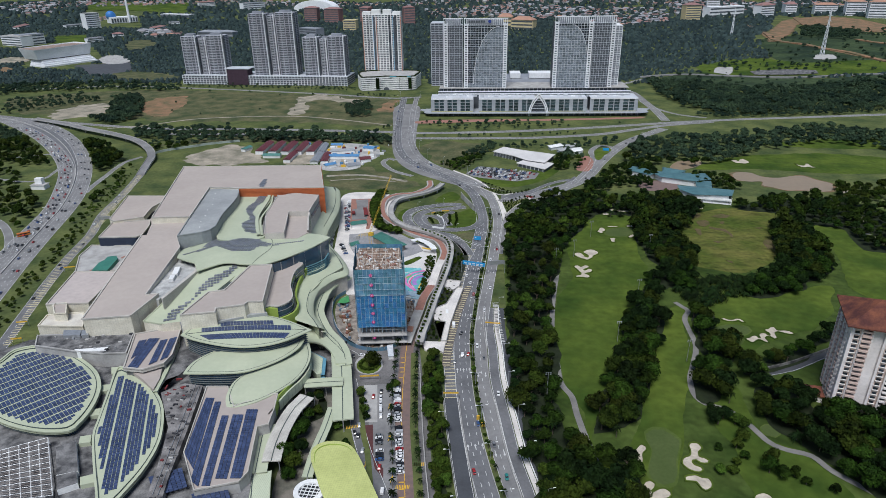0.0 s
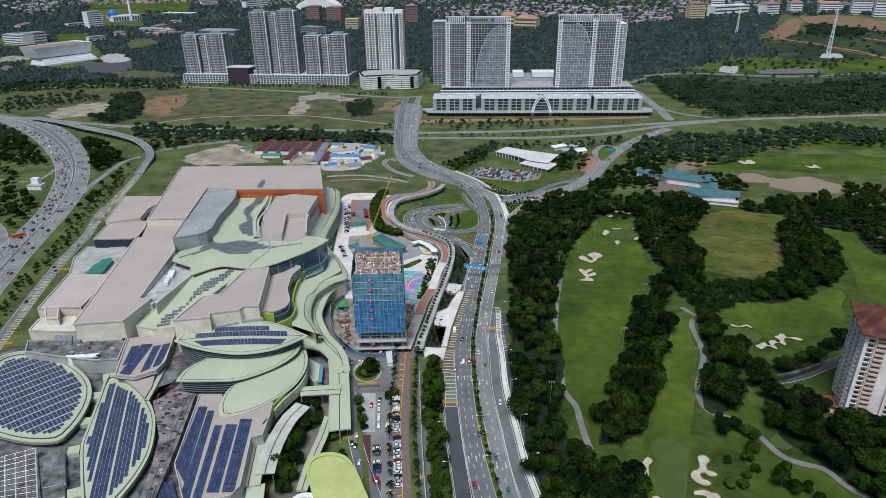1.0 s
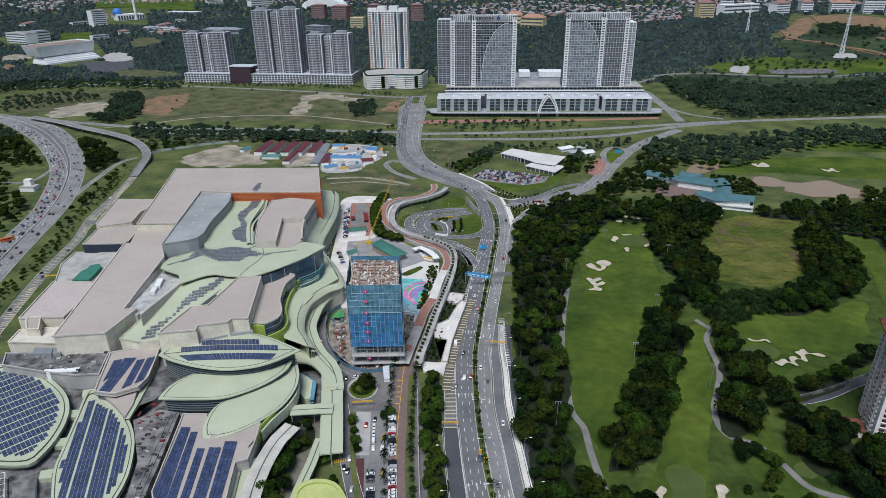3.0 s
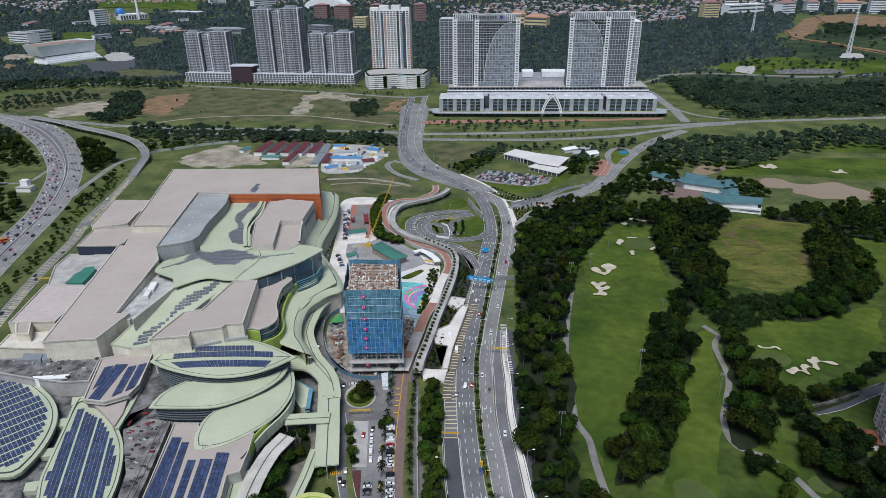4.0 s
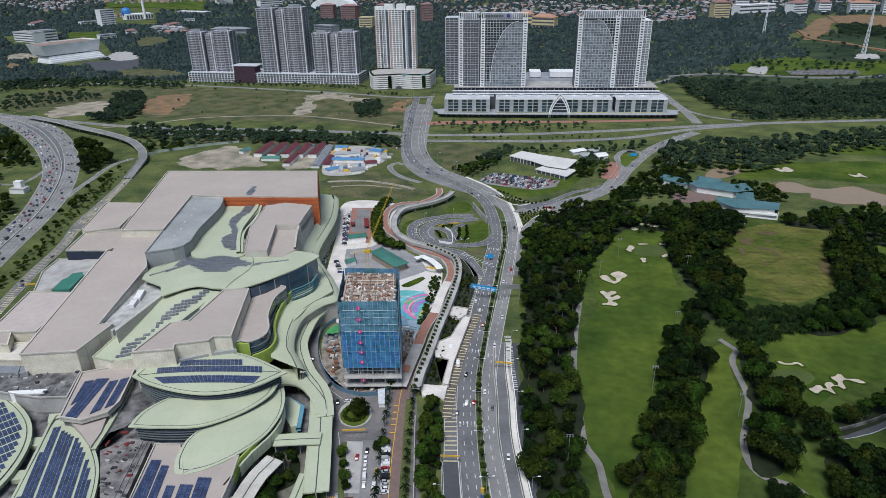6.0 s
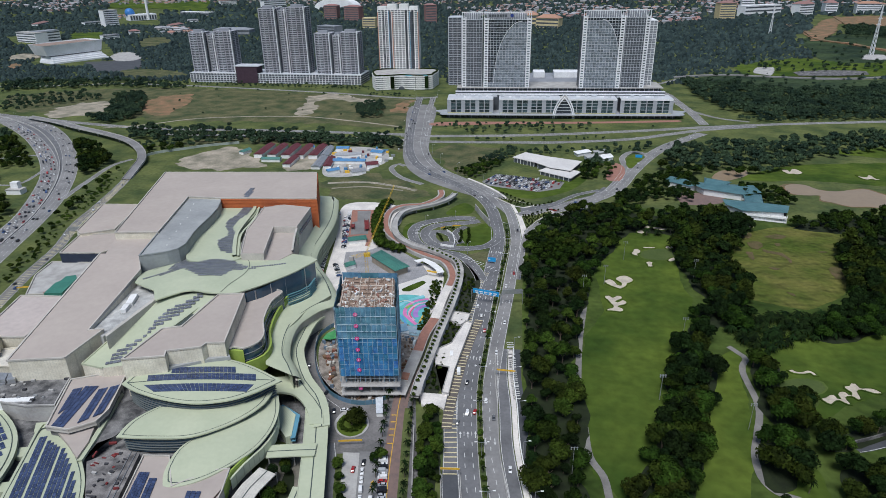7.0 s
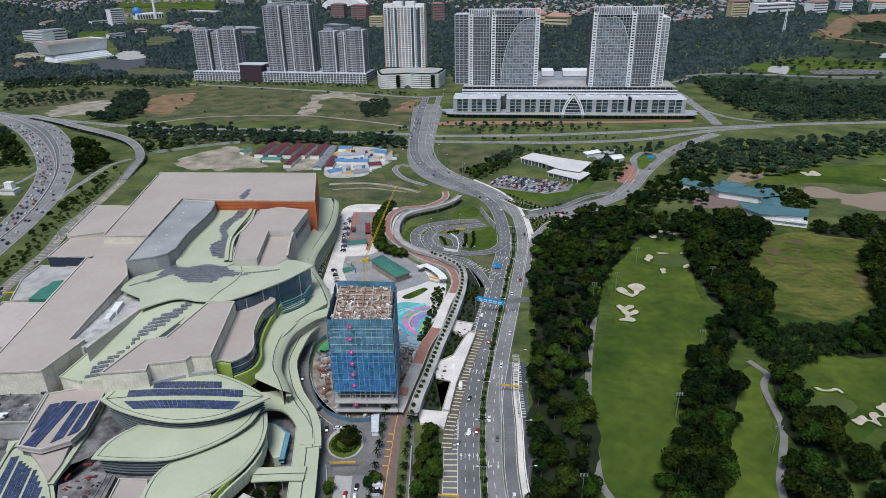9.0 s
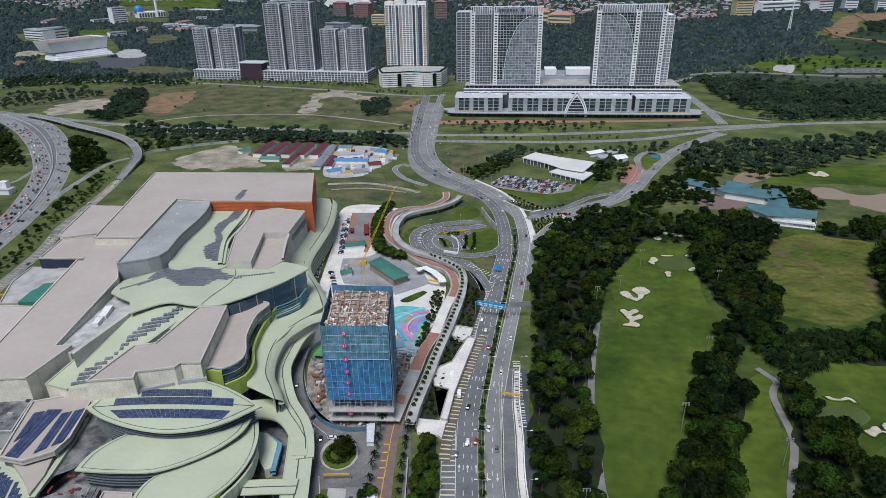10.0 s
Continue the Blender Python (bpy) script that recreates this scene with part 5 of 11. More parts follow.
pool = part("pool_roof", prism([(-142.4, 338.5), (-137.4, 338.2), (-129.6, 332.9), (-125.2, 317.2), (-127.7, 315.7), (-136.3, 324.4)], 0, 5), MINT_SEAM, mall, "seamed mint roof with a blue glazed edge")
part("blue_edge", ribbon([(-140.4, 339.0, 4.6), (-128.4, 332.8, 4.6), (-124.0, 316.0, 4.6)], 2.4, 0, 2.0, smooth=False), mat("pool_blue", (0.12, 0.3, 0.4), (0.1, 0.25, 0.34), 0.2, 0.4), pool)
# westward wings
wst = block(mall, "west_wing", [(-394.4, 504.0), (-416.6, 565.4), (-374.9, 570.5), (-370.0, 562.7), (-371.3, 536.3), (-364.6, 512.7), (-386.5, 498.7)], 0, 20, CREAM, TAN)
# near-black slab that paints the shade of a recessed band
part("dark_wall", prism([(-393.7, 503.6), (-395.0, 510.4), (-370.6, 520.7), (-377.7, 546.1), (-369.9, 539.3), (-365.8, 517.7), (-387.6, 500.9)], 6, 16.2), DARK, wst)
wst = block(mall, "west_wing", [(-379.7, 466.5), (-389.7, 500.5), (-357.3, 511.6), (-349.9, 497.3), (-344.1, 477.3), (-347.3, 471.9)], 0, 18, mat("navy_wall", (0.025, 0.035, 0.06), None, 0.2, 0.5), TAN)
block(mall, "west_wing", [(-332.4, 344.8), (-347.7, 394.9), (-314.5, 399.2), (-309.2, 381.4), (-303.7, 350.6)], 0, 22, CREAM, mat("pink_tan_roof", (0.46, 0.4, 0.37), (0.42, 0.365, 0.34), 0.03, 0.85))
block(mall, "service_court", [(-383.9, 443.8), (-388.6, 466.5), (-353.9, 471.0), (-358.9, 482.7), (-353.8, 483.3), (-332.1, 422.7), (-366.3, 415.2)], 0, 10, CREAM, CONCRETE)
for k in range(5):
    part("red_mark", flat([(x + 2.6 * k, y + 6.5 * k) for x, y in [(-356.6, 419.5), (-356.1, 423.7), (-354.1, 422.9), (-354.6, 418.7)]], 10.2 + 0.01 * k, False), BRICK_PAVE, mall)
grn = part("court_roof", prism([(-350.7, 415.2), (-354.5, 430.3), (-353.1, 434.7), (-354.5, 441.1), (-348.4, 444.2), (-343.8, 439.2), (-338.3, 417.8)], 10, 13), mat("green_sheet", (0.05, 0.2, 0.15), (0.04, 0.16, 0.12), 0.1, 0.6), mall)
block(mall, "cream_annex", [(-324.7, 325.7), (-328.8, 339.8), (-306.4, 346.6), (-302.4, 344.1), (-293.3, 328.9)], 0, 17, CREAM, mat("stained_cream_roof", (0.6, 0.57, 0.5), (0.48, 0.44, 0.38), 0.1, 0.85), CREAM)
block(mall, "cream_turret", [(-326.7, 344.4), (-326.0, 347.6), (-319.2, 349.3), (-309.1, 335.3), (-317.6, 334.2)], 0, 22, CREAM, TAN, CREAM)
for q in ([(-297.6, 317.5), (-286.2, 319.1), (-282.8, 313.3), (-293.3, 311.3)], [(-285.9, 319.1), (-281.4, 320.3), (-277.9, 314.5), (-282.0, 313.4)]):
    part("roof_unit", prism(q, 19, 21.5), STEEL, mall)

# ---- southern roofs of the mall ----
TYRE_DARK = mat("dark_plant", (0.05, 0.05, 0.055), None, 0.5, 0.8)
south = thing("mall_south_wing", "low mall wing of stained concrete roofs, solar panels and leaf-shaped canopies", "shopping mall")
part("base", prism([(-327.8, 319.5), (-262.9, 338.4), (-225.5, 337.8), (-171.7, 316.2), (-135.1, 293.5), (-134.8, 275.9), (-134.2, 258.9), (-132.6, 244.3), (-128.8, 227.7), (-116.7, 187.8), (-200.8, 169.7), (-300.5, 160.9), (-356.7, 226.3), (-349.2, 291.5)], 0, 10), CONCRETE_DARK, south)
block(south, "upper_deck", [(-313.3, 312.3), (-285.8, 317.8), (-252.5, 324.6), (-247.2, 311.5), (-243.1, 301.6), (-257.3, 298.4), (-274.7, 298.5), (-305.5, 300.8)], 9, 19, CONCRETE, CONCRETE_DARK, CONCRETE)
part("upstand", prism([(-263.6, 306.3), (-250.8, 309.9), (-247.4, 303.6), (-259.5, 301.7)], 10, 13), CONCRETE, south)
part("upstand", prism([(-277.7, 300.6), (-265.7, 303.8), (-258.4, 305.9), (-257.5, 302.3), (-274.1, 298.0)], 10, 19.6), WHITE, south)
part("deck_strip", prism([(-204.6, 274.0), (-195.9, 283.9), (-184.0, 283.4), (-172.7, 245.1), (-164.4, 213.5), (-159.8, 199.9), (-167.1, 198.8), (-176.4, 227.4), (-184.3, 247.1)], 9, 14.5), mat("stained_roof", (0.25, 0.235, 0.225), (0.07, 0.066, 0.066), 0.16, 0.95, grain_by=0.9), south)
part("red_scaffold", box(3.5, 1.0, 0.9, (*(-200.4, 286.7), 14.5), turn=15), mat("red_steel", (0.2, 0.03, 0.03), (0.12, 0.025, 0.025), 0.5, 0.7), south)
part("red_scaffold", box(0.8, 3.5, 0.8, (*(-203.7, 278.5), 14.5), turn=10), MATS["red_steel"], south)
# tan sloping roofs with panel strips
T1 = [(-250.0, 321.1), (-224.8, 334.9), (-220.1, 322.4), (-212.8, 302.3), (-213.0, 293.2), (-222.2, 285.5), (-234.5, 285.6), (-240.0, 298.0)]
t1 = block(south, "tan_roof_block", T1, 18.2, 20, TAN_EDGE, TAN)
# set-back wall in dark concrete, its colour painting the shade below the roof
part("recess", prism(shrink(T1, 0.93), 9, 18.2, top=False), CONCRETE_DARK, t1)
for k in range(7):
    part("post", box(0.8, 0.8, 8.6, (*Vector((-220.9, 322.6)).lerp(Vector((-213.6, 294.6)), k / 6), 9.6)), CONCRETE, t1)
for q in ([(-237.8, 317.2), (-231.0, 318.7), (-225.7, 285.9), (-232.1, 285.5)], [(-242.4, 313.9), (-238.4, 316.1), (-234.1, 301.4), (-235.6, 294.7)], [(-229.2, 316.2), (-225.4, 318.4), (-218.3, 294.6), (-221.3, 290.3)], [(-224.5, 319.0), (-220.7, 321.8), (-214.3, 299.6), (-217.1, 295.7)]):
    solar_quad(t1, q, 20.2)
part("tan_slope", prism([(-230.5, 287.3), (-214.8, 293.3), (-210.5, 283.6), (-208.2, 273.1), (-219.2, 280.7)], 9, 17.0), TAN, south)
part("mint_edge", ribbon([(*p, 15.5) for p in [(-220.7, 320.6), (-214.4, 300.7), (-210.2, 285.5), (-207.1, 272.7)]], 2.4, 0.4, 1.5), MINT, south)
part("east_deck", prism([(-219.3, 299.1), (-228.6, 335.5), (-208.8, 318.8), (-198.9, 310.3), (-203.5, 290.8), (-208.3, 285.6), (-206.8, 273.2), (-209.5, 275.5)], 9, 14.5), CONCRETE_DARK, south)
T2 = [(-180.0, 280.7), (-167.7, 282.5), (-156.3, 266.2), (-143.4, 277.9), (-136.6, 280.2), (-133.6, 268.0), (-131.5, 254.9), (-136.4, 251.9), (-127.3, 221.1), (-128.9, 214.4), (-147.3, 206.4), (-165.0, 228.9)]
t2 = block(south, "tan_roof_block", T2, 9, 16, CONCRETE, TAN, cope=0.5)
for q in ([(-175.2, 270.9), (-170.5, 271.5), (-154.1, 218.8), (-164.2, 228.4)], [(-168.6, 268.4), (-165.1, 268.9), (-146.3, 208.9), (-152.0, 212.0)], [(-159.3, 257.9), (-155.5, 258.4), (-141.3, 210.2), (-145.2, 209.7)], [(-153.8, 259.5), (-148.0, 260.3), (-135.5, 215.6), (-141.0, 214.8)], [(-148.3, 264.7), (-142.1, 265.5), (-128.7, 216.8), (-134.2, 216.0)]):
    solar_quad(t2, q, 16.2)
for q in ([(-175.6, 214.2), (-162.7, 222.4), (-153.6, 211.3), (-165.4, 203.7)], [(-149.6, 207.3), (-135.4, 214.4), (-128.0, 204.7), (-142.4, 198.5)]):
    solar_quad(south, q, 12.8)
# clutter on the low concrete roofs
rnd = random.Random(31)
LOWS = [(-203.3, 274.1), (-193.5, 282.0), (-182.9, 281.3), (-172.7, 245.1), (-163.3, 213.7), (-159.5, 201.3), (-165.8, 200.4), (-175.2, 227.6), (-183.6, 247.2)]
n = 0
while n < 70:
    p = (rnd.uniform(-260, -120), rnd.uniform(200, 330))
    if inside(*p, LOWS):
        n += 1
        part("roof_unit", box(rnd.uniform(0.5, 2.6), rnd.uniform(0.4, 1.2), rnd.uniform(0.3, 0.9), (*p, 14.5), turn=rnd.uniform(-20, 20)), rnd.choice((CONCRETE, CONCRETE_DARK, CONCRETE_DARK, TYRE_DARK, TYRE_DARK, TYRE_DARK, MATS["red_steel"])), south)
for k in range(2):
    a, b = Vector((-184.6, 283.3)), Vector((-162.0, 202.4))
    o = Vector((-1.2 - 2.6 * k, 0.3))
    part("roof_pipe", tube((*(a + o), 14.8), (*(b + o), 14.8), 0.16), STEEL, south)
UPP = [(-311.4, 312.0), (-252.6, 323.5), (-243.8, 302.8), (-274.2, 299.9), (-304.5, 301.5)]
n = 0
while n < 22:
    p = (rnd.uniform(-330, -200), rnd.uniform(280, 360))
    if inside(*p, UPP):
        n += 1
        part("roof_unit", box(rnd.uniform(0.8, 3.0), rnd.uniform(0.6, 1.6), rnd.uniform(0.4, 1.2), (*p, 19.0), turn=rnd.uniform(0, 20)), rnd.choice((STEEL, CONCRETE, TYRE_DARK)), south)


# round roof and lens roof
def low_roof(name, outline, z, drop, rise_by, label):
    cx, cy = sum(p[0] for p in outline) / len(outline), sum(p[1] for p in outline) / len(outline)
    rr = max(math.hypot(p[0] - cx, p[1] - cy) for p in outline)
    zf = lambda x, y: z + rise_by * (1 - ((x - cx) ** 2 + (y - cy) ** 2) / rr ** 2)
    ob = part(name, dome(outline, zf, thick=0.8), MINT, south, label)
    part("rim_band", rim(outline, z - 0.9, z + 0.9, 1.1), MINT, ob)
    part("gutter", rim(shrink(outline, 0.93), z + 0.25, z + 0.7 + rise_by * 0.13, 0.35), MINT_DARK, ob)
    part("drum", prism(shrink(outline, 0.95), 9.5, z - 0.5, top=False), GLASS, ob)
    bands(ob, shrink(outline, 0.955), [z - drop * k for k in (1, 2, 3)], mat("dark_louvre", (0.13, 0.15, 0.15), None, 0.3, 0.5), 0.6, 0.3)
    return ob, zf


DISK = smooth([(-322.3, 290.0), (-322.4, 301.4), (-311.3, 308.0), (-291.6, 306.2), (-270.7, 297.6), (-254.4, 287.6), (-244.1, 277.0), (-237.5, 265.3), (-233.7, 253.2), (-232.6, 243.2), (-234.1, 237.0), (-245.5, 234.3), (-259.5, 234.7), (-276.4, 238.2), (-296.9, 246.6), (-312.9, 259.0), (-323.7, 275.6)], 3)
disk, zf = low_roof("round_roof", DISK, 14, 1.0, 0.8, "round mint roof covered in rows of solar panels")
solar(disk, shrink(DISK, 0.86), zf, (-302.1, 267.1), (-283.9, 292.1), 1.85, 1.0, 2.0, per=3, slack=0.2)
LENS = smooth([(-244.6, 292.9), (-235.1, 291.3), (-222.6, 286.0), (-209.5, 276.1), (-198.0, 264.7), (-189.6, 252.1), (-182.5, 236.8), (-179.6, 223.8), (-178.9, 213.0), (-179.5, 202.9), (-180.6, 194.2), (-184.3, 189.7), (-193.3, 200.7), (-206.1, 216.8), (-219.5, 235.0), (-225.1, 247.0), (-234.2, 267.9)], 3)
lens, zf = low_roof("lens_roof", LENS, 14, 1.0, 0.8, "lens-shaped mint roof with strips of solar panels")
solar(lens, shrink(LENS, 0.84), zf, (-232.8, 285.5), (-189.2, 199.9), 1.75, 0.9, 2.0, per=4, slack=0.2)
for q in ([(-250.6, 295.2), (-243.6, 297.4), (-240.1, 291.1), (-246.5, 289.2)], [(-244.9, 278.3), (-240.4, 279.6), (-238.3, 273.5), (-242.0, 272.5)], [(-236.9, 256.9), (-231.8, 258.8), (-229.3, 253.2), (-233.8, 251.7)], [(-227.9, 236.1), (-222.8, 238.3), (-219.6, 232.9), (-225.0, 231.2)], [(-208.5, 210.0), (-203.5, 212.8), (-199.6, 207.9), (-205.0, 205.3)]):
    part("link_slab", prism(q, 9.5, 12.5), MINT, south)
# steel louvre frame over plant
frm = part("plant_frame", prism([(-264.5, 216.3), (-241.6, 230.7), (-218.4, 204.8), (-210.3, 193.0), (-238.3, 187.6)], 10, 11, top=True), CONCRETE_DARK, south)
A0, A1, B0, B1 = (Vector(p) for p in ((-262.6, 215.7), (-241.4, 230.4), (-237.2, 187.7), (-211.2, 195.7)))
RUSTY = mat("rusty_steel", (0.3, 0.27, 0.25), (0.14, 0.1, 0.085), 0.6, 0.8, grain_by=0.8)
for k in range(34):
    a, b = A0.lerp(B0, k / 33), A1.lerp(B1, k / 33)
    part("slat", tube((*a, 15), (*b, 15), 0.12, sides=4), RUSTY if k % 3 else STEEL, frm)
for k in range(7):
    a, b = A0.lerp(A1, k / 6), B0.lerp(B1, k / 6)
    part("beam", tube((*a, 14.7), (*b, 14.7), 0.25, sides=4), WHITE, frm)
    part("post", tube((*a, 10), (*a, 14.7), 0.2, sides=4), WHITE, frm)
for q in ([(-233.6, 226.0), (-227.1, 232.1), (-211.4, 212.9), (-219.9, 208.6)], [(-219.3, 208.2), (-212.1, 212.6), (-206.2, 205.6), (-213.0, 200.2)]):
    block(south, "concrete_block", q, 9, 13.5, WHITE, CONCRETE_DARK, None)


# three overlapping leaf roofs
def leaf(name, outline, z, crest, foot, a, b, label):
    tip = min(range(len(outline)), key=lambda i: (Vector(outline[i]) - Vector(b)).length)
    outline = [(p.x, p.y) for p in spline(outline[:tip + 1], 2.5)[:-1] + spline(outline[tip:] + outline[:1], 2.5)[:-1]]
    a, b = Vector(a), Vector(b)
    u = (b - a).normalized()
    wide = max(abs((Vector(p) - a).x * -u.y + (Vector(p) - a).y * u.x) for p in outline)

    def zf(x, y):
        q = Vector((x, y)) - a
        t = min(1, max(0, q.dot(u) / (b - a).length))
        c = (q.x * -u.y + q.y * u.x) / wide
        return z + crest * math.sin(math.pi * t) ** 0.8 * (1 - 0.9 * c * c)
    ob = part(name, dome(outline, zf, thick=0.7), MINT, mall, label)
    inner = shrink(outline, 0.93)
    g = bmesh.new()
    n = len(inner)
    vs = [[g.verts.new((x, y, zf(x, y) + h)) for x, y in (inner[i], shrink(inner, 0.985)[i])] for i in range(n) for h in (0.12,)]
    for i in range(n):
        g.faces.new((vs[i][0], vs[(i + 1) % n][0], vs[(i + 1) % n][1], vs[i][1]))
    part("gutter", g, MINT_DARK, ob)
    part("glazing", prism(shrink(outline, 0.9), foot, z - 0.3, top=False), GLASS, ob)
    bands(ob, shrink(outline, 0.9), [foot + 1.5 * k for k in range(1, int((z - foot) / 1.5))], mat("dark_louvre", (0.13, 0.15, 0.15), None, 0.3, 0.5), 0.7, 0.22)
    return ob, zf


l1, zf1 = leaf("leaf_roof", [(-214.1, 315.6), (-212.6, 325.7), (-207.0, 334.2), (-198.0, 341.0), (-186.0, 344.9), (-172.7, 345.2), (-157.3, 341.4), (-144.2, 336.4), (-134.6, 332.6), (-137.8, 327.6), (-143.2, 319.9), (-151.1, 313.0), (-162.1, 308.2), (-173.2, 306.3), (-188.0, 307.0), (-202.8, 310.4)], 26, 2.2, 12, (-214.1, 315.6), (-134.6, 332.6), "mint leaf-shaped roof with solar panels")
for q in ([(-195.2, 331.4), (-162.3, 337.5), (-159.6, 332.4), (-192.5, 326.2)], [(-203.8, 323.2), (-149.0, 333.7), (-146.6, 328.6), (-201.3, 318.3)], [(-200.6, 315.0), (-146.1, 325.4), (-147.1, 319.4), (-192.4, 310.8)]):
    solar_quad(l1, q, lambda x, y: zf1(x, y))
part("ridge", ribbon([(*p, zf1(*p)) for p in [(-211.0, 316.4), (-190.0, 320.9), (-165.0, 326.2), (-138.3, 331.6)]], 0.4, 0.2, 0.2, step=4), MINT_DARK, l1)
leaf("leaf_roof", [(-196.7, 285.6), (-196.4, 295.8), (-190.7, 306.8), (-183.2, 313.6), (-171.2, 318.2), (-158.6, 321.8), (-148.3, 327.9), (-139.6, 332.6), (-138.8, 320.8), (-144.0, 308.8), (-154.2, 297.5), (-165.7, 290.1), (-183.0, 286.3)], 20, 2.0, 11, (-196.7, 285.6), (-139.6, 332.6), "plain mint leaf-shaped roof")
leaf("leaf_roof", [(-160.4, 265.6), (-164.1, 272.4), (-166.1, 284.3), (-163.3, 293.3), (-155.0, 304.9), (-144.5, 316.5), (-141.0, 330.2), (-138.2, 333.7), (-132.4, 322.1), (-129.6, 309.2), (-131.2, 295.1), (-137.7, 281.1), (-146.2, 270.7), (-155.2, 265.6)], 16, 2.0, 10, (-160.4, 265.6), (-138.2, 333.7), "plain mint leaf-shaped roof")
part("lime_wall", ribbon([(*p, 9.0) for p in [(-133.3, 309.2), (-132.7, 299.7), (-134.1, 288.0), (-136.2, 279.0), (-134.2, 268.9), (-135.1, 262.8)]], 0.8, 7, 7), LIME, mall)
part("seamed_wall", ribbon([(*p, 8.0) for p in [(-133.0, 320.8), (-129.4, 308.7), (-130.3, 296.7), (-133.5, 286.1), (-135.2, 276.2)]], 1.0, 6, 6), MINT_SEAM, mall)
# canopies, walkways and the lime hall
can = thing("white_canopy", "curved white roof canopy over the garden stairs", "canopy")
CP = [(*p, 11.0) for p in [(-122.6, 286.6), (-125.6, 275.8), (-126.2, 261.7), (-124.9, 246.9), (-122.2, 234.4)]]
part("canopy_roof", ribbon(CP, 9.5, 0.4, 0.5), mat("stained_white_roof", (0.56, 0.54, 0.48), (0.42, 0.4, 0.36), 0.12, 0.7, grid=(1.2, 60.0, 0.05, 0.8), grain_by=0.5), can)
part("canopy_ridge", ribbon(CP, 0.5, 0.55), MINT_DARK, can)
for p in spline(CP, 9)[::1]:
    part("column", tube((p.x + 4, p.y, 0), (p.x + 4, p.y, 11), 0.25), STEEL, can)
for nm, pts, w, z in (("walkway_roof", [(-137.1, 260.6), (-132.5, 244.5), (-127.3, 226.5)], 11, 10.0), ("walkway_roof", [(-128.5, 227.4), (-125.7, 219.2), (-121.4, 208.1)], 17, 9.2), ("walkway_roof", [(-119.8, 338.8), (-114.5, 324.7), (-105.5, 297.9), (-97.5, 272.9)], 11.5, 8.0), ("walkway_roof", [(-129.1, 299.7), (-117.5, 302.7), (-107.1, 305.1)], 8, 9.3), ("walkway_roof", [(-106.8, 283.6), (-105.2, 265.6), (-104.8, 249.0), (-102.6, 230.5)], 5, 7.0)):
    w_ = thing(nm, "mint metal roof over a covered walkway", "walkway", "covered walkways")
    part("roof", ribbon([(*p, z) for p in pts], w, 0.4, 0.6), MINT_SEAM if w > 12 else MINT, w_)
    part("ridge", ribbon([(*p, z) for p in pts], 0.5, 0.5), MINT_DARK, w_)
    for s in (-1, 1):
        part("gutter", ribbon([(*p, z) for p in pts], 0.4, 0.62, 0.5, shift=s * w / 2), MINT, w_)
    ln = spline([(*p, z) for p in pts], 9)
    for p in ln:
        part("column", tube((p.x, p.y, 0), (p.x, p.y, z), 0.3), CONCRETE, w_)
LIME_ROOF = mat("lime_roof", (0.5, 0.53, 0.2), (0.44, 0.47, 0.17), 0.05, 0.5, bump=0.03, grid=(1.2, 1.2, 0.06, 0.8))
HALL = smooth([(-104.5, 241.6), (-106.0, 249.2), (-102.4, 253.9), (-96.5, 255.6), (-89.0, 254.3), (-81.9, 247.4), (-72.4, 233.1), (-62.7, 218.1), (-58.2, 209.0), (-78.6, 203.4), (-90.3, 218.4), (-98.3, 231.0)], 2.5)
hall = thing("lime_hall", "low hall with rounded lime-green metal roof", "hall")
hx = sum(p[0] for p in HALL) / len(HALL), sum(p[1] for p in HALL) / len(HALL)
part("roof", dome(HALL, lambda x, y: 9 + 1.2 * (1 - ((x - hx[0]) ** 2 + (y - hx[1]) ** 2) / 900), rings=(1.0, 0.97, 0.92, 0.85, 0.6, 0.3), thick=0.8), LIME_ROOF, hall)
part("wall", prism(shrink(HALL, 0.95), 0, 8.5, top=False), WHITE, hall)
part("edge_band", rim(shrink(HALL, 0.9), 9.2, 9.6, 0.35), LIME, hall)
sk = thing("round_skylight", "round white skylight with dark grille", "skylight")
cx, cy = (-98.2, 221.5)
ringp = [(cx + 7.5 * math.cos(k * math.tau / 28), cy + 7.5 * math.sin(k * math.tau / 28)) for k in range(28)]
part("drum", prism(ringp, 0, 7.4), DARK, sk)
part("ring", rim(ringp, 6.8, 8.4, 2.4), WHITE, sk)
for k in range(-2, 3):
    part("bar", box(0.35, 10, 0.3, (cx + 2.0 * k, cy, 7.6)), WHITE, sk)
    part("bar", box(10, 0.35, 0.3, (cx, cy + 2.0 * k, 7.62)), WHITE, sk)
patch("garden_court", [(-130.8, 312.2), (-114.7, 309.6), (-109.0, 292.1), (-109.8, 273.2), (-109.4, 249.0), (-105.6, 225.0), (-117.7, 221.7), (-123.7, 248.7), (-128.7, 278.7)], 0.1, mat("garden_paving", (0.2, 0.18, 0.15), (0.1, 0.1, 0.08), 0.15, 0.95), "shaded garden court with stairs")

# ---- tower under construction ----
NET = mat("blue_safety_net", (0.055, 0.23, 0.43), (0.022, 0.11, 0.27), 0.3, 0.8, island=0.15, obj=0.25, grain_by=0.9)
NET_PALE = mat("pale_safety_net", (0.11, 0.26, 0.34), (0.05, 0.14, 0.21), 0.25, 0.8, obj=0.2)
RUST = mat("rusty_formwork", (0.42, 0.31, 0.24), (0.24, 0.17, 0.13), 0.25, 0.95, island=0.4)
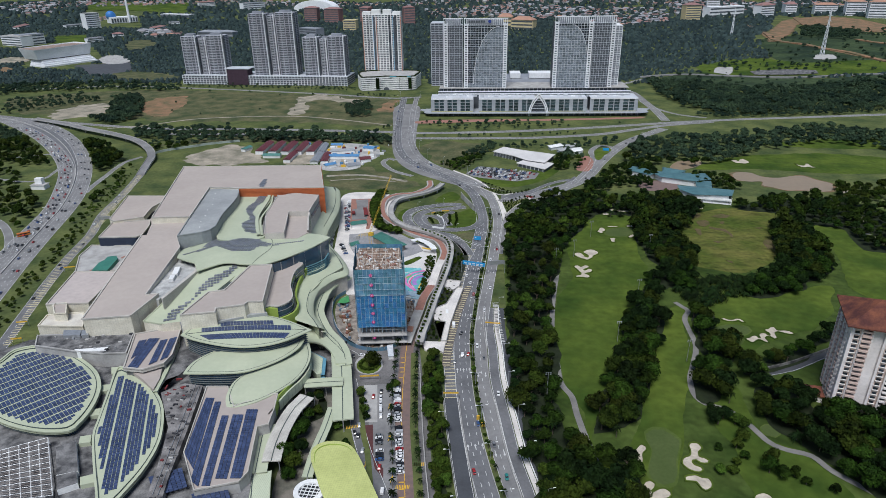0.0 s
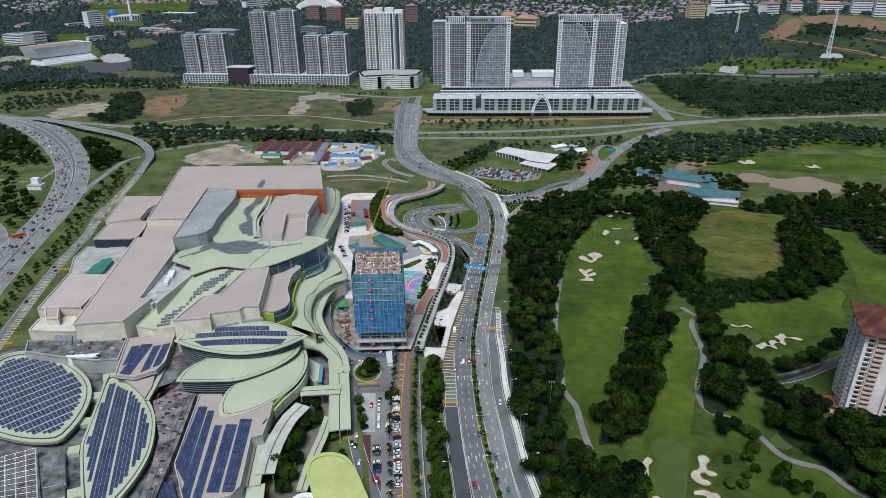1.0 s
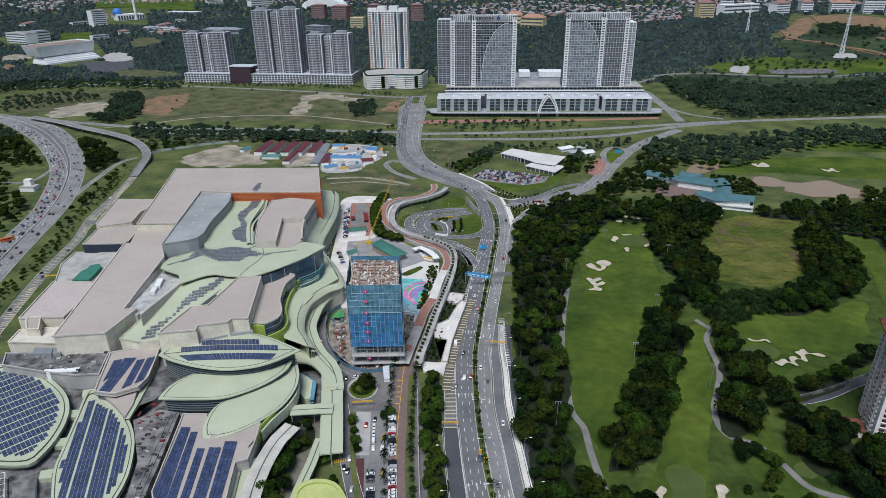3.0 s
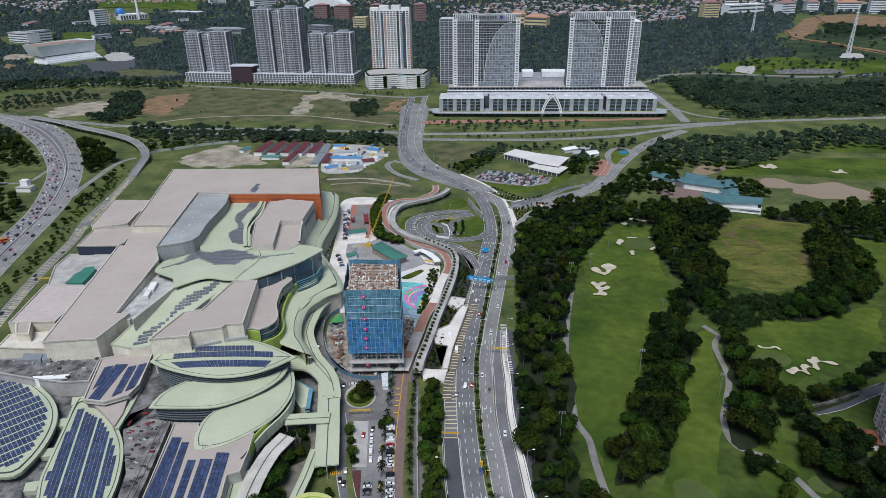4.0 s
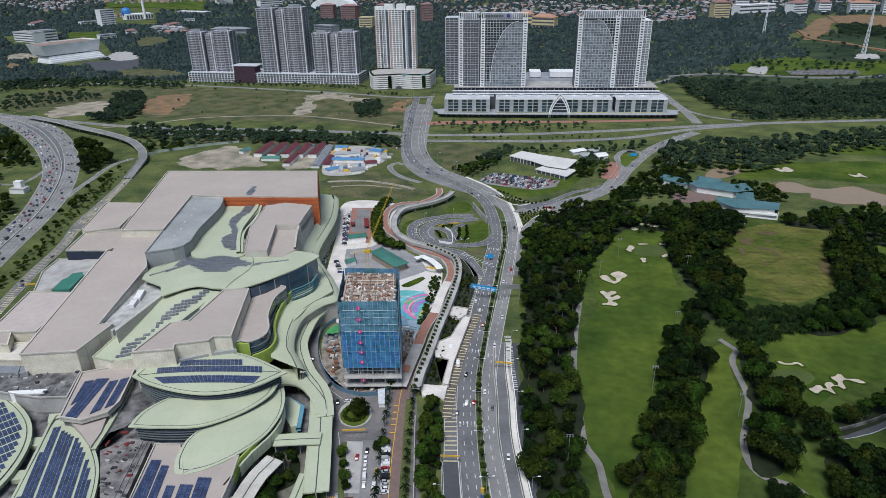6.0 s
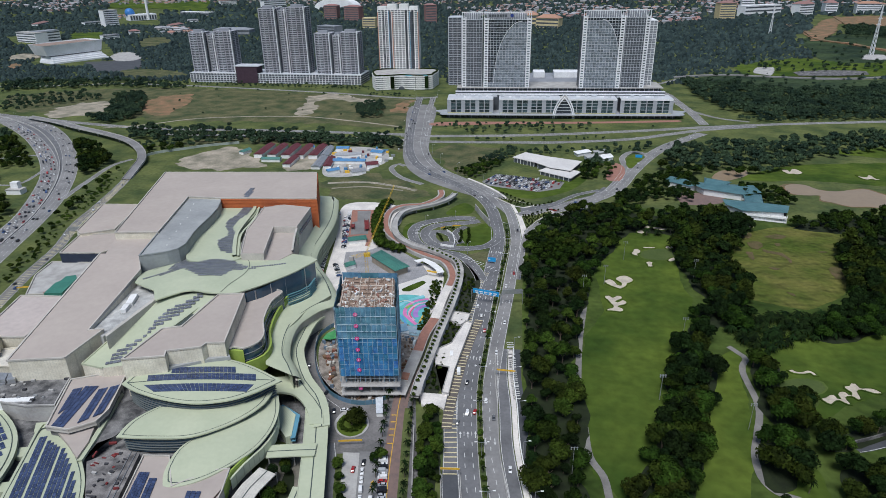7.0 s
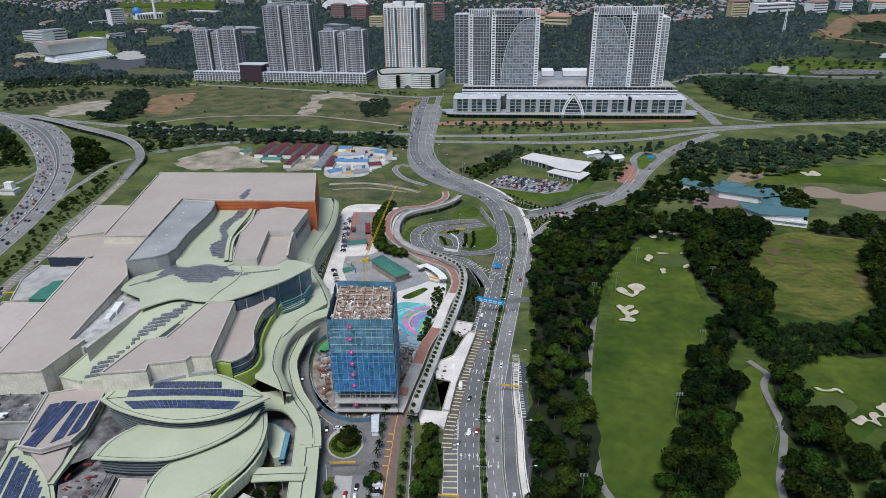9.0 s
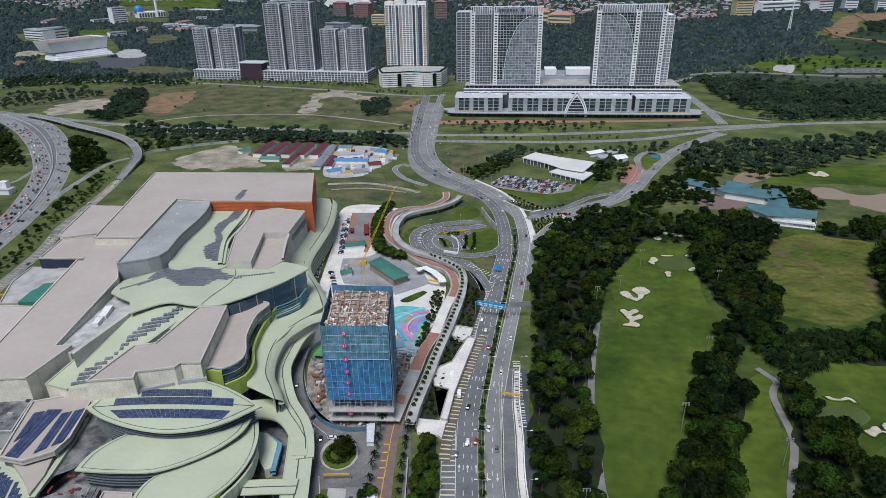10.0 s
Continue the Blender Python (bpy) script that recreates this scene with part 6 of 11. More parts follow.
TIMBER = mat("pale_timber", (0.66, 0.58, 0.5), (0.5, 0.42, 0.35), 0.4, 0.9, island=0.3)
SCAF = mat("scaffold_paint", (0.3, 0.42, 0.5), (0.2, 0.31, 0.4), 0.5, 0.6)
site = thing("tower_under_construction", "unfinished concrete tower wrapped in blue safety net", "building")
TA, TB, TC, TD = (Vector(p) for p in [(-111.8, 355.9), (-81.0, 361.6), (-90.2, 398.4), (-121.3, 394.4)])
quad = lambda u, v: TA.lerp(TB, u).lerp(TD.lerp(TC, u), v)
levels = [4.2, 8.5, 12.8] + [16.3 + 3.45 * k for k in range(12)]
for z in levels:
    part("floor_slab", prism([quad(*p) for p in ((0.03, 0.03), (0.97, 0.03), (0.97, 0.97), (0.03, 0.97))], z - 0.35, z), CONCRETE, site)
for i in range(5):
    for j in range(4):
        p = quad(0.06 + 0.22 * i, 0.06 + 0.293 * j)
        part("column", box(0.9, 0.9, 54, (p.x, p.y, 0)), CONCRETE, site)
# added dark block, painting the shade behind the net
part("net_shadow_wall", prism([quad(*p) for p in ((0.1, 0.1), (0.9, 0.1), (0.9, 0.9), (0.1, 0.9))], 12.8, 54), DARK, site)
faces = [(TA, TB, 12), (TB, TC, 8), (TC, TD, 3), (TD, TA, 8)]
for fi, (a, b, n) in enumerate(faces):
    out = Vector(((b - a).y, -(b - a).x)).normalized() * 0.5
    for k, (z0, z1) in enumerate(((15.6, 20.7), (20.7, 25.3), (25.3, 29.9), (29.9, 34.5), (34.5, 39.2), (39.2, 43.7), (43.7, 48.1), (48.1, 52.6), (52.6, 58.2))):
        for i in range(n):
            p, q = a.lerp(b, i / n) + out, a.lerp(b, (i + 1.0) / n) + out
            bm = bmesh.new()
            sag = random.uniform(-0.35, 0.5)
            m = (p + q) / 2 + out.normalized() * sag
            vs = [[bm.verts.new((r.x, r.y, z)) for r in (p, m, q)] for z in (z0, (z0 + z1) / 2, z1)]
            for r in range(2):
                for c in range(2):
                    bm.faces.new((vs[r][c], vs[r][c + 1], vs[r + 1][c + 1], vs[r + 1][c]))
            part("net_panel", bm, NET if k < 5 else NET_PALE, site)
    for i in range(n + 1):
        p = a.lerp(b, i / n) + out * 1.3
        part("scaffold_tube", tube((p.x, p.y, 12), (p.x, p.y, 58.4), 0.13, sides=4), SCAF, site)
    for z in (39.5, 43.7, 48.1, 52.6):
        p, q = a.lerp(b, 0.02) + out * 1.2, a.lerp(b, 0.98) + out * 1.2
        part("slab_edge", tube((p.x, p.y, z), (q.x, q.y, z), 0.3, sides=4), mat("netted_slab", (0.25, 0.34, 0.38), (0.17, 0.25, 0.3), 0.4, 0.9), site)
    for k in range(12):
        p, q = a + out * 1.35, b + out * 1.35
        z = 16.3 + 3.45 * k
        part("scaffold_rail", tube((p.x, p.y, z), (q.x, q.y, z), 0.06, sides=4), SCAF, site)
# roof level with formwork, bars and beams
part("formwork_deck", prism([quad(*p) for p in ((0.04, 0.04), (0.96, 0.04), (0.96, 0.96), (0.04, 0.96))], 55.0, 55.4), RUST, site)
for k in range(9):
    p, q = quad(0.05, 0.06 + 0.11 * k), quad(0.95, 0.06 + 0.11 * k)
    part("beam", tube((p.x, p.y, 56.0), (q.x, q.y, 56.0), 0.28, sides=4), TIMBER if k % 3 == 0 else RUST, site)
for k in range(7):
    p, q = quad(0.07 + 0.143 * k, 0.05), quad(0.07 + 0.143 * k, 0.95)
    part("beam", tube((p.x, p.y, 56.5), (q.x, q.y, 56.5), 0.25, sides=4), RUST if k % 2 else TIMBER, site)
rnd = random.Random(5)
for k in range(260):
    p = quad(rnd.uniform(0.04, 0.96), rnd.uniform(0.02, 0.3) if k % 3 == 0 else rnd.uniform(0.03, 0.96))
    part("timber_piece", box(rnd.uniform(0.3, 3.2), rnd.uniform(0.2, 0.9), rnd.uniform(0.2, 1.3), (p.x, p.y, 55.4 + rnd.uniform(0, 0.9)), turn=rnd.uniform(0, 180)), rnd.choice((TIMBER, TIMBER, RUST, CONCRETE, BRICK_PAVE, WHITE)), site)
PINK = mat("pink_sign", (0.62, 0.06, 0.24), None, 1.0, 0.6, bump=0)
SIGNW = mat("sign_white", (0.8, 0.8, 0.8), None, 1.0, 0.6, bump=0)
fdir = (TB - TA).normalized()
turn_f = math.degrees(math.atan2(fdir.y, fdir.x))
fo = Vector((fdir.y, -fdir.x))
for txt, z in (("13", 54.3), ("11", 47.4), ("9", 39.7), ("7", 32.8), ("5", 26.5), ("3", 20.0), ("1", 8.0)):
    c = TA.lerp(TB, 0.33) + fo * 1.1
    sg = part("floor_sign", tube((c.x, c.y, z), (c.x + fo.x * 0.12, c.y + fo.y * 0.12, z), 1.15, sides=16), PINK, site, "pink round floor-number sign")
    cu = bpy.data.curves.new("numeral", "FONT")
    cu.body, cu.size, cu.align_x, cu.align_y, cu.extrude = txt, 1.7, "CENTER", "CENTER", 0.02
    cu.materials.append(SIGNW)
    tx = new("numeral", cu)
    tx.parent = sg
    tx.matrix_world = pose(c.x + fo.x * 0.2, c.y + fo.y * 0.2, z, 90, 0, turn_f)
# podium frame and hoarding of the site
for z, k in ((4.0, 1.0), (9.5, 1.0)):
    part("podium_slab", prism(shrink([tuple(quad(*p)) for p in ((-0.02, -0.04), (1.02, -0.04), (1.02, 1), (-0.02, 1))], k), z - 0.5, z), CONCRETE, site)
HOARD = [(-143.4, 427.8), (-147.7, 416.2), (-144.8, 398.4), (-136.8, 379.4), (-125.0, 362.8), (-114.4, 354.7), (-102.1, 352.2), (-91.2, 356.2), (-84.8, 366.4)]
tarp = thing("site_tarpaulin", "bright green tarpaulin roof on posts at the building site", "tarpaulin")
TQ = [(-143.6, 407.9), (-143.3, 413.8), (-139.1, 420.2), (-135.1, 410.2), (-138.5, 407.7)]
part("sheet", prism(TQ, 2.9, 3.05), mat("green_tarpaulin", (0.07, 0.3, 0.1), (0.05, 0.22, 0.08), 0.3, 0.7), tarp)
for p in TQ:
    part("post", tube((*p, 0), (*p, 2.9), 0.08, sides=4), STEEL, tarp)
hoard = thing("site_hoarding", "curved blue sheet hoarding round the building site", "fence")
ln = spline(HOARD, 3.2)
for a, b in zip(ln, ln[1:]):
    d = (b - a)
    part("panel", box(d.length * 0.96, 0.12, 3.0, ((a.x + b.x) / 2, (a.y + b.y) / 2, 0), turn=math.degrees(math.atan2(d.y, d.x))), mat("hoarding_blue", (0.11, 0.2, 0.27), (0.08, 0.16, 0.22), 0.3, 0.6, obj=0.2), hoard)
rnd = random.Random(8)
SITE_POLY = [(-144.4, 409.3), (-139.6, 421.4), (-120.5, 366.5), (-105.7, 358.4), (-90.2, 365.5), (-87.6, 377.9), (-89.4, 403.8), (-89.5, 433.2), (-82.8, 426.6), (-81.7, 398.2), (-83.1, 372.6), (-88.5, 358.9), (-104.4, 354.1), (-121.6, 363.4)]
EASTP = [(-103.6, 435.1), (-89.6, 434.1), (-80.7, 411.2), (-82.6, 388.9), (-80.8, 369.6), (-85.8, 371.3), (-93.9, 405.4)]
kinds = ((0.2, 0.12, 0.07), (0.36, 0.34, 0.31), (0.22, 0.1, 0.07), (0.12, 0.17, 0.22), (0.5, 0.48, 0.43), (0.12, 0.1, 0.085))
n = 0
while n < 210:
    p = g_ = (rnd.uniform(-150, -40), rnd.uniform(330, 470))
    if inside(*p, SITE_POLY) or inside(*p, EASTP):
        n += 1
        s = rnd.uniform(0.6, 3.0)
        pile = tagged(part("rubble_block", box(s, s * rnd.uniform(0.4, 1), rnd.uniform(0.5, 2.2), (0, 0, 0)), mat("site_stuff_%d" % (n % 6), kinds[n % 6], None, 0.5, 0.9)), "stack of building materials on muddy ground", "building materials", "site materials")
        pile.matrix_world = pose(p[0], p[1], 0.1, 0, 0, rnd.uniform(0, 180))
for q, c, h in (([(-99.6, 429.5), (-91.7, 429.1), (-90.8, 423.2), (-97.1, 423.2)], (0.5, 0.55, 0.56), 3), ([(-91.4, 427.9), (-84.5, 428.0), (-84.3, 422.0), (-90.5, 422.0)], (0.3, 0.45, 0.5), 3), ([(-93.1, 356.0), (-89.5, 357.5), (-86.1, 345.0), (-89.3, 344.4)], (0.6, 0.63, 0.66), 3), ([(-86.4, 416.9), (-83.2, 417.5), (-82.2, 410.9), (-85.6, 411.3)], (0.5, 0.08, 0.06), 3)):
    hut = thing("site_hut", "small metal site hut", "hut", "site huts")
    part("wall", prism(q, 0, h - 0.3, top=False), WHITE, hut)
    part("roof", prism(shrink(q, 1.06), h - 0.3, h), mat("hut_%.2f" % c[0], c, None, 0.4, 0.6), hut)
patch("site_ground_east", [(-107.1, 438.3), (-89.3, 437.1), (-81.6, 421.2), (-80.4, 398.4), (-80.3, 377.9), (-79.4, 364.6), (-85.9, 362.8), (-92.6, 389.9)], 0.24, MATS["site_soil"], "muddy building site beside the tower", ragged=1.5)
for i, (q, c) in enumerate((([(-101.1, 431.6), (-95.6, 434.2), (-92.1, 426.0), (-97.3, 422.8)], (0.2, 0.33, 0.42)), ([(-94.4, 431.4), (-87.9, 431.9), (-86.2, 423.5), (-91.2, 424.0)], (0.32, 0.42, 0.48)), ([(-84.3, 381.1), (-79.9, 380.8), (-79.5, 374.1), (-83.5, 374.5)], (0.42, 0.2, 0.13)))):
    hut = thing("site_hut", "metal site hut beside the unfinished tower", "hut", "site huts")
    part("wall", prism(shrink(q, 0.94), 0, 3.5, top=False), WHITE, hut)
    part("roof", prism(q, 3.5, 3.8), mat("hut_sheet_%d" % i, c, None, 0.4, 0.6), hut)
SITEW = thing("site_fence", "row of red and white barriers along the site edge", "fence")
for k, p in enumerate(spline([(-82.1, 424.6), (-81.4, 407.8), (-80.1, 389.4), (-78.8, 372.7), (-78.3, 364.3)], 2.4)):
    part("barrier_panel", box(2.0, 0.15, 1.1, (p.x, p.y, 0.1), turn=105), mat("barrier_red", (0.45, 0.12, 0.06), None, 0.5, 0.7) if k % 3 == 0 else WHITE, SITEW)
# tower crane
YEL = mat("crane_yellow", (0.62, 0.4, 0.04), (0.5, 0.32, 0.04), 0.4, 0.6)
crane = thing("tower_crane", "yellow lattice tower crane behind the unfinished tower", "crane", at=(0, 0, 0))


def lattice(parent, name, a, b, w, n):
    a, b = Vector(a), Vector(b)
    q = (b - a).to_track_quat("Z", "Y")
    off = [q @ Vector((sx * w / 2, sy * w / 2, 0)) for sx, sy in ((-1, -1), (1, -1), (1, 1), (-1, 1))]
    for o in off:
        part(name, tube(a + o, b + o, 0.07, sides=4), YEL, parent)
    for k in range(n):
        p, r = a.lerp(b, k / n), a.lerp(b, (k + 1) / n)
        for i in range(4):
            part("brace", tube(p + off[i], r + off[(i + 1) % 4], 0.045, sides=3), YEL, parent)


MX, MY = -139.0, 489.0
lattice(crane, "mast_leg", (MX, MY, 0), (MX, MY, 24), 1.9, 9)
lattice(crane, "jib_rail", (MX, MY, 26), (-139.5, 575, 50), 0.9, 16)
lattice(crane, "counter_jib_rail", (MX, MY, 26), (MX - 8, MY - 9, 26.5), 1.6, 4)
part("counterweight", box(3, 2, 3, (MX - 8, MY - 9, 24)), CONCRETE, crane)
part("cab", box(2.2, 2.2, 2.6, (MX + 2, MY, 24)), YEL, crane)
part("slewing_ring", tube((MX, MY, 24), (MX, MY, 26), 1.6, sides=12), YEL, crane)

# ---- plaza buildings ----
def roofed(name, poly, h, roofmat, wallmat, label, cat="building", over=1.04, hip=1.5, group=""):
    """A small building with a hipped roof."""
    ob = thing(name, label, cat, group)
    part("wall", prism(shrink(poly, 0.93), 0, h, top=False), wallmat, ob)
    e = shrink(poly, over)
    bm = bmesh.new()
    n = len(e)
    lo = [bm.verts.new((p[0], p[1], h - 0.3)) for p in e]
    md = [bm.verts.new((p[0], p[1], h)) for p in e]
    ins = [0.5 * (Vector(e[i]) + Vector(e[(i + 1) % n])) for i in range(n)]
    cx, cy = sum(p[0] for p in e) / n, sum(p[1] for p in e) / n
    long = max(range(n), key=lambda i: (Vector(e[(i + 1) % n]) - Vector(e[i])).length)
    d = (Vector(e[(long + 1) % n]) - Vector(e[long]))
    r = 0.32
    r0, r1 = bm.verts.new((cx - d.x * r, cy - d.y * r, h + hip)), bm.verts.new((cx + d.x * r, cy + d.y * r, h + hip))
    for i in range(n):
        j = (i + 1) % n
        bm.faces.new((lo[i], lo[j], md[j], md[i]))
        a = r0 if (Vector(e[i]) - Vector(r0.co[:2])).length < (Vector(e[i]) - Vector(r1.co[:2])).length else r1
        b = r0 if (Vector(e[j]) - Vector(r0.co[:2])).length < (Vector(e[j]) - Vector(r1.co[:2])).length else r1
        if a is b:
            bm.faces.new((md[i], md[j], a))
        else:
            bm.faces.new((md[i], md[j], b, a))
    bmesh.ops.recalc_face_normals(bm, faces=bm.faces)
    part("roof", bm, roofmat, ob)
    return ob


TEAL = mat("green_metal_roof", (0.06, 0.19, 0.15), (0.045, 0.15, 0.12), 0.1, 0.5, grid=(1.0, 40.0, 0.08, 0.7))
roofed("exhibition_hall", [(-148.6, 527.6), (-142.4, 538.9), (-113.4, 514.0), (-122.0, 504.2)], 6, TEAL, mat("stone_wall", (0.33, 0.28, 0.22), None, 0.3, 0.9), "hall with green hipped metal roof")
roofed("kiosk", [(-166.8, 515.7), (-160.5, 522.7), (-157.1, 515.6), (-163.3, 508.8)], 3.5, TEAL, WHITE, "small kiosk with green roof")
roofed("gate_pavilion", [(-180.8, 566.1), (-167.2, 573.2), (-163.3, 564.6), (-177.6, 557.5)], 3.5, TEAL, WHITE, "low pavilion with green metal roof")
cv = thing("plaza_canopy", "white curved canopy with yellow sign band", "canopy")
CV = [(*p, 4.5) for p in [(-110.4, 525.1), (-105.5, 529.9), (-97.2, 523.7), (-90.4, 515.8), (-87.3, 509.2)]]
part("canopy_roof", ribbon(CV, 5.5, 0.3, 0.4), WHITE, cv)
part("sign_band", ribbon([(*p, 4.2) for p in [(-98.6, 511.6), (-93.3, 510.0), (-88.3, 510.0)]], 1.2, 0.6, 0.8), PAINT_YELLOW, cv)
for p in spline(CV, 6):
    part("column", tube((p.x, p.y, 0), (p.x, p.y, 4.5), 0.2), STEEL, cv)
for q in ([(-179.6, 608.6), (-175.7, 609.3), (-169.3, 589.8), (-172.7, 587.9)], [(-188.8, 597.6), (-185.4, 598.2), (-183.4, 591.0), (-186.7, 590.4)]):
    cs = thing("red_scaffold_stand", "dark red steel stand in the forecourt", "steel stand", "steel stands")
    part("deck", prism(q, 2.2, 2.5), MATS["red_steel"], cs)
    for p in q:
        part("post", tube((*p, 0), (*p, 4), 0.15, sides=4), MATS["red_steel"], cs)

# ---- high-rise buildings ----
PANE = mat("window_pane", (0.045, 0.057, 0.07), (0.025, 0.032, 0.04), 0.3, 0.12, bump=0, obj=0.5, spec=0.7)
PANE_PALE = mat("pale_window_pane", (0.2, 0.235, 0.26), (0.13, 0.155, 0.18), 0.3, 0.25, bump=0, obj=0.35, spec=0.6)
TOWER_WHITE = mat("tower_white", (0.76, 0.77, 0.78), (0.66, 0.67, 0.68), 0.05, 0.8)
TOWER_GREY = mat("tower_grey", (0.27, 0.285, 0.31), (0.21, 0.225, 0.25), 0.05, 0.8)
TOWER_MID = mat("tower_mid_grey", (0.5, 0.52, 0.55), (0.43, 0.45, 0.48), 0.05, 0.7)
TOWER_DARK = mat("tower_dark", (0.09, 0.1, 0.115), (0.06, 0.07, 0.08), 0.1, 0.5)
RES_GREY = mat("lilac_grey_render", (0.44, 0.44, 0.475), (0.36, 0.365, 0.4), 0.05, 0.8)
TERRA = mat("salmon_paint", (0.5, 0.26, 0.18), (0.42, 0.22, 0.16), 0.05, 0.8)
BOXM = {}


def shared(key, make, material):
    """One mesh for all alike pieces."""
    if key not in BOXM:
        BOXM[key] = mesh_from(key, make(), material)
    return BOXM[key]


def tower(ob, w, d, z0, z1, floors, bays, skin, frame_mat, x0=0.0, y0=0.0, pier=0.7, slab=0.7, panes=True, out=0.45, sides=3, key="", pale=None):
    """One rectangular shaft of a tower: dark core, slab bands, piers and single panes on the front."""
    fh, bw = (z1 - z0) / floors, w / bays
    part("core", box(w - 0.2, d - 0.2, z1 - z0, (x0 + w / 2, y0 + d / 2, z0)), skin, ob)
    sl = shared("slab" + key, lambda: box(w + 2 * out, d + 2 * out, slab), frame_mat)
    for k in range(floors + 1):
        part("slab", sl, None, ob).location = (x0 + w / 2, y0 + d / 2, z0 + k * fh - slab / 2)
    pr = shared("pier" + key, lambda: box(pier, out + 0.3, z1 - z0), frame_mat)
    for k in range(bays + 1):
        part("pier", pr, None, ob).location = (x0 + k * bw, y0 - out / 2 - 0.05, z0)
    sp = shared("side_pier" + key, lambda: box(out + 0.3, pier, z1 - z0), frame_mat)
    ns = max(2, int(d / bw))
    for k in range(ns + 1):
        for sx in ((-1, 1) if sides == 3 else (sides,)):
            part("pier", sp, None, ob).location = (x0 + (0 if sx < 0 else w) + sx * (out / 2 + 0.05), y0 + k * d / ns, z0)
    if panes:
        pn = shared("pane" + key, lambda: box(bw - pier - 0.3, 0.12, fh - slab - 0.3), PANE)
        pp = shared("pale_pane" + key, lambda: box(bw - pier - 0.3, 0.14, fh - slab - 0.3), PANE_PALE)
        for f in range(floors):
            for k in range(bays):
                part("pane", pp if pale and pale((k + 0.5) * bw, z0 + (f + 0.5) * fh) else pn, None, ob).location = (x0 + (k + 0.5) * bw, y0 - 0.1, z0 + f * fh + slab / 2 + 0.15)


def placed(name, label, cat, a, b, group=""):
    """A thing whose x axis runs along a-b on plan, with its base at a; returns it and the length."""
    a, b = Vector(a), Vector(b)
    return thing(name, label, cat, group, (a.x, a.y, 0), math.degrees(math.atan2(b.y - a.y, b.x - a.x))), (b - a).length


def in_arc(u, v):
    """True on the pale side of the arc that crosses a tower front."""
    return u < 0 or v > 1 or u < math.sqrt(max(0.0, 1 - (1 - v) ** 2)) if v > 0 else False


# two slab towers on the retail podium
A, B = (-134.4, 1095.5), (-64.8, 1101.4)
ob, w = placed("condominium_tower", "white and grey slab tower with gridded windows and thin facade arc", "tower", A, B, "podium towers")
tower(ob, w, 26, 40, 140, 27, 15, TOWER_DARK, TOWER_MID, pier=0.4, slab=0.55, out=0.25, key="m1", pale=lambda x, z: in_arc((w * 0.82 - x) / 42, (138 - z) / 92))
for x in (0.0, 5.2, w - 5.2, w):
    part("corner_pier", box(1.5, 1.5, 104, (x, -0.5, 40)), TOWER_WHITE, ob)
for x in (2.6, w - 2.6):
    for f in range(28):
        part("white_spandrel", shared("spandrel", lambda: box(6.4, 1.2, 1.9), TOWER_WHITE), None, ob).location = (x, -0.4, 39.4 + f * 100 / 27)
tower(ob, 30, 24, 40, 140, 27, 7, TOWER_DARK, TOWER_MID, x0=-34, y0=3, pier=0.4, slab=0.5, out=0.25, panes=False, key="m2")
for x in (-34.0, -28.8):
    part("corner_pier", box(1.5, 1.5, 104, (x, 2.4, 40)), TOWER_WHITE, ob)
for f in range(28):
    part("white_spandrel", shared("spandrel", lambda: box(6.4, 1.2, 1.9), TOWER_WHITE), None, ob).location = (-31.4, 2.5, 39.4 + f * 100 / 27)
tower(ob, 20, 36, 40, 142, 28, 3, TOWER_DARK, TOWER_MID, x0=-57, y0=18, panes=False, key="m3")
for x0, x1, y, h in ((0, w, 0, 10), (-34, -4, 3, 10)):
    n = int((x1 - x0) / 3.2)
    for k in range(n + 1):
        part("crown_fin", box(0.7, 1.0, h, (x0 + (x1 - x0) * k / n, y - 0.6, 140)), TOWER_WHITE, ob)
    part("crown_beam", box(x1 - x0 + 2, 1.6, 1.2, ((x0 + x1) / 2, y - 0.5, 140 + h)), TOWER_WHITE, ob)
    part("plant_room", box((x1 - x0) * 0.8, 14, 8, ((x0 + x1) / 2, y + 12, 140)), TOWER_GREY, ob)
part("sign_panel", box(40, 0.6, 6, (24, -1.4, 143)), mat("sign_grey", (0.3, 0.31, 0.33), None, 0.2, 0.6), ob)
for k in range(7):
    part("sign_bar", box(3.0, 0.3, 3.4, (8 + 4 * k, -1.9, 144.2)), TOWER_DARK, ob)
part("round_mark", tube((41, -1.7, 146), (41, -2.0, 146), 2.6, sides=16), mat("deep_blue", (0.03, 0.06, 0.25), None, 1, 0.5), ob)
arc = [(w * 0.82 - 42 * math.sin(t), 138 - 92 * (1 - math.cos(t))) for t in [k * math.pi / 2 / 14 for k in range(15)]]
for (xa, za), (xb, zb) in zip(arc, arc[1:]):
    part("facade_arc", tube((xa, -0.9, za), (xb, -0.9, zb), 0.35, sides=4), TOWER_WHITE, ob)
A, B = (12.6, 1107.9), (72.5, 1113.0)
ob, w = placed("condominium_tower", "white and grey slab tower with gridded windows and curved facade line", "tower", A, B, "podium towers")
tower(ob, w, 26, 40, 142, 27, 13, TOWER_DARK, TOWER_MID, pier=0.4, slab=0.55, out=0.25, key="r1", pale=lambda x, z: in_arc((x - w * 0.45) / (w * 0.5), (140 - z) / 80))
for x in (0.0, 5.2, w - 5.2, w):
    part("corner_pier", box(1.5, 1.5, 106, (x, -0.5, 40)), TOWER_WHITE, ob)
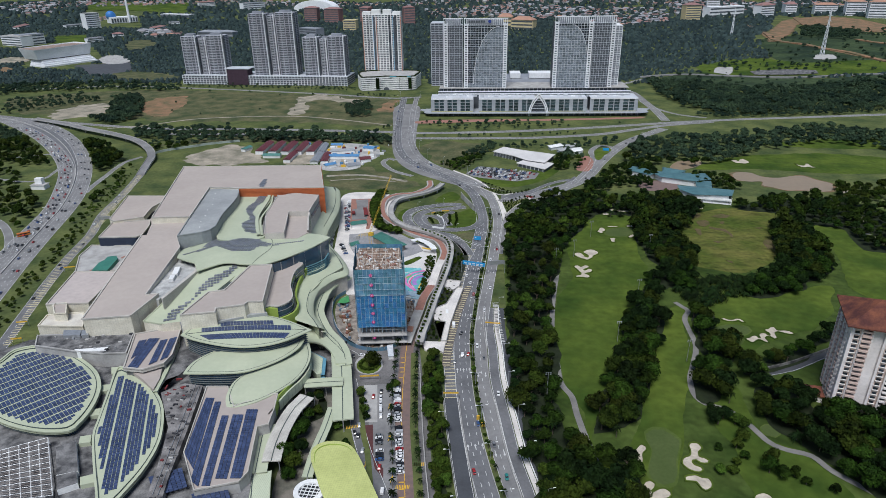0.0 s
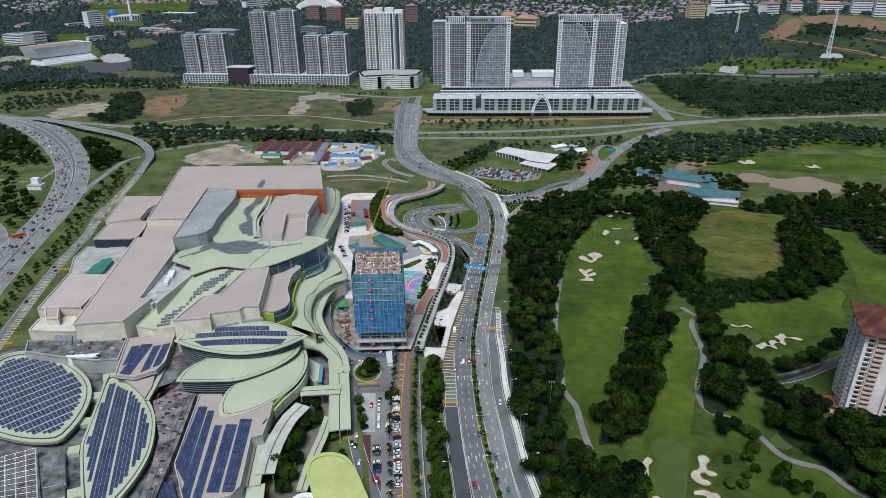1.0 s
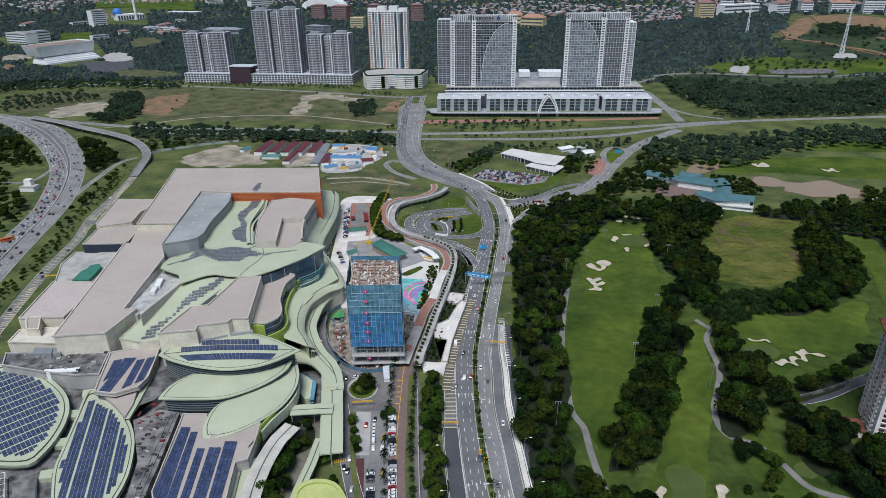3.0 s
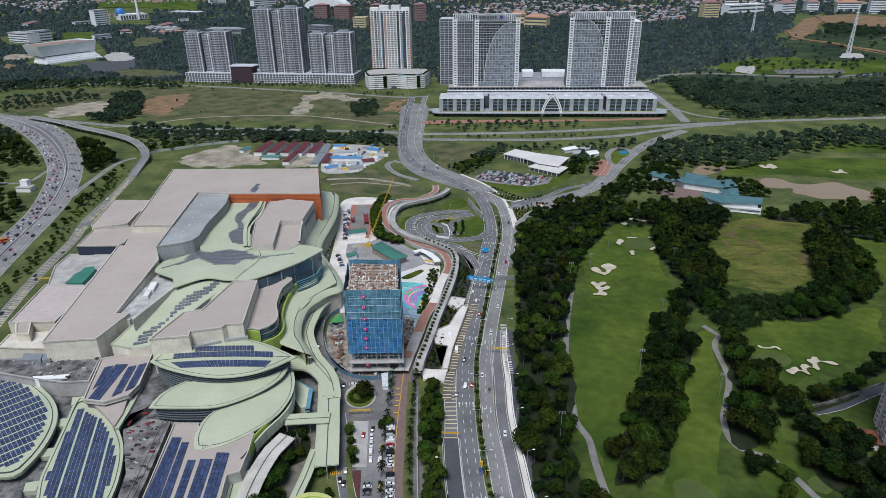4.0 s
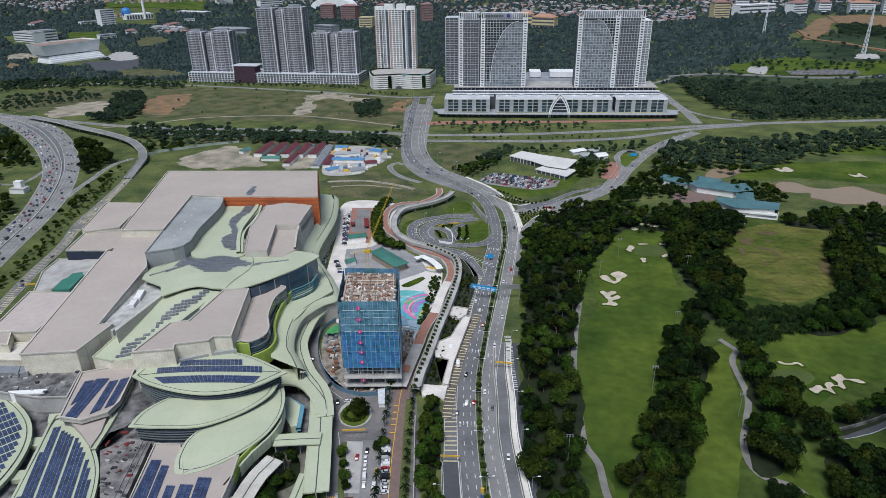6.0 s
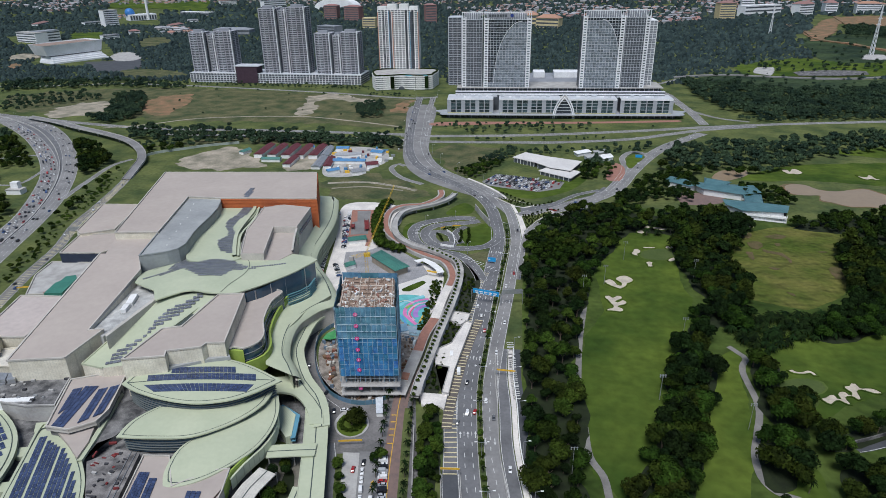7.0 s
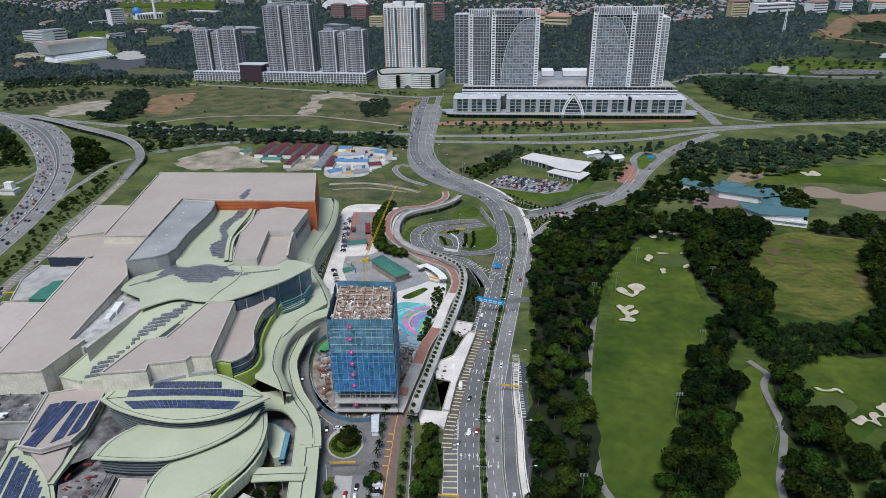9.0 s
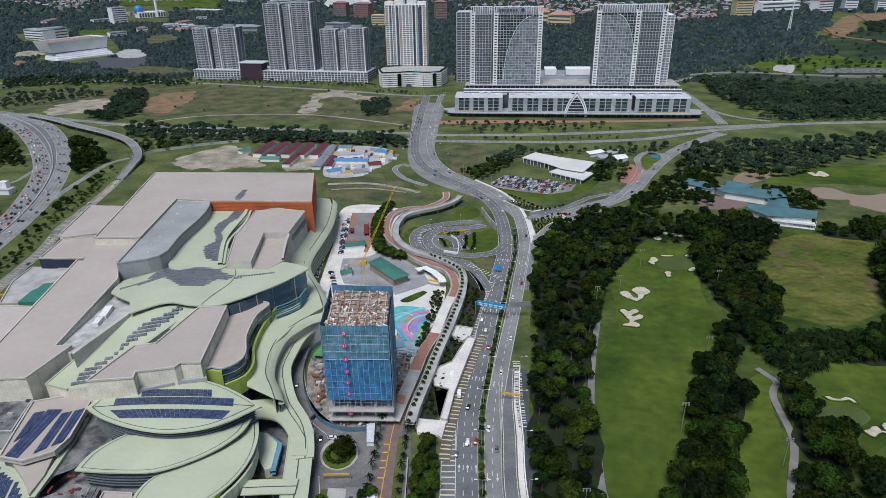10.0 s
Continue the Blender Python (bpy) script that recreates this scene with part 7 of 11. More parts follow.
for x in (2.6, w - 2.6):
    for f in range(28):
        part("white_spandrel", shared("spandrel", lambda: box(6.4, 1.2, 1.9), TOWER_WHITE), None, ob).location = (x, -0.4, 39.4 + f * 102 / 27)
tower(ob, 34, 26, 40, 142, 27, 8, TOWER_DARK, TOWER_MID, x0=w + 3, y0=4, pier=0.4, slab=0.5, out=0.25, panes=False, key="r2")
for x in (w + 31.8, w + 37.0):
    part("corner_pier", box(1.5, 1.5, 106, (x, 3.4, 40)), TOWER_WHITE, ob)
for f in range(28):
    part("white_spandrel", shared("spandrel", lambda: box(6.4, 1.2, 1.9), TOWER_WHITE), None, ob).location = (w + 34.4, 3.5, 39.4 + f * 102 / 27)
tower(ob, 16, 46, 40, 136, 26, 3, TOWER_GREY, TOWER_WHITE, x0=w + 36, y0=24, panes=False, key="r3")
part("blank_wall", box(1.2, 26, 104, (-1.2, 13, 40)), TOWER_DARK, ob)
for x0, x1, y, h in ((0, w, 0, 10), (w + 3, w + 37, 4, 10)):
    n = int((x1 - x0) / 3.2)
    for k in range(n + 1):
        part("crown_fin", box(0.7, 1.0, h, (x0 + (x1 - x0) * k / n, y - 0.6, 142)), TOWER_WHITE, ob)
    part("crown_beam", box(x1 - x0 + 2, 1.6, 1.2, ((x0 + x1) / 2, y - 0.5, 142 + h)), TOWER_WHITE, ob)
    part("plant_room", box((x1 - x0) * 0.8, 14, 9, ((x0 + x1) / 2, y + 12, 142)), TOWER_GREY, ob)
arc = [(w * 0.45 + (w * 0.5) * math.sin(t), 140 - 80 * (1 - math.cos(t))) for t in [k * math.pi / 2 / 14 for k in range(15)]]
for (xa, za), (xb, zb) in zip([(p[0] if p[0] < w else w, p[1]) for p in arc], [(p[0] if p[0] < w else w, p[1]) for p in arc][1:]):
    part("facade_arc", tube((xa, -0.9, za), (xb, -0.9, zb), 0.35, sides=4), TOWER_WHITE, ob)

# retail podium: four glazed blocks on a base, an arch between, white decks behind
PANEL_GREY = mat("pale_grey_panel", (0.36, 0.38, 0.4), (0.29, 0.31, 0.33), 0.1, 0.7)
SHOP_GLASS = mat("green_shop_glass", (0.05, 0.085, 0.09), (0.025, 0.045, 0.05), 0.2, 0.12, bump=0, obj=0.5, spec=0.8)
A, B = (-185.8, 1049.5), (157.7, 1088.0)
ob, w = placed("retail_podium", "long grey and white retail podium with dark shopfronts and central arch", "podium", A, B)
part("base", box(w, 80, 6, (w / 2, 42, 0)), TOWER_DARK, ob)
part("base_canopy", prism(smooth([(-9, 6), (-7, -5), (w * 0.1, -7.5), (w * 0.5, -8), (w * 0.9, -7.5), (w + 9, -4), (w + 13, 12), (w + 6, 30), (w * 0.5, 34), (-5, 30)], 5), 5.6, 6.4), PANEL_GREY, ob)
for k in range(40):
    part("base_column", box(0.8, 0.8, 5.6, (4 + k * (w - 8) / 39, 0.2, 0)), TOWER_GREY, ob)
    part("shopfront", box(5.2, 0.3, 3.8, (7 + k * (w - 8) / 40, 1.9, 1)), PANE, ob)
spans = ((0.005, 0.205), (0.235, 0.50), (0.535, 0.745), (0.765, 0.985))
for s0, s1 in spans:
    x0, x1 = s0 * w, s1 * w
    part("shop_block", box(x1 - x0, 34, 22, ((x0 + x1) / 2, 21, 6)), TOWER_DARK, ob)
    part("block_roof", box(x1 - x0 + 1.5, 36, 1.0, ((x0 + x1) / 2, 21, 28)), TOWER_MID, ob)
    part("roof_band", box(x1 - x0 + 1.2, 1.2, 2.2, ((x0 + x1) / 2, 3.2, 26.6)), TOWER_WHITE, ob)
    n = max(3, int((x1 - x0) / 11))
    for k in range(n + 1):
        part("grey_pier", box(6.0 if k % 2 == 0 else 1.4, 1.0, 20, (x0 + 2 + (x1 - x0 - 4) * k / n, 3.6, 7)), PANEL_GREY, ob)
        if k < n:
            for f in range(4):
                part("shop_window", box((x1 - x0) / n - 1.8, 0.3, 3.9, (x0 + 2 + (x1 - x0 - 4) * (k + 0.5) / n, 3.85, 8.0 + 4.9 * f)), SHOP_GLASS, ob)
    for f in range(4):
        part("grey_band", box(x1 - x0, 0.8, 0.5, ((x0 + x1) / 2, 3.7, 7.2 + 4.9 * f)), PANEL_GREY, ob)
    part("yellow_band", box(x1 - x0, 0.6, 0.6, ((x0 + x1) / 2, 3.2, 6.9)), mat("pale_yellow", (0.6, 0.55, 0.25), None, 0.3, 0.7), ob)
part("deck_block", box(w * 0.93, 60, 33, (w / 2, 60, 0)), TOWER_DARK, ob)
for k in range(26):
    part("roof_unit", box(3 + 5 * ((k * 37) % 10) / 10, 3, 1.6 + (k % 3) * 0.6, (w * (0.08 + 0.84 * k / 25), 36 + 9 * ((k * 13) % 7) / 7 if 0.45 < k / 25 < 0.58 else 12 + 10 * ((k * 13) % 7) / 7, 29)), TOWER_MID if k % 3 else TOWER_WHITE, ob)
for f in range(2):
    part("deck_parapet", box(w * 0.93, 0.8, 1.8, (w / 2, 29.5, 30 + 4.4 * f)), TOWER_WHITE, ob)
part("deck_block", box(w * 0.9, 48, 6, (w / 2, 64, 33)), TOWER_DARK, ob)
part("deck_top", box(w * 0.92, 54, 1.2, (w / 2, 62, 38.8)), CONCRETE, ob)
for k in range(45):
    part("deck_column", box(0.8, 0.8, 6, (w * 0.06 + k * w * 0.88 / 44, 38.4, 33)), TOWER_WHITE, ob)
ax = w * 0.5175
for s in (-1, 1):
    for o in (0.0, 2.2):
        pts = [(ax + s * (16 - o) * (1 - u ** 2.1), (37 - 2.4 * o) * u) for u in [k / 10 for k in range(11)]]
        for (xa, za), (xb, zb) in zip(pts, pts[1:]):
            part("arch_rib", tube((xa, -1.5, max(za, 0)), (xb, -1.5, max(zb, 0)), 1.0, sides=5), TOWER_WHITE, ob)
part("arch_glass", box(20, 1, 24, (ax, 1.5, 0)), PANE, ob)
for k in range(5):
    part("arch_tie", tube((ax - 13 + 1.6 * k, -1.2, 8 + 4.4 * k), (ax + 13 - 1.6 * k, -1.2, 8 + 4.4 * k), 0.35, sides=4), TOWER_MID, ob)
part("arch_floor", box(30, 30, 2, (ax, 22, 26)), CONCRETE, ob)
for x0, x1 in ((0.40, 0.455), (0.50, 0.62)):
    part("rear_hall", box((x1 - x0) * w, 30, 9, ((x0 + x1) / 2 * w, 150, 39)), TOWER_WHITE, ob)
part("rear_base", box(w * 0.6, 110, 38, (w * 0.5, 140, 0)), TOWER_GREY, ob)
patch("podium_forecourt", [(-194.7, 995.6), (-178.0, 1021.2), (36.0, 1053.0), (154.9, 1079.3), (161.6, 1075.9), (153.4, 1066.8), (35.8, 1040.8), (-98.9, 1017.2)], 0.1, BRICK_PAVE, "red paved forecourt of the podium", "pavement")

# white tower with a stepped white base
A, B = (-377.0, 1346.0), (-299.5, 1351.6)
ob, w = placed("white_tower", "white residential tower with salmon edges and blue strips", "tower", A, B)
tower(ob, w, 24, 26, 138, 32, 12, TOWER_DARK, WHITE, pier=1.7, slab=1.4, panes=False, key="w1")
for x, m_ in ((-0.6, TERRA), (w + 0.6, TERRA), (w * 0.36, TERRA)):
    part("salmon_pier", box(1.4, 1.6, 108, (x, -0.6, 26)), m_, ob)
for x in (w * 0.27, w * 0.8):
    part("blue_pier", box(0.8, 1.6, 108, (x, -0.8, 28)), mat("sky_blue_paint", (0.2, 0.42, 0.6), None, 0.3, 0.7), ob)
    part("recess", box(3.4, 0.5, 106, (x + 3, -0.75, 28)), TOWER_DARK, ob)
for u in (0.15, 0.3, 0.7, 0.86):
    part("recess", box(w * 0.085, 0.3, 110, (w * u, -0.3, 27)), TOWER_DARK, ob)
for x, hh in ((w * 0.1, 6), (w * 0.35, 10), (w * 0.65, 10), (w * 0.9, 6)):
    part("crown", box(w * 0.22, 18, hh, (x, 10, 138)), WHITE, ob)
A2, B2 = (-365.2, 1263.6), (-255.5, 1285.3)
ob, w = placed("parking_podium", "curved white parking podium with dark bands and planted edge", "podium", A2, B2)
outl = [(0, 0), (w * 0.12, -4), (w * 0.3, -2), (w * 0.45, 4), (w * 0.6, -2), (w * 0.78, -6), (w * 0.95, 0), (w, 14), (w, 74), (0, 74)]
outl = [(p.x, p.y) for p in spline(outl, 4, True)]
part("core", prism(outl, 0, 26), TOWER_DARK, ob)
for k in range(7):
    part("parapet_band", rim(outl, 1.0 + 3.7 * k, 3.5 + 3.7 * k, -0.9), WHITE, ob)
part("deck", prism(outl, 26, 26.4), CONCRETE, ob)
part("sky_pool", prism([(w * 0.52, -2), (w * 0.9, -6), (w * 0.9, 4), (w * 0.52, 4)], 26.4, 27.4), mat("pool_water", (0.15, 0.5, 0.6), None, 0.3, 0.1, bump=0), ob)
for u in (0.14, 0.3, 0.72, 0.88):
    part("green_screen", box(w * 0.06, 2.4, 22, (w * u, -4.6 if u > 0.6 else -3.4, 3)), LEAF_DEEP, ob)
part("deck_planting", rim(outl, 26.4, 28.2, 3.0), LEAF, ob)
part("entrance_arch", tube((w * 0.45, 3.6, 0), (w * 0.45, -0.5, 0), 6, sides=16), TOWER_DARK, ob)

# three grey residential towers on one long parking podium
A, B = (-775.0, 1304.0), (-408.5, 1310.0)
ob, wp = placed("parking_podium", "long white parking podium with dark open decks", "podium", A, B)
part("core", box(wp, 60, 19, (wp / 2, 31, 0)), TOWER_DARK, ob)
for k in range(5):
    part("parapet_band", box(wp + 0.8, 61, 1.3, (wp / 2, 31, 1.2 + 4.2 * k)), TOWER_MID, ob)
for k in range(56):
    part("column", box(0.9, 0.8, 19, (k * wp / 55, 0.3, 0)), TOWER_WHITE, ob)
part("club_roof", box(56, 34, 1.2, (wp * 0.345, 15, 33)), TOWER_MID, ob)
part("club_wall", box(46, 26, 33, (wp * 0.345, 12, 0)), mat("maroon_wall", (0.06, 0.035, 0.05), None, 0.2, 0.7), ob)
for f0, f1, h, n, key in ((0.01, 0.262, 97, 24, "l1"), (0.44, 0.70, 142, 36, "l2"), (0.745, 0.985, 96, 24, "l3")):
    x0, x1 = f0 * wp, f1 * wp
    tw = thing("residential_tower", "tall grey residential tower with balconies" if n > 30 else "grey residential tower with stacked balconies", "tower", "grey residential towers")
    tw.matrix_world = ob.matrix_world @ Matrix.Translation((x0, 14, 0))
    ww = x1 - x0
    parts = ((0.0, 0.36, 0, 0), (0.40, 0.56, 6, -4), (0.60, 1.0, 2, 2))
    for i, (u0, u1, yy, dh) in enumerate(parts):
        tower(tw, (u1 - u0) * ww, 26, 19, h + dh, n, 4 if i != 1 else 2, TOWER_DARK, RES_GREY, x0=u0 * ww, y0=yy, pier=1.2, slab=0.95, panes=False, out=0.7, key=key + str(i))
        part("lift_shaft", box(1.8, 3, h + dh + 3 - 19, (u1 * ww - 1.5, yy - 1.4, 19)), TOWER_WHITE, tw)
        # dark box filling the slot beside the shaft, to paint its shade
        part("recess", box(2.6, 2, h + dh - 21, (u1 * ww + 1.0, yy - 0.4, 19)), TOWER_DARK, tw)
        part("roof_plant", box((u1 - u0) * ww * 0.6, 12, 5, ((u0 + u1) / 2 * ww, yy + 12, h + dh)), TOWER_GREY, tw)
        for f in range(n):
            part("balcony", shared("balc" + key + str(i), lambda: box((u1 - u0) * ww * 0.3, 1.8, 1.1), TOWER_MID), None, tw).location = ((u0 + (u1 - u0) * 0.3) * ww, yy - 1.3, 19 + f * (h + dh - 19) / n)

# apartment block with tiled hip roof beside the golf course
A, B = Vector((173.1, 333.7)), Vector((187.6, 330.5))
ob, w = placed("apartment_block", "white apartment block with peach balconies and red tiled hip roof", "apartment building", A, B)
APW = mat("apartment_white", (0.77, 0.72, 0.69), (0.64, 0.59, 0.56), 0.1, 0.8)
PEACH = mat("peach_paint", (0.58, 0.44, 0.37), (0.5, 0.38, 0.33), 0.2, 0.8)
part("core", box(60, 28, 55, (30, 14, 0)), APW, ob)
FL = 18
for f in range(FL):
    z = 1.2 + f * 3.0
    for x in (2.6, 18.5, 33.0, 41.0, 52.0):
        part("window", shared("ap_win2", lambda: box(2.2, 0.2, 1.4), PANE), None, ob).location = (x, -0.75, z + 0.8)
        part("window_ledge", shared("ap_ledge", lambda: box(3.0, 0.9, 0.35), APW), None, ob).location = (x, -0.9, z + 0.35)
    for x in (7.2, 27.0, 46.5):
        part("balcony", shared("ap_balc", lambda: box(4.6, 2.2, 1.1), PEACH), None, ob).location = (x, -1.7, z - 0.3)
        part("balcony_window", shared("ap_win", lambda: box(3.6, 0.2, 1.6), PANE), None, ob).location = (x, -0.75, z + 0.95)
    for x in (23.0, 30.5):
        part("balcony", shared("ap_balc_w", lambda: box(2.6, 2.0, 1.0), APW), None, ob).location = (x, -1.2, z - 0.3)
        # dark sheets paint the shade inside the balcony openings
        part("balcony_opening", shared("ap_open", lambda: box(2.4, 0.2, 1.8), DARK), None, ob).location = (x, -0.75, z + 0.8)
    part("pipe_ledge", shared("ap_pipe", lambda: box(0.9, 0.9, 0.9), APW), None, ob).location = (-0.9, 3.0, z + 0.4)
    for y in (7.5, 15.5, 24.5):
        part("balcony", shared("ap_balc_s", lambda: box(1.6, 3.6, 0.9), APW if f > 4 else PEACH), None, ob).location = (-1.2, y, z - 0.3)
        part("balcony_opening", shared("ap_win_s", lambda: box(0.2, 2.4, 1.4), PANE), None, ob).location = (-0.7, y, z + 0.75)
    for y in (11.6, 20.5):
        part("window", shared("ap_win_s2", lambda: box(0.2, 1.2, 1.2), PANE), None, ob).location = (-0.12, y, z + 0.8)
for x, w_, m_ in ((0.2, 1.6, APW), (4.8, 0.8, APW), (9.9, 0.9, APW), (16.0, 1.2, APW), (21.2, 0.8, APW), (25.0, 0.8, APW), (34.8, 1.2, APW), (44.0, 0.9, APW)):
    part("corner_rib", box(w_, 2.0, 55, (x, -0.6, 0)), m_, ob)
for x0, x1 in ((0.6, 10.2), (16.0, 35.0), (38.0, 50.0)):
    part("front_bay", box(x1 - x0, 0.7, 54.6, ((x0 + x1) / 2, -0.34, 0)), PEACH, ob)
for y in (5.2, 9.8, 13.0, 18.0, 22.2, 27.4):
    part("corner_rib", box(1.6, 0.8, 55, (-0.7, y, 0)), APW, ob)
part("recess", box(3.8, 0.9, 54, (12.6, 0.1, 0)), APW, ob)
part("top_band", box(9.6, 1.6, 1.0, (5.2, -1.2, 53.6)), APW, ob)
TILE = mat("red_roof_tiles", (0.19, 0.066, 0.036), (0.075, 0.026, 0.022), 0.18, 0.85, bump=0.3, grain_by=0.8, grid=(0.6, 0.6, 0.04, 0.75))
bm = bmesh.new()
e = [bm.verts.new(p) for p in ((-3.4, -4.6, 55.4), (64, -4.6, 55.4), (64, 33, 55.4), (-3.4, 33, 55.4))]
r = [bm.verts.new(p) for p in ((14, 14.2, 65), (46, 14.2, 65))]
bm.faces.new((e[0], e[1], r[1], r[0]))
bm.faces.new((e[2], e[3], r[0], r[1]))
bm.faces.new((e[1], e[2], r[1]))
bm.faces.new((e[3], e[0], r[0]))
bm.faces.new((e[3], e[2], e[1], e[0]))
part("roof", bm, TILE, ob)
part("eaves", rim([(-3.4, -4.6), (64, -4.6), (64, 33), (-3.4, 33)], 54.8, 55.5, 0.8), TILE, ob)
guard = thing("guard_house", "low house with red tiled roof beside the apartment block", "house")
q = [(162.3, 346.6), (171.7, 345.7), (170.0, 335.1), (162.2, 337.9)]
part("wall", prism(shrink(q, 0.9), 0, 4), APW, guard)
part("roof", prism(shrink(q, 1.05), 4, 4.8), TILE, guard)
road("road_apartment", [(148.6, 362.9), (164.0, 369.9), (186.0, 385.6), (199.3, 394.0)], 6, 0.1, ASPHALT_DARK, "dark asphalt drive among trees")
structure("wall_apartment", ribbon([(147.8, 365.9), (165.6, 375.1), (187.5, 389.7), (198.5, 396.6)], 0.5, 2.2, 2.2), CONCRETE_DARK, "weathered boundary wall", "wall")

# ---- golf course ----
patch("golf_rough", [(-23.7, 583.4), (29.5, 680.8), (90.7, 688.3), (199.3, 674.6), (268.8, 700.7), (351.8, 676.6), (384.4, 607.5), (198.5, 252.0), (21.7, 226.2), (11.2, 240.9), (1.9, 271.4), (-8.2, 318.1), (-17.6, 409.9)], 0.02, mat("golf_rough_grass", (0.07, 0.1, 0.024), (0.032, 0.055, 0.012), 0.025, 0.95, bump=0.5, grain_by=0.9, spec=0.08, swell=8.0), "darker rough grass of the golf course", "golf course")
FW = [[(35.1, 570.7), (59.2, 632.3), (105.6, 634.6), (103.1, 599.4), (90.9, 558.8), (90.3, 523.9), (94.0, 500.6), (84.6, 463.6), (72.8, 424.5), (62.7, 380.4), (60.0, 352.3), (46.9, 325.9), (39.3, 296.0), (39.9, 270.9), (37.1, 259.1), (32.2, 308.9), (23.3, 322.6), (18.8, 355.5), (14.9, 394.3), (19.3, 441.8), (32.5, 477.6), (30.3, 524.4)],
      [(137.7, 593.6), (157.4, 638.7), (201.7, 661.6), (238.3, 666.1), (230.9, 615.5), (209.7, 556.2), (193.0, 521.3), (163.6, 506.0), (136.7, 513.9), (141.6, 538.9), (136.1, 564.6)],
      [(118.0, 419.2), (126.9, 449.9), (157.3, 480.1), (186.2, 477.2), (231.6, 490.0), (221.5, 462.6), (204.7, 431.0), (177.0, 411.2), (151.1, 392.5), (132.9, 380.5), (143.2, 401.4), (129.5, 409.9)],
      [(264.6, 687.6), (261.0, 629.8), (261.6, 571.7), (247.0, 492.0), (261.2, 467.9), (280.2, 470.5), (304.8, 568.5), (293.5, 584.8), (287.5, 622.7), (285.1, 677.9)],
      [(87.8, 420.8), (110.9, 441.6), (107.5, 406.9), (108.4, 377.1), (101.9, 349.7), (94.0, 332.5), (89.0, 316.9), (86.2, 289.7), (78.9, 270.7), (67.2, 245.2), (52.1, 243.0), (55.9, 279.2), (64.0, 313.4), (72.6, 345.6), (83.2, 378.3)],
      [(124.1, 344.6), (127.4, 322.3), (130.3, 302.3), (143.1, 291.7), (152.9, 275.8), (157.1, 258.3), (116.0, 252.3), (110.0, 286.9), (106.1, 305.5), (106.4, 326.7)],
      [(191.5, 793.9), (249.0, 854.8), (361.4, 883.4), (436.1, 870.8), (480.1, 850.9), (460.8, 811.6), (348.6, 794.0), (268.9, 802.9)],
      [(304.2, 928.5), (386.9, 955.8), (480.1, 972.2), (580.7, 983.0), (554.3, 932.6), (406.1, 910.5), (336.4, 914.2)],
      [(291.1, 699.9), (320.5, 689.5), (347.4, 666.4), (368.4, 632.9), (341.3, 576.7), (312.2, 585.4), (295.0, 623.6), (284.4, 665.0)]]
for i, q in enumerate(FW):
    patch("golf_fairway", q, 0.12, FAIRWAY_DRY if i == 1 else FAIRWAY, "mown golf fairway with pale streaks", "fairway", 2.0)
APRON = mat("green_apron", (0.085, 0.118, 0.03), (0.06, 0.09, 0.02), 0.06, 0.95, bump=0.1, spec=0.08)
for q in ([(66.1, 294.3), (70.7, 298.7), (75.8, 299.2), (80.1, 295.5), (83.1, 291.4), (81.3, 283.9), (78.7, 275.2), (77.5, 265.8), (75.3, 260.3), (70.4, 257.8), (66.1, 259.0), (63.8, 265.1), (66.0, 274.7), (67.9, 282.0), (66.0, 289.0)],
          [(97.5, 583.6), (94.5, 577.8), (88.1, 572.8), (80.0, 569.9), (72.2, 569.8), (66.7, 572.7), (65.1, 577.7), (67.7, 583.6), (74.2, 588.8), (82.6, 591.9), (90.7, 591.9), (96.1, 588.8)],
          [(151.0, 412.9), (147.2, 407.6), (140.2, 403.7), (132.6, 402.4), (127.2, 404.4), (126.0, 408.8), (129.6, 414.2), (136.8, 418.3), (144.6, 419.6), (150.1, 417.5)],
          [(129.0, 308.7), (135.3, 312.3), (138.8, 306.8), (134.2, 301.6), (129.4, 302.9)]):
    patch("green_apron", shrink(q, 1.12), 0.18, APRON, "bright apron round a putting green", "golf green")
    patch("putting_green", q, 0.22, GREEN, "closely mown putting green", "golf green")
patch("pond_bank", shrink([(228.3, 778.9), (239.0, 787.7), (251.2, 785.3), (260.1, 771.7), (276.3, 770.0), (290.8, 776.8), (306.6, 780.8), (316.5, 767.7), (328.2, 755.4), (326.8, 745.2), (318.2, 728.0), (303.4, 724.3), (288.6, 726.4), (272.4, 724.4), (259.5, 733.8), (251.1, 739.5), (254.0, 753.4), (240.2, 751.7), (227.2, 757.2)], 1.06), 0.13, SOIL, "brown earth bank of the pond", "bank", ragged=1.5)
patch("pond", [(228.3, 778.9), (239.0, 787.7), (251.2, 785.3), (260.1, 771.7), (276.3, 770.0), (290.8, 776.8), (306.6, 780.8), (316.5, 767.7), (328.2, 755.4), (326.8, 745.2), (318.2, 728.0), (303.4, 724.3), (288.6, 726.4), (272.4, 724.4), (259.5, 733.8), (251.1, 739.5), (254.0, 753.4), (240.2, 751.7), (227.2, 757.2)], 0.16, WATER, "muddy brown pond", "water")
patch("pond_small", [(158.8, 797.1), (173.7, 825.7), (199.3, 833.7), (198.8, 813.7), (177.9, 792.3), (163.6, 786.0)], 0.16, WATER, "muddy brown pond", "water")
BUNKERS = []


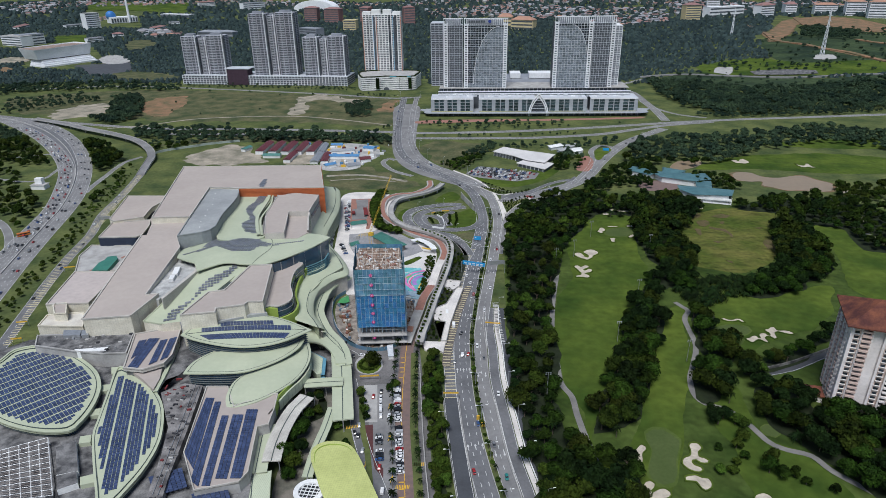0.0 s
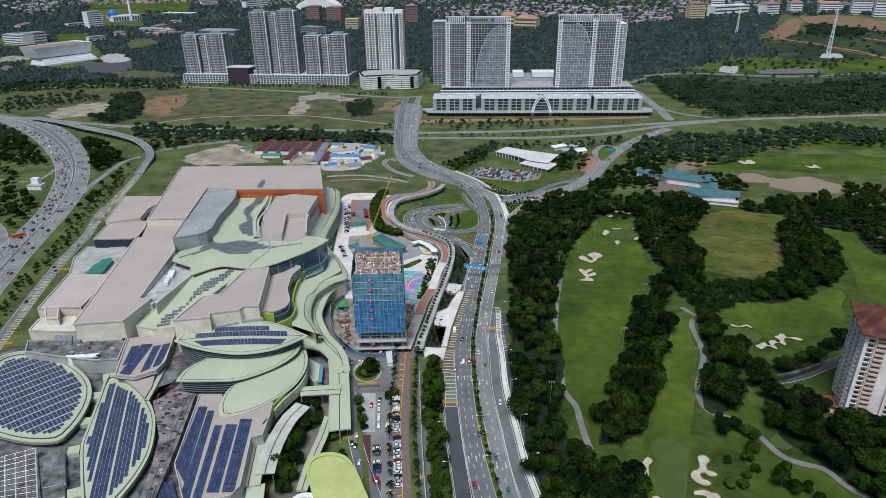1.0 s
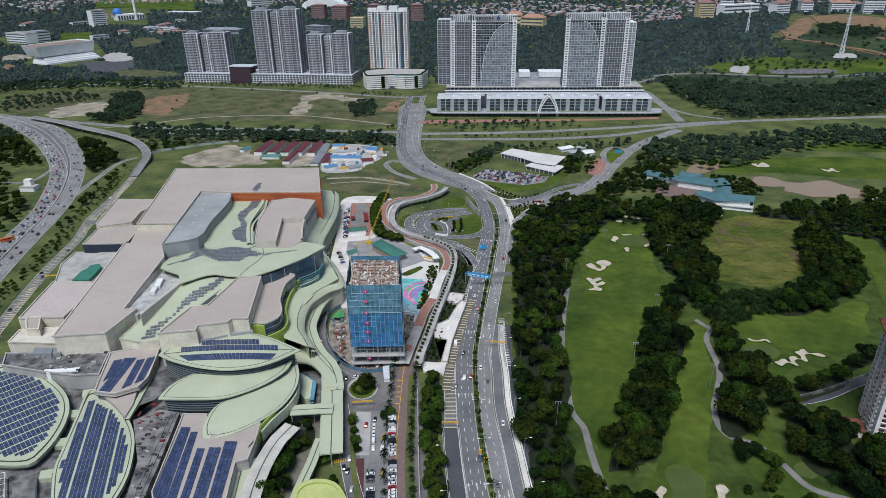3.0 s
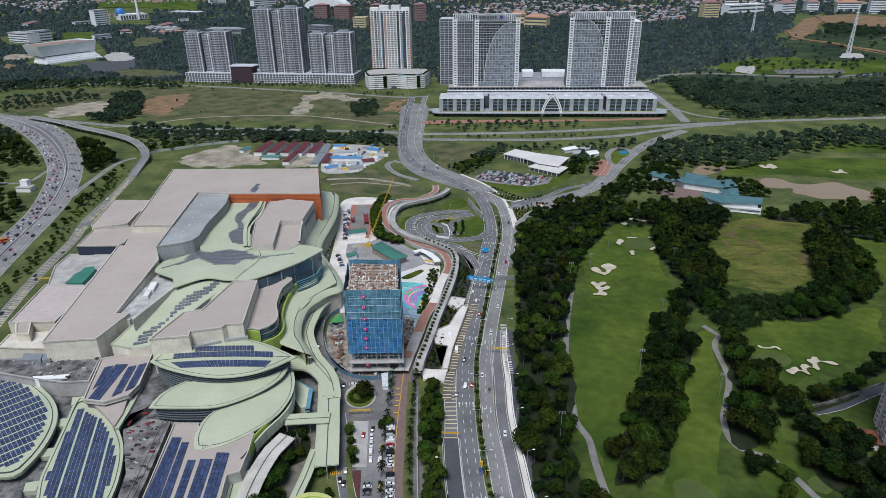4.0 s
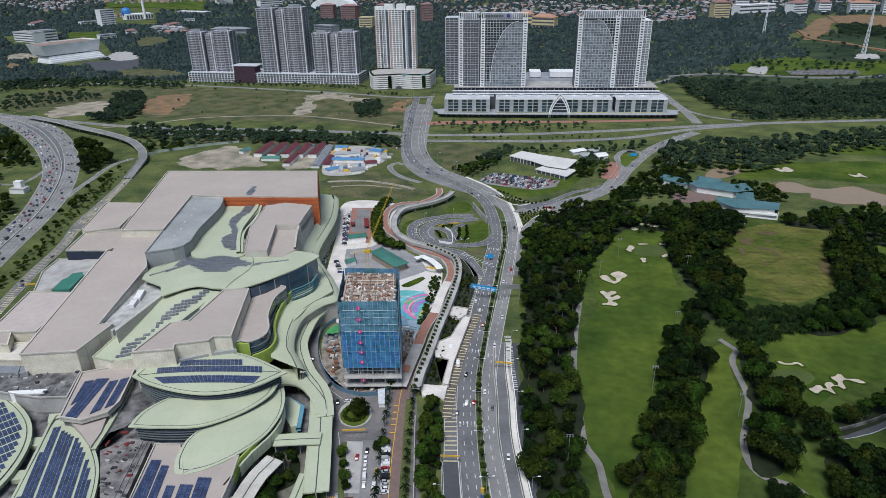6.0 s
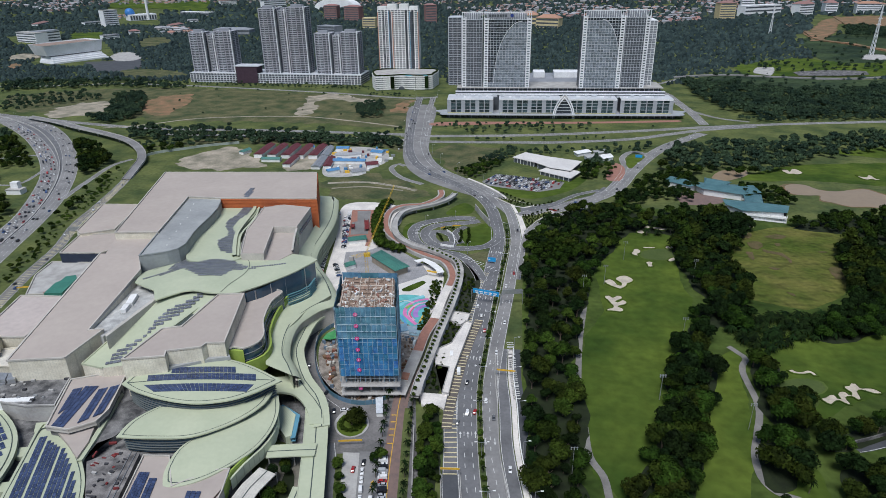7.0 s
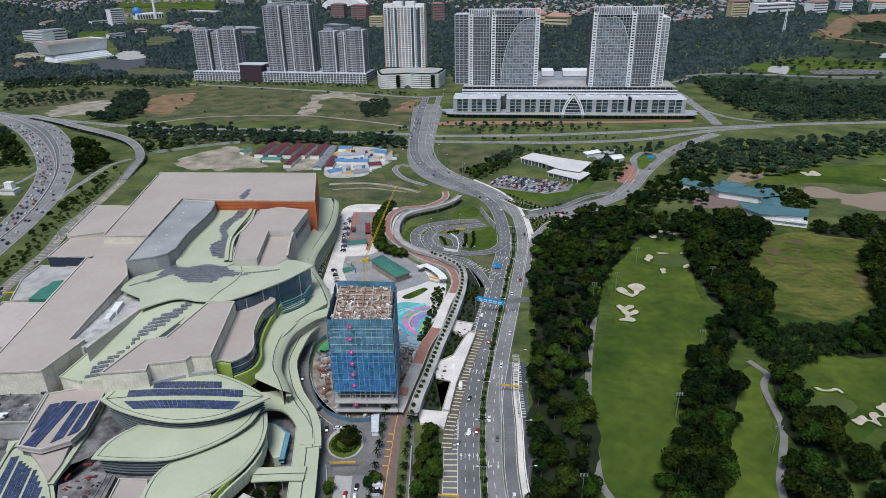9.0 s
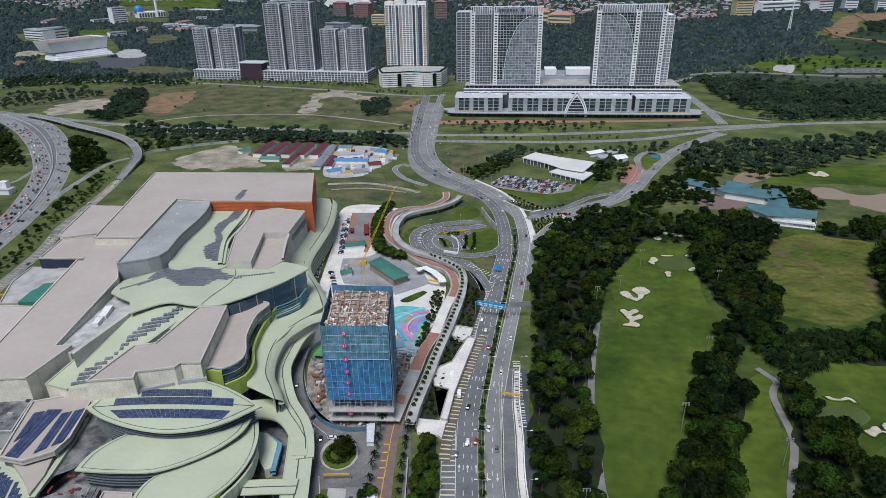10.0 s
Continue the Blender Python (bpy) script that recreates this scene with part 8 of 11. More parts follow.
def bunker(pts):
    """A sand bunker with a lobed outline and a raised grass lip."""
    pts = [(p.x, p.y) for p in spline(pts, 1.2, True)]
    ob = tagged(part("bunker", flat(pts, 0.26 + 0.004 * len(BUNKERS), False), SAND), "pale sand bunker with a lobed edge", "bunker", "golf bunkers")
    BUNKERS.append(ob)
    part("lip", rim(pts, 0.1, 0.75, -0.7), FAIRWAY, ob)


bunker([(35.0, 525.1), (37.9, 528.0), (40.8, 526.9), (42.6, 522.9), (44.1, 519.3), (46.4, 519.0), (47.0, 522.4), (44.8, 525.9), (42.9, 528.9), (45.0, 533.4), (49.7, 536.3), (53.4, 534.3), (55.6, 530.3), (54.2, 526.0), (51.1, 523.2), (49.7, 518.7), (46.8, 515.0), (45.3, 513.4), (41.7, 515.6), (38.2, 518.1), (35.6, 520.9)])
bunker([(34.2, 500.3), (36.7, 501.9), (39.5, 499.2), (42.5, 502.4), (45.3, 502.4), (45.8, 498.9), (42.8, 495.9), (41.0, 493.6), (42.6, 492.7), (46.4, 496.6), (48.6, 493.8), (46.9, 490.1), (43.8, 488.3), (42.3, 486.4), (44.9, 484.9), (45.8, 481.8), (43.9, 479.5), (39.9, 479.8), (35.1, 479.7), (35.5, 482.3), (38.7, 484.0), (39.5, 486.7), (37.6, 490.6), (36.0, 494.7), (34.4, 497.3)])
bunker([(57.8, 578.8), (59.7, 582.8), (60.6, 587.4), (63.2, 588.8), (65.5, 585.1), (64.4, 580.0), (62.3, 578.0), (62.9, 574.9), (60.4, 574.9)])
bunker([(68.0, 592.6), (72.0, 594.1), (77.9, 594.4), (77.7, 592.2), (70.0, 590.4)])
bunker([(86.3, 595.1), (88.4, 598.8), (91.8, 599.0), (92.4, 594.9), (89.3, 593.1), (86.9, 593.1)])
bunker([(68.2, 562.8), (70.8, 565.1), (73.0, 563.7), (72.1, 559.8), (72.5, 556.2), (69.4, 554.9), (69.0, 558.4)])
bunker([(85.5, 569.8), (88.5, 574.5), (92.4, 576.4), (91.8, 572.1), (88.5, 568.0), (86.0, 567.6)])
bunker([(66.1, 627.0), (68.5, 630.8), (71.1, 629.4), (72.1, 624.8), (69.2, 622.0), (66.5, 623.3)])
bunker([(80.3, 637.8), (84.8, 641.0), (90.0, 639.5), (93.2, 636.7), (88.4, 633.4), (82.2, 634.2)])
bunker([(73.9, 639.1), (76.4, 642.0), (78.3, 638.9), (76.1, 635.1), (74.3, 635.2)])
bunker([(135.2, 426.5), (137.7, 427.5), (139.5, 425.9), (142.9, 426.2), (146.2, 428.3), (148.7, 427.2), (150.1, 423.8), (148.2, 423.5), (146.6, 425.8), (143.4, 424.2), (138.9, 423.7), (136.4, 424.5)])
bunker([(145.3, 401.4), (148.7, 403.5), (150.4, 405.5), (153.0, 406.1), (153.8, 403.2), (155.6, 403.1), (155.2, 406.5), (157.4, 409.8), (160.1, 410.0), (160.8, 407.8), (162.5, 407.3), (163.1, 410.5), (161.0, 413.7), (161.9, 415.8), (164.4, 416.6), (166.3, 419.4), (168.4, 419.3), (169.3, 415.4), (171.9, 415.5), (176.2, 415.8), (179.1, 412.7), (176.2, 411.3), (172.9, 412.3), (169.7, 413.7), (166.5, 411.8), (166.1, 405.2), (164.3, 403.8), (162.5, 406.2), (159.6, 406.1), (158.1, 404.5), (158.8, 398.6), (156.3, 399.5), (154.3, 401.4), (151.8, 400.6), (148.4, 397.1), (146.3, 398.8)])
bunker([(55.5, 279.5), (58.6, 280.2), (60.7, 283.1), (62.6, 285.3), (64.4, 284.1), (64.3, 281.5), (62.2, 278.4), (61.8, 273.5), (60.8, 270.6), (58.8, 269.6), (57.7, 272.2), (58.6, 275.7), (57.4, 277.9)])
bunker([(87.6, 288.4), (89.4, 290.3), (91.8, 290.5), (93.4, 287.8), (92.5, 285.5), (91.0, 283.9), (90.8, 280.4), (93.4, 279.4), (95.1, 278.0), (94.1, 276.1), (90.8, 275.9), (88.9, 277.8), (86.9, 277.1), (86.3, 275.6), (87.2, 273.7), (90.1, 272.5), (90.7, 270.9), (88.5, 268.9), (85.0, 269.7), (82.3, 272.4), (81.9, 275.0), (83.4, 278.3), (86.5, 280.2), (87.6, 283.4)])
bunker([(81.3, 264.4), (83.8, 265.6), (86.7, 266.4), (89.5, 264.9), (92.2, 265.1), (93.1, 262.3), (92.3, 259.1), (89.2, 256.9), (87.4, 259.0), (86.2, 261.9), (83.6, 262.2), (81.1, 262.2)])
bunker([(60.1, 253.8), (59.9, 255.6), (62.0, 258.7), (63.9, 259.3), (65.5, 257.7), (64.6, 254.5), (63.0, 252.7), (63.8, 251.6), (66.2, 253.5), (69.1, 255.1), (71.6, 253.9), (72.2, 251.3), (70.9, 249.6), (67.2, 248.0), (64.5, 247.5), (59.2, 246.7)])
bunker([(240.4, 836.6), (246.4, 839.8), (248.2, 833.3), (252.9, 843.1), (257.6, 843.6), (260.5, 830.5), (253.5, 823.1), (249.5, 825.1), (244.7, 823.8), (241.6, 829.2)])
bunker([(314.6, 830.2), (317.0, 825.6), (323.0, 823.9), (328.1, 832.5), (330.1, 828.7), (330.6, 820.8), (334.1, 817.3), (328.7, 815.1), (325.3, 817.8), (320.0, 814.8), (316.0, 819.1)])
bunker([(326.8, 736.8), (331.2, 741.2), (331.7, 731.0), (336.3, 740.5), (342.2, 743.2), (341.0, 736.6), (335.8, 731.5), (339.2, 728.1), (335.6, 722.7), (341.4, 724.0), (340.5, 714.7), (334.9, 712.2), (329.0, 716.3), (328.2, 724.3), (326.1, 727.8)])
bunker([(312.8, 650.9), (316.7, 653.0), (318.4, 646.5), (316.4, 642.7), (314.2, 635.0), (309.7, 633.5), (309.1, 640.3), (312.6, 644.8)])
bunker([(301.8, 609.8), (304.5, 606.5), (308.0, 605.1), (306.2, 600.8), (302.4, 601.2), (300.0, 604.1)])
bunker([(305.8, 595.9), (310.4, 597.4), (311.6, 591.0), (310.5, 582.4), (306.6, 577.7), (307.9, 584.2), (306.0, 589.0)])
bunker([(303.8, 685.0), (307.3, 686.0), (308.4, 679.3), (305.2, 677.8)])
bunker([(112.2, 256.7), (116.5, 258.9), (119.4, 256.7), (117.2, 253.6), (111.8, 254.1)])
bunker([(160.6, 659.8), (171.2, 662.5), (167.7, 652.2), (160.6, 649.9)])
WORN = mat("worn_turf", (0.12, 0.09, 0.05), (0.075, 0.075, 0.028), 0.12, 0.95, bump=0.4, grain_by=0.9, spec=0.05)
patch("worn_turf", [(158.9, 639.0), (164.0, 641.2), (162.2, 630.6), (159.2, 624.1), (157.0, 627.7)], 0.300, WORN, "brown worn turf on the practice range", ragged=2.2)
patch("worn_turf", [(171.8, 633.1), (182.3, 639.1), (188.5, 637.4), (185.9, 630.9), (176.3, 628.0)], 0.304, WORN, "brown worn turf on the practice range", ragged=2.2)
patch("worn_turf", [(156.2, 617.7), (164.0, 619.9), (165.1, 611.7), (160.4, 605.3), (155.3, 608.1)], 0.308, WORN, "brown worn turf on the practice range", ragged=2.2)
patch("worn_turf", [(175.7, 617.4), (182.2, 620.1), (181.1, 613.9), (176.1, 611.1)], 0.312, WORN, "brown worn turf on the practice range", ragged=2.2)
patch("worn_turf", [(164.4, 607.1), (169.7, 603.0), (176.0, 600.5), (178.8, 593.3), (179.1, 581.8), (177.8, 580.9), (176.6, 590.2), (173.5, 596.5), (167.2, 598.9)], 0.316, WORN, "brown worn turf on the practice range", ragged=2.2)
patch("worn_turf", [(150.0, 598.7), (154.3, 598.0), (155.6, 587.7), (151.4, 577.4), (149.5, 583.8)], 0.320, WORN, "brown worn turf on the practice range", ragged=2.2)
patch("worn_turf", [(160.0, 569.2), (166.4, 571.0), (170.3, 569.8), (165.0, 565.6)], 0.324, WORN, "brown worn turf on the practice range", ragged=2.2)
patch("worn_turf", [(205.3, 574.4), (212.9, 579.6), (213.8, 569.7), (208.5, 556.7), (203.6, 558.8)], 0.328, WORN, "brown worn turf on the practice range", ragged=2.2)
patch("worn_turf", [(160.4, 529.3), (164.3, 528.2), (165.1, 524.8), (161.7, 525.5)], 0.332, WORN, "brown worn turf on the practice range", ragged=2.2)
patch("worn_turf", [(203.8, 605.6), (210.1, 608.2), (214.3, 607.6), (208.7, 604.1)], 0.336, WORN, "brown worn turf on the practice range", ragged=2.2)
PATHM = mat("cart_path", (0.21, 0.2, 0.185), (0.15, 0.145, 0.135), 0.1, 0.9)
for nm, q in (("cart_path_west", [(21.5, 519.1), (19.6, 483.3), (16.3, 435.0), (15.7, 383.9), (18.8, 355.5), (21.1, 334.2)] + [(27.3, 321.5), (29.6, 306.7), (33.0, 289.7), (37.0, 273.7), (41.1, 260.8), (46.2, 246.1)]), ("cart_path_east", [(106.7, 447.2), (111.3, 440.4), (114.0, 434.8)] + [(109.2, 421.3), (110.3, 389.1), (104.2, 365.3), (99.5, 349.7), (98.8, 334.7), (103.3, 326.1), (114.8, 321.7), (123.0, 310.7), (129.8, 297.0), (137.5, 292.1), (148.4, 289.1), (155.4, 278.4), (172.5, 263.6)])):
    structure(nm, ribbon(q, 3.6, 0.26, 0.1, step=3), PATHM, "grey worn cart path winding over the grass", "path")

# clubhouse of several blue-green roofs
CLUB = mat("blue_green_roof", (0.085, 0.175, 0.19), (0.06, 0.135, 0.15), 0.1, 0.5, grid=(1.0, 60.0, 0.07, 0.75))
for q, h, hp in (([(103.9, 777.1), (124.4, 769.3), (134.8, 750.3), (127.0, 742.8), (107.2, 756.7)], 7, 2.5), ([(145.9, 771.6), (170.2, 760.0), (157.3, 743.2), (142.5, 751.6)], 8, 2.5), ([(128.2, 759.3), (150.1, 755.2), (190.1, 754.8), (192.3, 733.9), (173.8, 724.9), (138.9, 737.4)], 7, 2.0), ([(174.1, 721.9), (191.2, 726.6), (187.1, 701.2), (171.2, 696.8)], 7, 2.0), ([(151.2, 701.0), (179.9, 697.4), (206.1, 691.8), (199.6, 673.0), (162.6, 673.2), (151.2, 687.7)], 9, 2.5)):
    c = roofed("clubhouse", q, h, CLUB, WHITE, "golf clubhouse wing with blue-green metal roof", "clubhouse", hip=hp, group="clubhouse wings")
A, B = (162.3, 674.7), (199.5, 667.8)
ob, w = placed("clubhouse_terrace", "white two-storey clubhouse verandah", "verandah", A, B)
for z in (0.3, 4.0):
    part("deck", box(w, 8, 0.5, (w / 2, 4, z)), WHITE, ob)
    part("railing", box(w, 0.2, 1.0, (w / 2, 0.2, z + 0.5)), WHITE, ob)
for k in range(12):
    part("column", box(0.4, 0.4, 8, (k * w / 11, 0.4, 0)), WHITE, ob)
part("rear_wall", box(w, 0.5, 8, (w / 2, 8, 0)), DARK, ob)
patch("clubhouse_court", [(116.6, 737.3), (140.7, 743.7), (158.9, 738.9), (152.7, 714.8), (122.8, 704.7), (113.1, 716.6)], 0.15, DRIVE_PAVE, "brown paved court")

# showroom with flat white roofs, above a full car park
SHOW = mat("showroom_roof", (0.62, 0.6, 0.57), (0.54, 0.52, 0.5), 0.05, 0.7)
show = thing("showroom", "showroom with white flat roofs and dark glazed walls", "building")
for q, h in (([(-62.7, 825.8), (-49.5, 849.7), (-22.7, 835.7), (-34.1, 807.6)], 6.0), ([(-34.0, 805.8), (-22.7, 833.9), (19.0, 818.8), (6.4, 780.2), (-17.0, 789.0)], 6.5), ([(-29.3, 781.2), (-17.4, 800.9), (18.0, 785.0), (6.8, 758.5)], 4.5)):
    part("wall", prism(shrink(q, 0.93), 0, h - 0.6, top=False), TOWER_DARK, show)
    part("roof_slab", prism(q, h - 0.7, h), SHOW, show)
    for k in range(7):
        u = (k + 0.5) / 7
        part("glazing_bar", box(0.5, 0.5, h - 0.8, (q[0][0] + (q[3][0] - q[0][0]) * u, q[0][1] + (q[3][1] - q[0][1]) * u, 0)), WHITE, show)
patch("showroom_car_park", [(-88.7, 745.0), (-76.2, 774.5), (-53.3, 770.8), (-29.3, 758.0), (0.3, 756.9), (-4.2, 734.4), (-25.6, 720.6), (-58.6, 726.5), (-79.0, 732.8)], 0.15, ASPHALT_WORN, "asphalt car park full of cars", curved=False)
for q, m_ in (([(8.7, 869.3), (26.0, 883.1), (31.0, 871.8), (13.8, 858.3)], WHITE), ([(32.0, 875.8), (46.6, 887.3), (51.2, 875.9), (36.8, 862.8)], GREY_ROOF), ([(20.7, 855.3), (36.9, 864.7), (41.6, 853.8), (25.6, 842.8)], GREY_ROOF), ([(39.7, 857.4), (53.4, 866.5), (56.3, 851.8), (44.1, 841.2)], WHITE)):
    roofed("house", q, 4, m_, WHITE, "small house with pale metal roof among trees", "house", hip=1.0, group="small houses")

# ---- trees ----
def from_arrays(name, verts, faces, materials):
    me = bpy.data.meshes.new(name)
    me.from_pydata(verts, [], faces)
    for m in materials:
        me.materials.append(m)
    me.update()
    return me


def crown_arrays(rng, r, h, n, size, lift):
    """Leaf clumps on the skin of several lobes round a dark core: vertices and quads."""
    lobes = []
    for k in range(rng.integers(6, 10)):
        a, q = rng.uniform(0, math.tau), math.sqrt(rng.uniform(0, 1))
        lobes.append((q * r * 0.62 * math.cos(a), q * r * 0.62 * math.sin(a), lift + h * (0.26 + 0.42 * (1 - q * q) + rng.uniform(-0.08, 0.12)), r * rng.uniform(0.38, 0.56)))
    verts, faces = [], []
    for k in range(n):
        lx, ly, lz, lr = lobes[k % len(lobes)]
        d = rng.normal(size=3)
        d[2] = abs(d[2]) * 0.9 if rng.uniform() < 0.8 else d[2]
        d /= np.linalg.norm(d)
        c = np.array((lx, ly, lz)) + d * lr * np.array((1, 1, 0.8)) * rng.uniform(0.8, 1.08)
        nrm = d + rng.normal(size=3) * 0.45
        nrm /= np.linalg.norm(nrm)
        t = np.cross(nrm, rng.normal(size=3))
        t /= np.linalg.norm(t)
        b = np.cross(nrm, t)
        s = size * rng.uniform(0.6, 1.3)
        i = len(verts)
        for u, v, w in ((-1, -0.7, 0), (1, -0.5, 0.25), (0.1, 1.1, 0)):
            verts.append(tuple(c + t * s * u * rng.uniform(0.7, 1.1) + b * s * v + nrm * s * w * 0.5))
        faces.append((i, i + 1, i + 2))
    for lx, ly, lz, lr in lobes:
        i, rr = len(verts), lr * 0.8
        for x, y, z in ((1, 0, 0), (0.3, 0.95, 0), (-0.8, 0.6, 0), (-0.8, -0.6, 0), (0.3, -0.95, 0), (0, 0, 0.85), (0, 0, -0.7)):
            verts.append((lx + rr * x, ly + rr * y, lz + rr * z))
        for j in range(5):
            faces.append((i + j, i + (j + 1) % 5, i + 5))
            faces.append((i + (j + 1) % 5, i + j, i + 6))
    return verts, faces


def trunk_mesh(h, r):
    bm = tube((0, 0, 0), (0.2, 0.1, h), r, r * 0.55)
    for k in range(4):
        a = k * math.tau / 4 + 0.4
        tube((0.1, 0.05, h * 0.7), (math.cos(a) * h * 0.4, math.sin(a) * h * 0.4, h * 1.25), r * 0.4, r * 0.15, 4, bm)
    return mesh_from("trunk", bm, BARK)


rng = np.random.default_rng(11)
SPECIES = []
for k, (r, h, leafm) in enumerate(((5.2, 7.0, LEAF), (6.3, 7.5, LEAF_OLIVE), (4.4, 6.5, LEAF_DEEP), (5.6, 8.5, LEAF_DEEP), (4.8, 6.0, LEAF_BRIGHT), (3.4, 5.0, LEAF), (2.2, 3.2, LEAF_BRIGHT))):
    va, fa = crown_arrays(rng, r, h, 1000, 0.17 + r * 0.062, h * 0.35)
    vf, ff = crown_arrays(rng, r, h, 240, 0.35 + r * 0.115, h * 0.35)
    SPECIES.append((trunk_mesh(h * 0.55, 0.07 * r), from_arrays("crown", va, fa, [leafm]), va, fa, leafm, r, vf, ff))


def palm_meshes(h, n, ln):
    va, fa = [], []
    for k in range(n):
        a = k * math.tau / n + rng.uniform(-0.2, 0.2)
        up = rng.uniform(0.1, 0.9)
        prev = None
        for j in range(5):
            t = j / 4
            x, z = ln * t, h + ln * (up * t - 0.95 * t * t)
            w = 0.5 * ln * 0.22 * math.sin(math.pi * min(1, 0.15 + 0.85 * t)) + 0.05
            c, s = math.cos(a), math.sin(a)
            i = len(va)
            va += [(x * c - w * s, x * s + w * c, z - 0.3 * w), (x * c, x * s, z + 0.15), (x * c + w * s, x * s - w * c, z - 0.3 * w)]
            if prev is not None:
                fa += [(prev, prev + 1, i + 1, i), (prev + 1, prev + 2, i + 2, i + 1)]
            prev = i
    return mesh_from("palm_trunk", tube((0, 0, 0), (0.15, 0.1, h), 0.22, 0.15), BARK), from_arrays("fronds", va, fa, [LEAF_DEEP])


PALMS = [palm_meshes(5.5, 14, 3.2), palm_meshes(4.0, 16, 4.2), palm_meshes(7.0, 12, 2.8)]
LABELS = {"tree": "leafy broad tree with dense dark green crown", "palm": "palm tree with arching green fronds", "shrub": "clipped round green shrub"}


def plant(kind, x, y, z, scale, turn, tr, cr, group):
    ob = tagged(new({"tree": "tree", "palm": "palm_tree", "shrub": "shrub"}[kind], tr), LABELS[kind], {"tree": "tree", "palm": "palm tree", "shrub": "shrub"}[kind], group)
    ob.matrix_world = Matrix.LocRotScale((x, y, z), Euler((0, 0, turn)), (scale, scale, scale * random.uniform(0.85, 1.15)))
    c = new("crown", cr)
    c.parent = ob
    return ob


def scatter(poly, gap, seed):
    """Points in a plan polygon no nearer than gap."""
    r = random.Random(seed)
    x0, x1 = min(p[0] for p in poly), max(p[0] for p in poly)
    y0, y1 = min(p[1] for p in poly), max(p[1] for p in poly)
    cells, out = {}, []
    for _ in range(int((x1 - x0) * (y1 - y0) / gap / gap * 6)):
        x, y = r.uniform(x0, x1), r.uniform(y0, y1)
        if not inside(x, y, poly):
            continue
        i, j = int(x // gap), int(y // gap)
        if any((x - a) ** 2 + (y - b) ** 2 < gap * gap for di in (-1, 0, 1) for dj in (-1, 0, 1) for a, b in cells.get((i + di, j + dj), ())):
            continue
        cells.setdefault((i, j), []).append((x, y))
        out.append((x, y))
    return out


NEARROAD = {}
for pts, wd in ROADS:
    for p in spline(pts, 5):
        NEARROAD.setdefault((int(p.x // 20), int(p.y // 20)), []).append((p.x, p.y, wd / 2))


def off_road(x, y, clear):
    i, j = int(x // 20), int(y // 20)
    return not any((x - a) ** 2 + (y - b) ** 2 < (w + clear) ** 2 for di in (-1, 0, 1) for dj in (-1, 0, 1) for a, b, w in NEARROAD.get((i + di, j + dj), ()))


GROVES = {}


def grove(x, y, z, scale, k, turn):
    GROVES.setdefault(k, []).append((x, y, z, scale, turn))


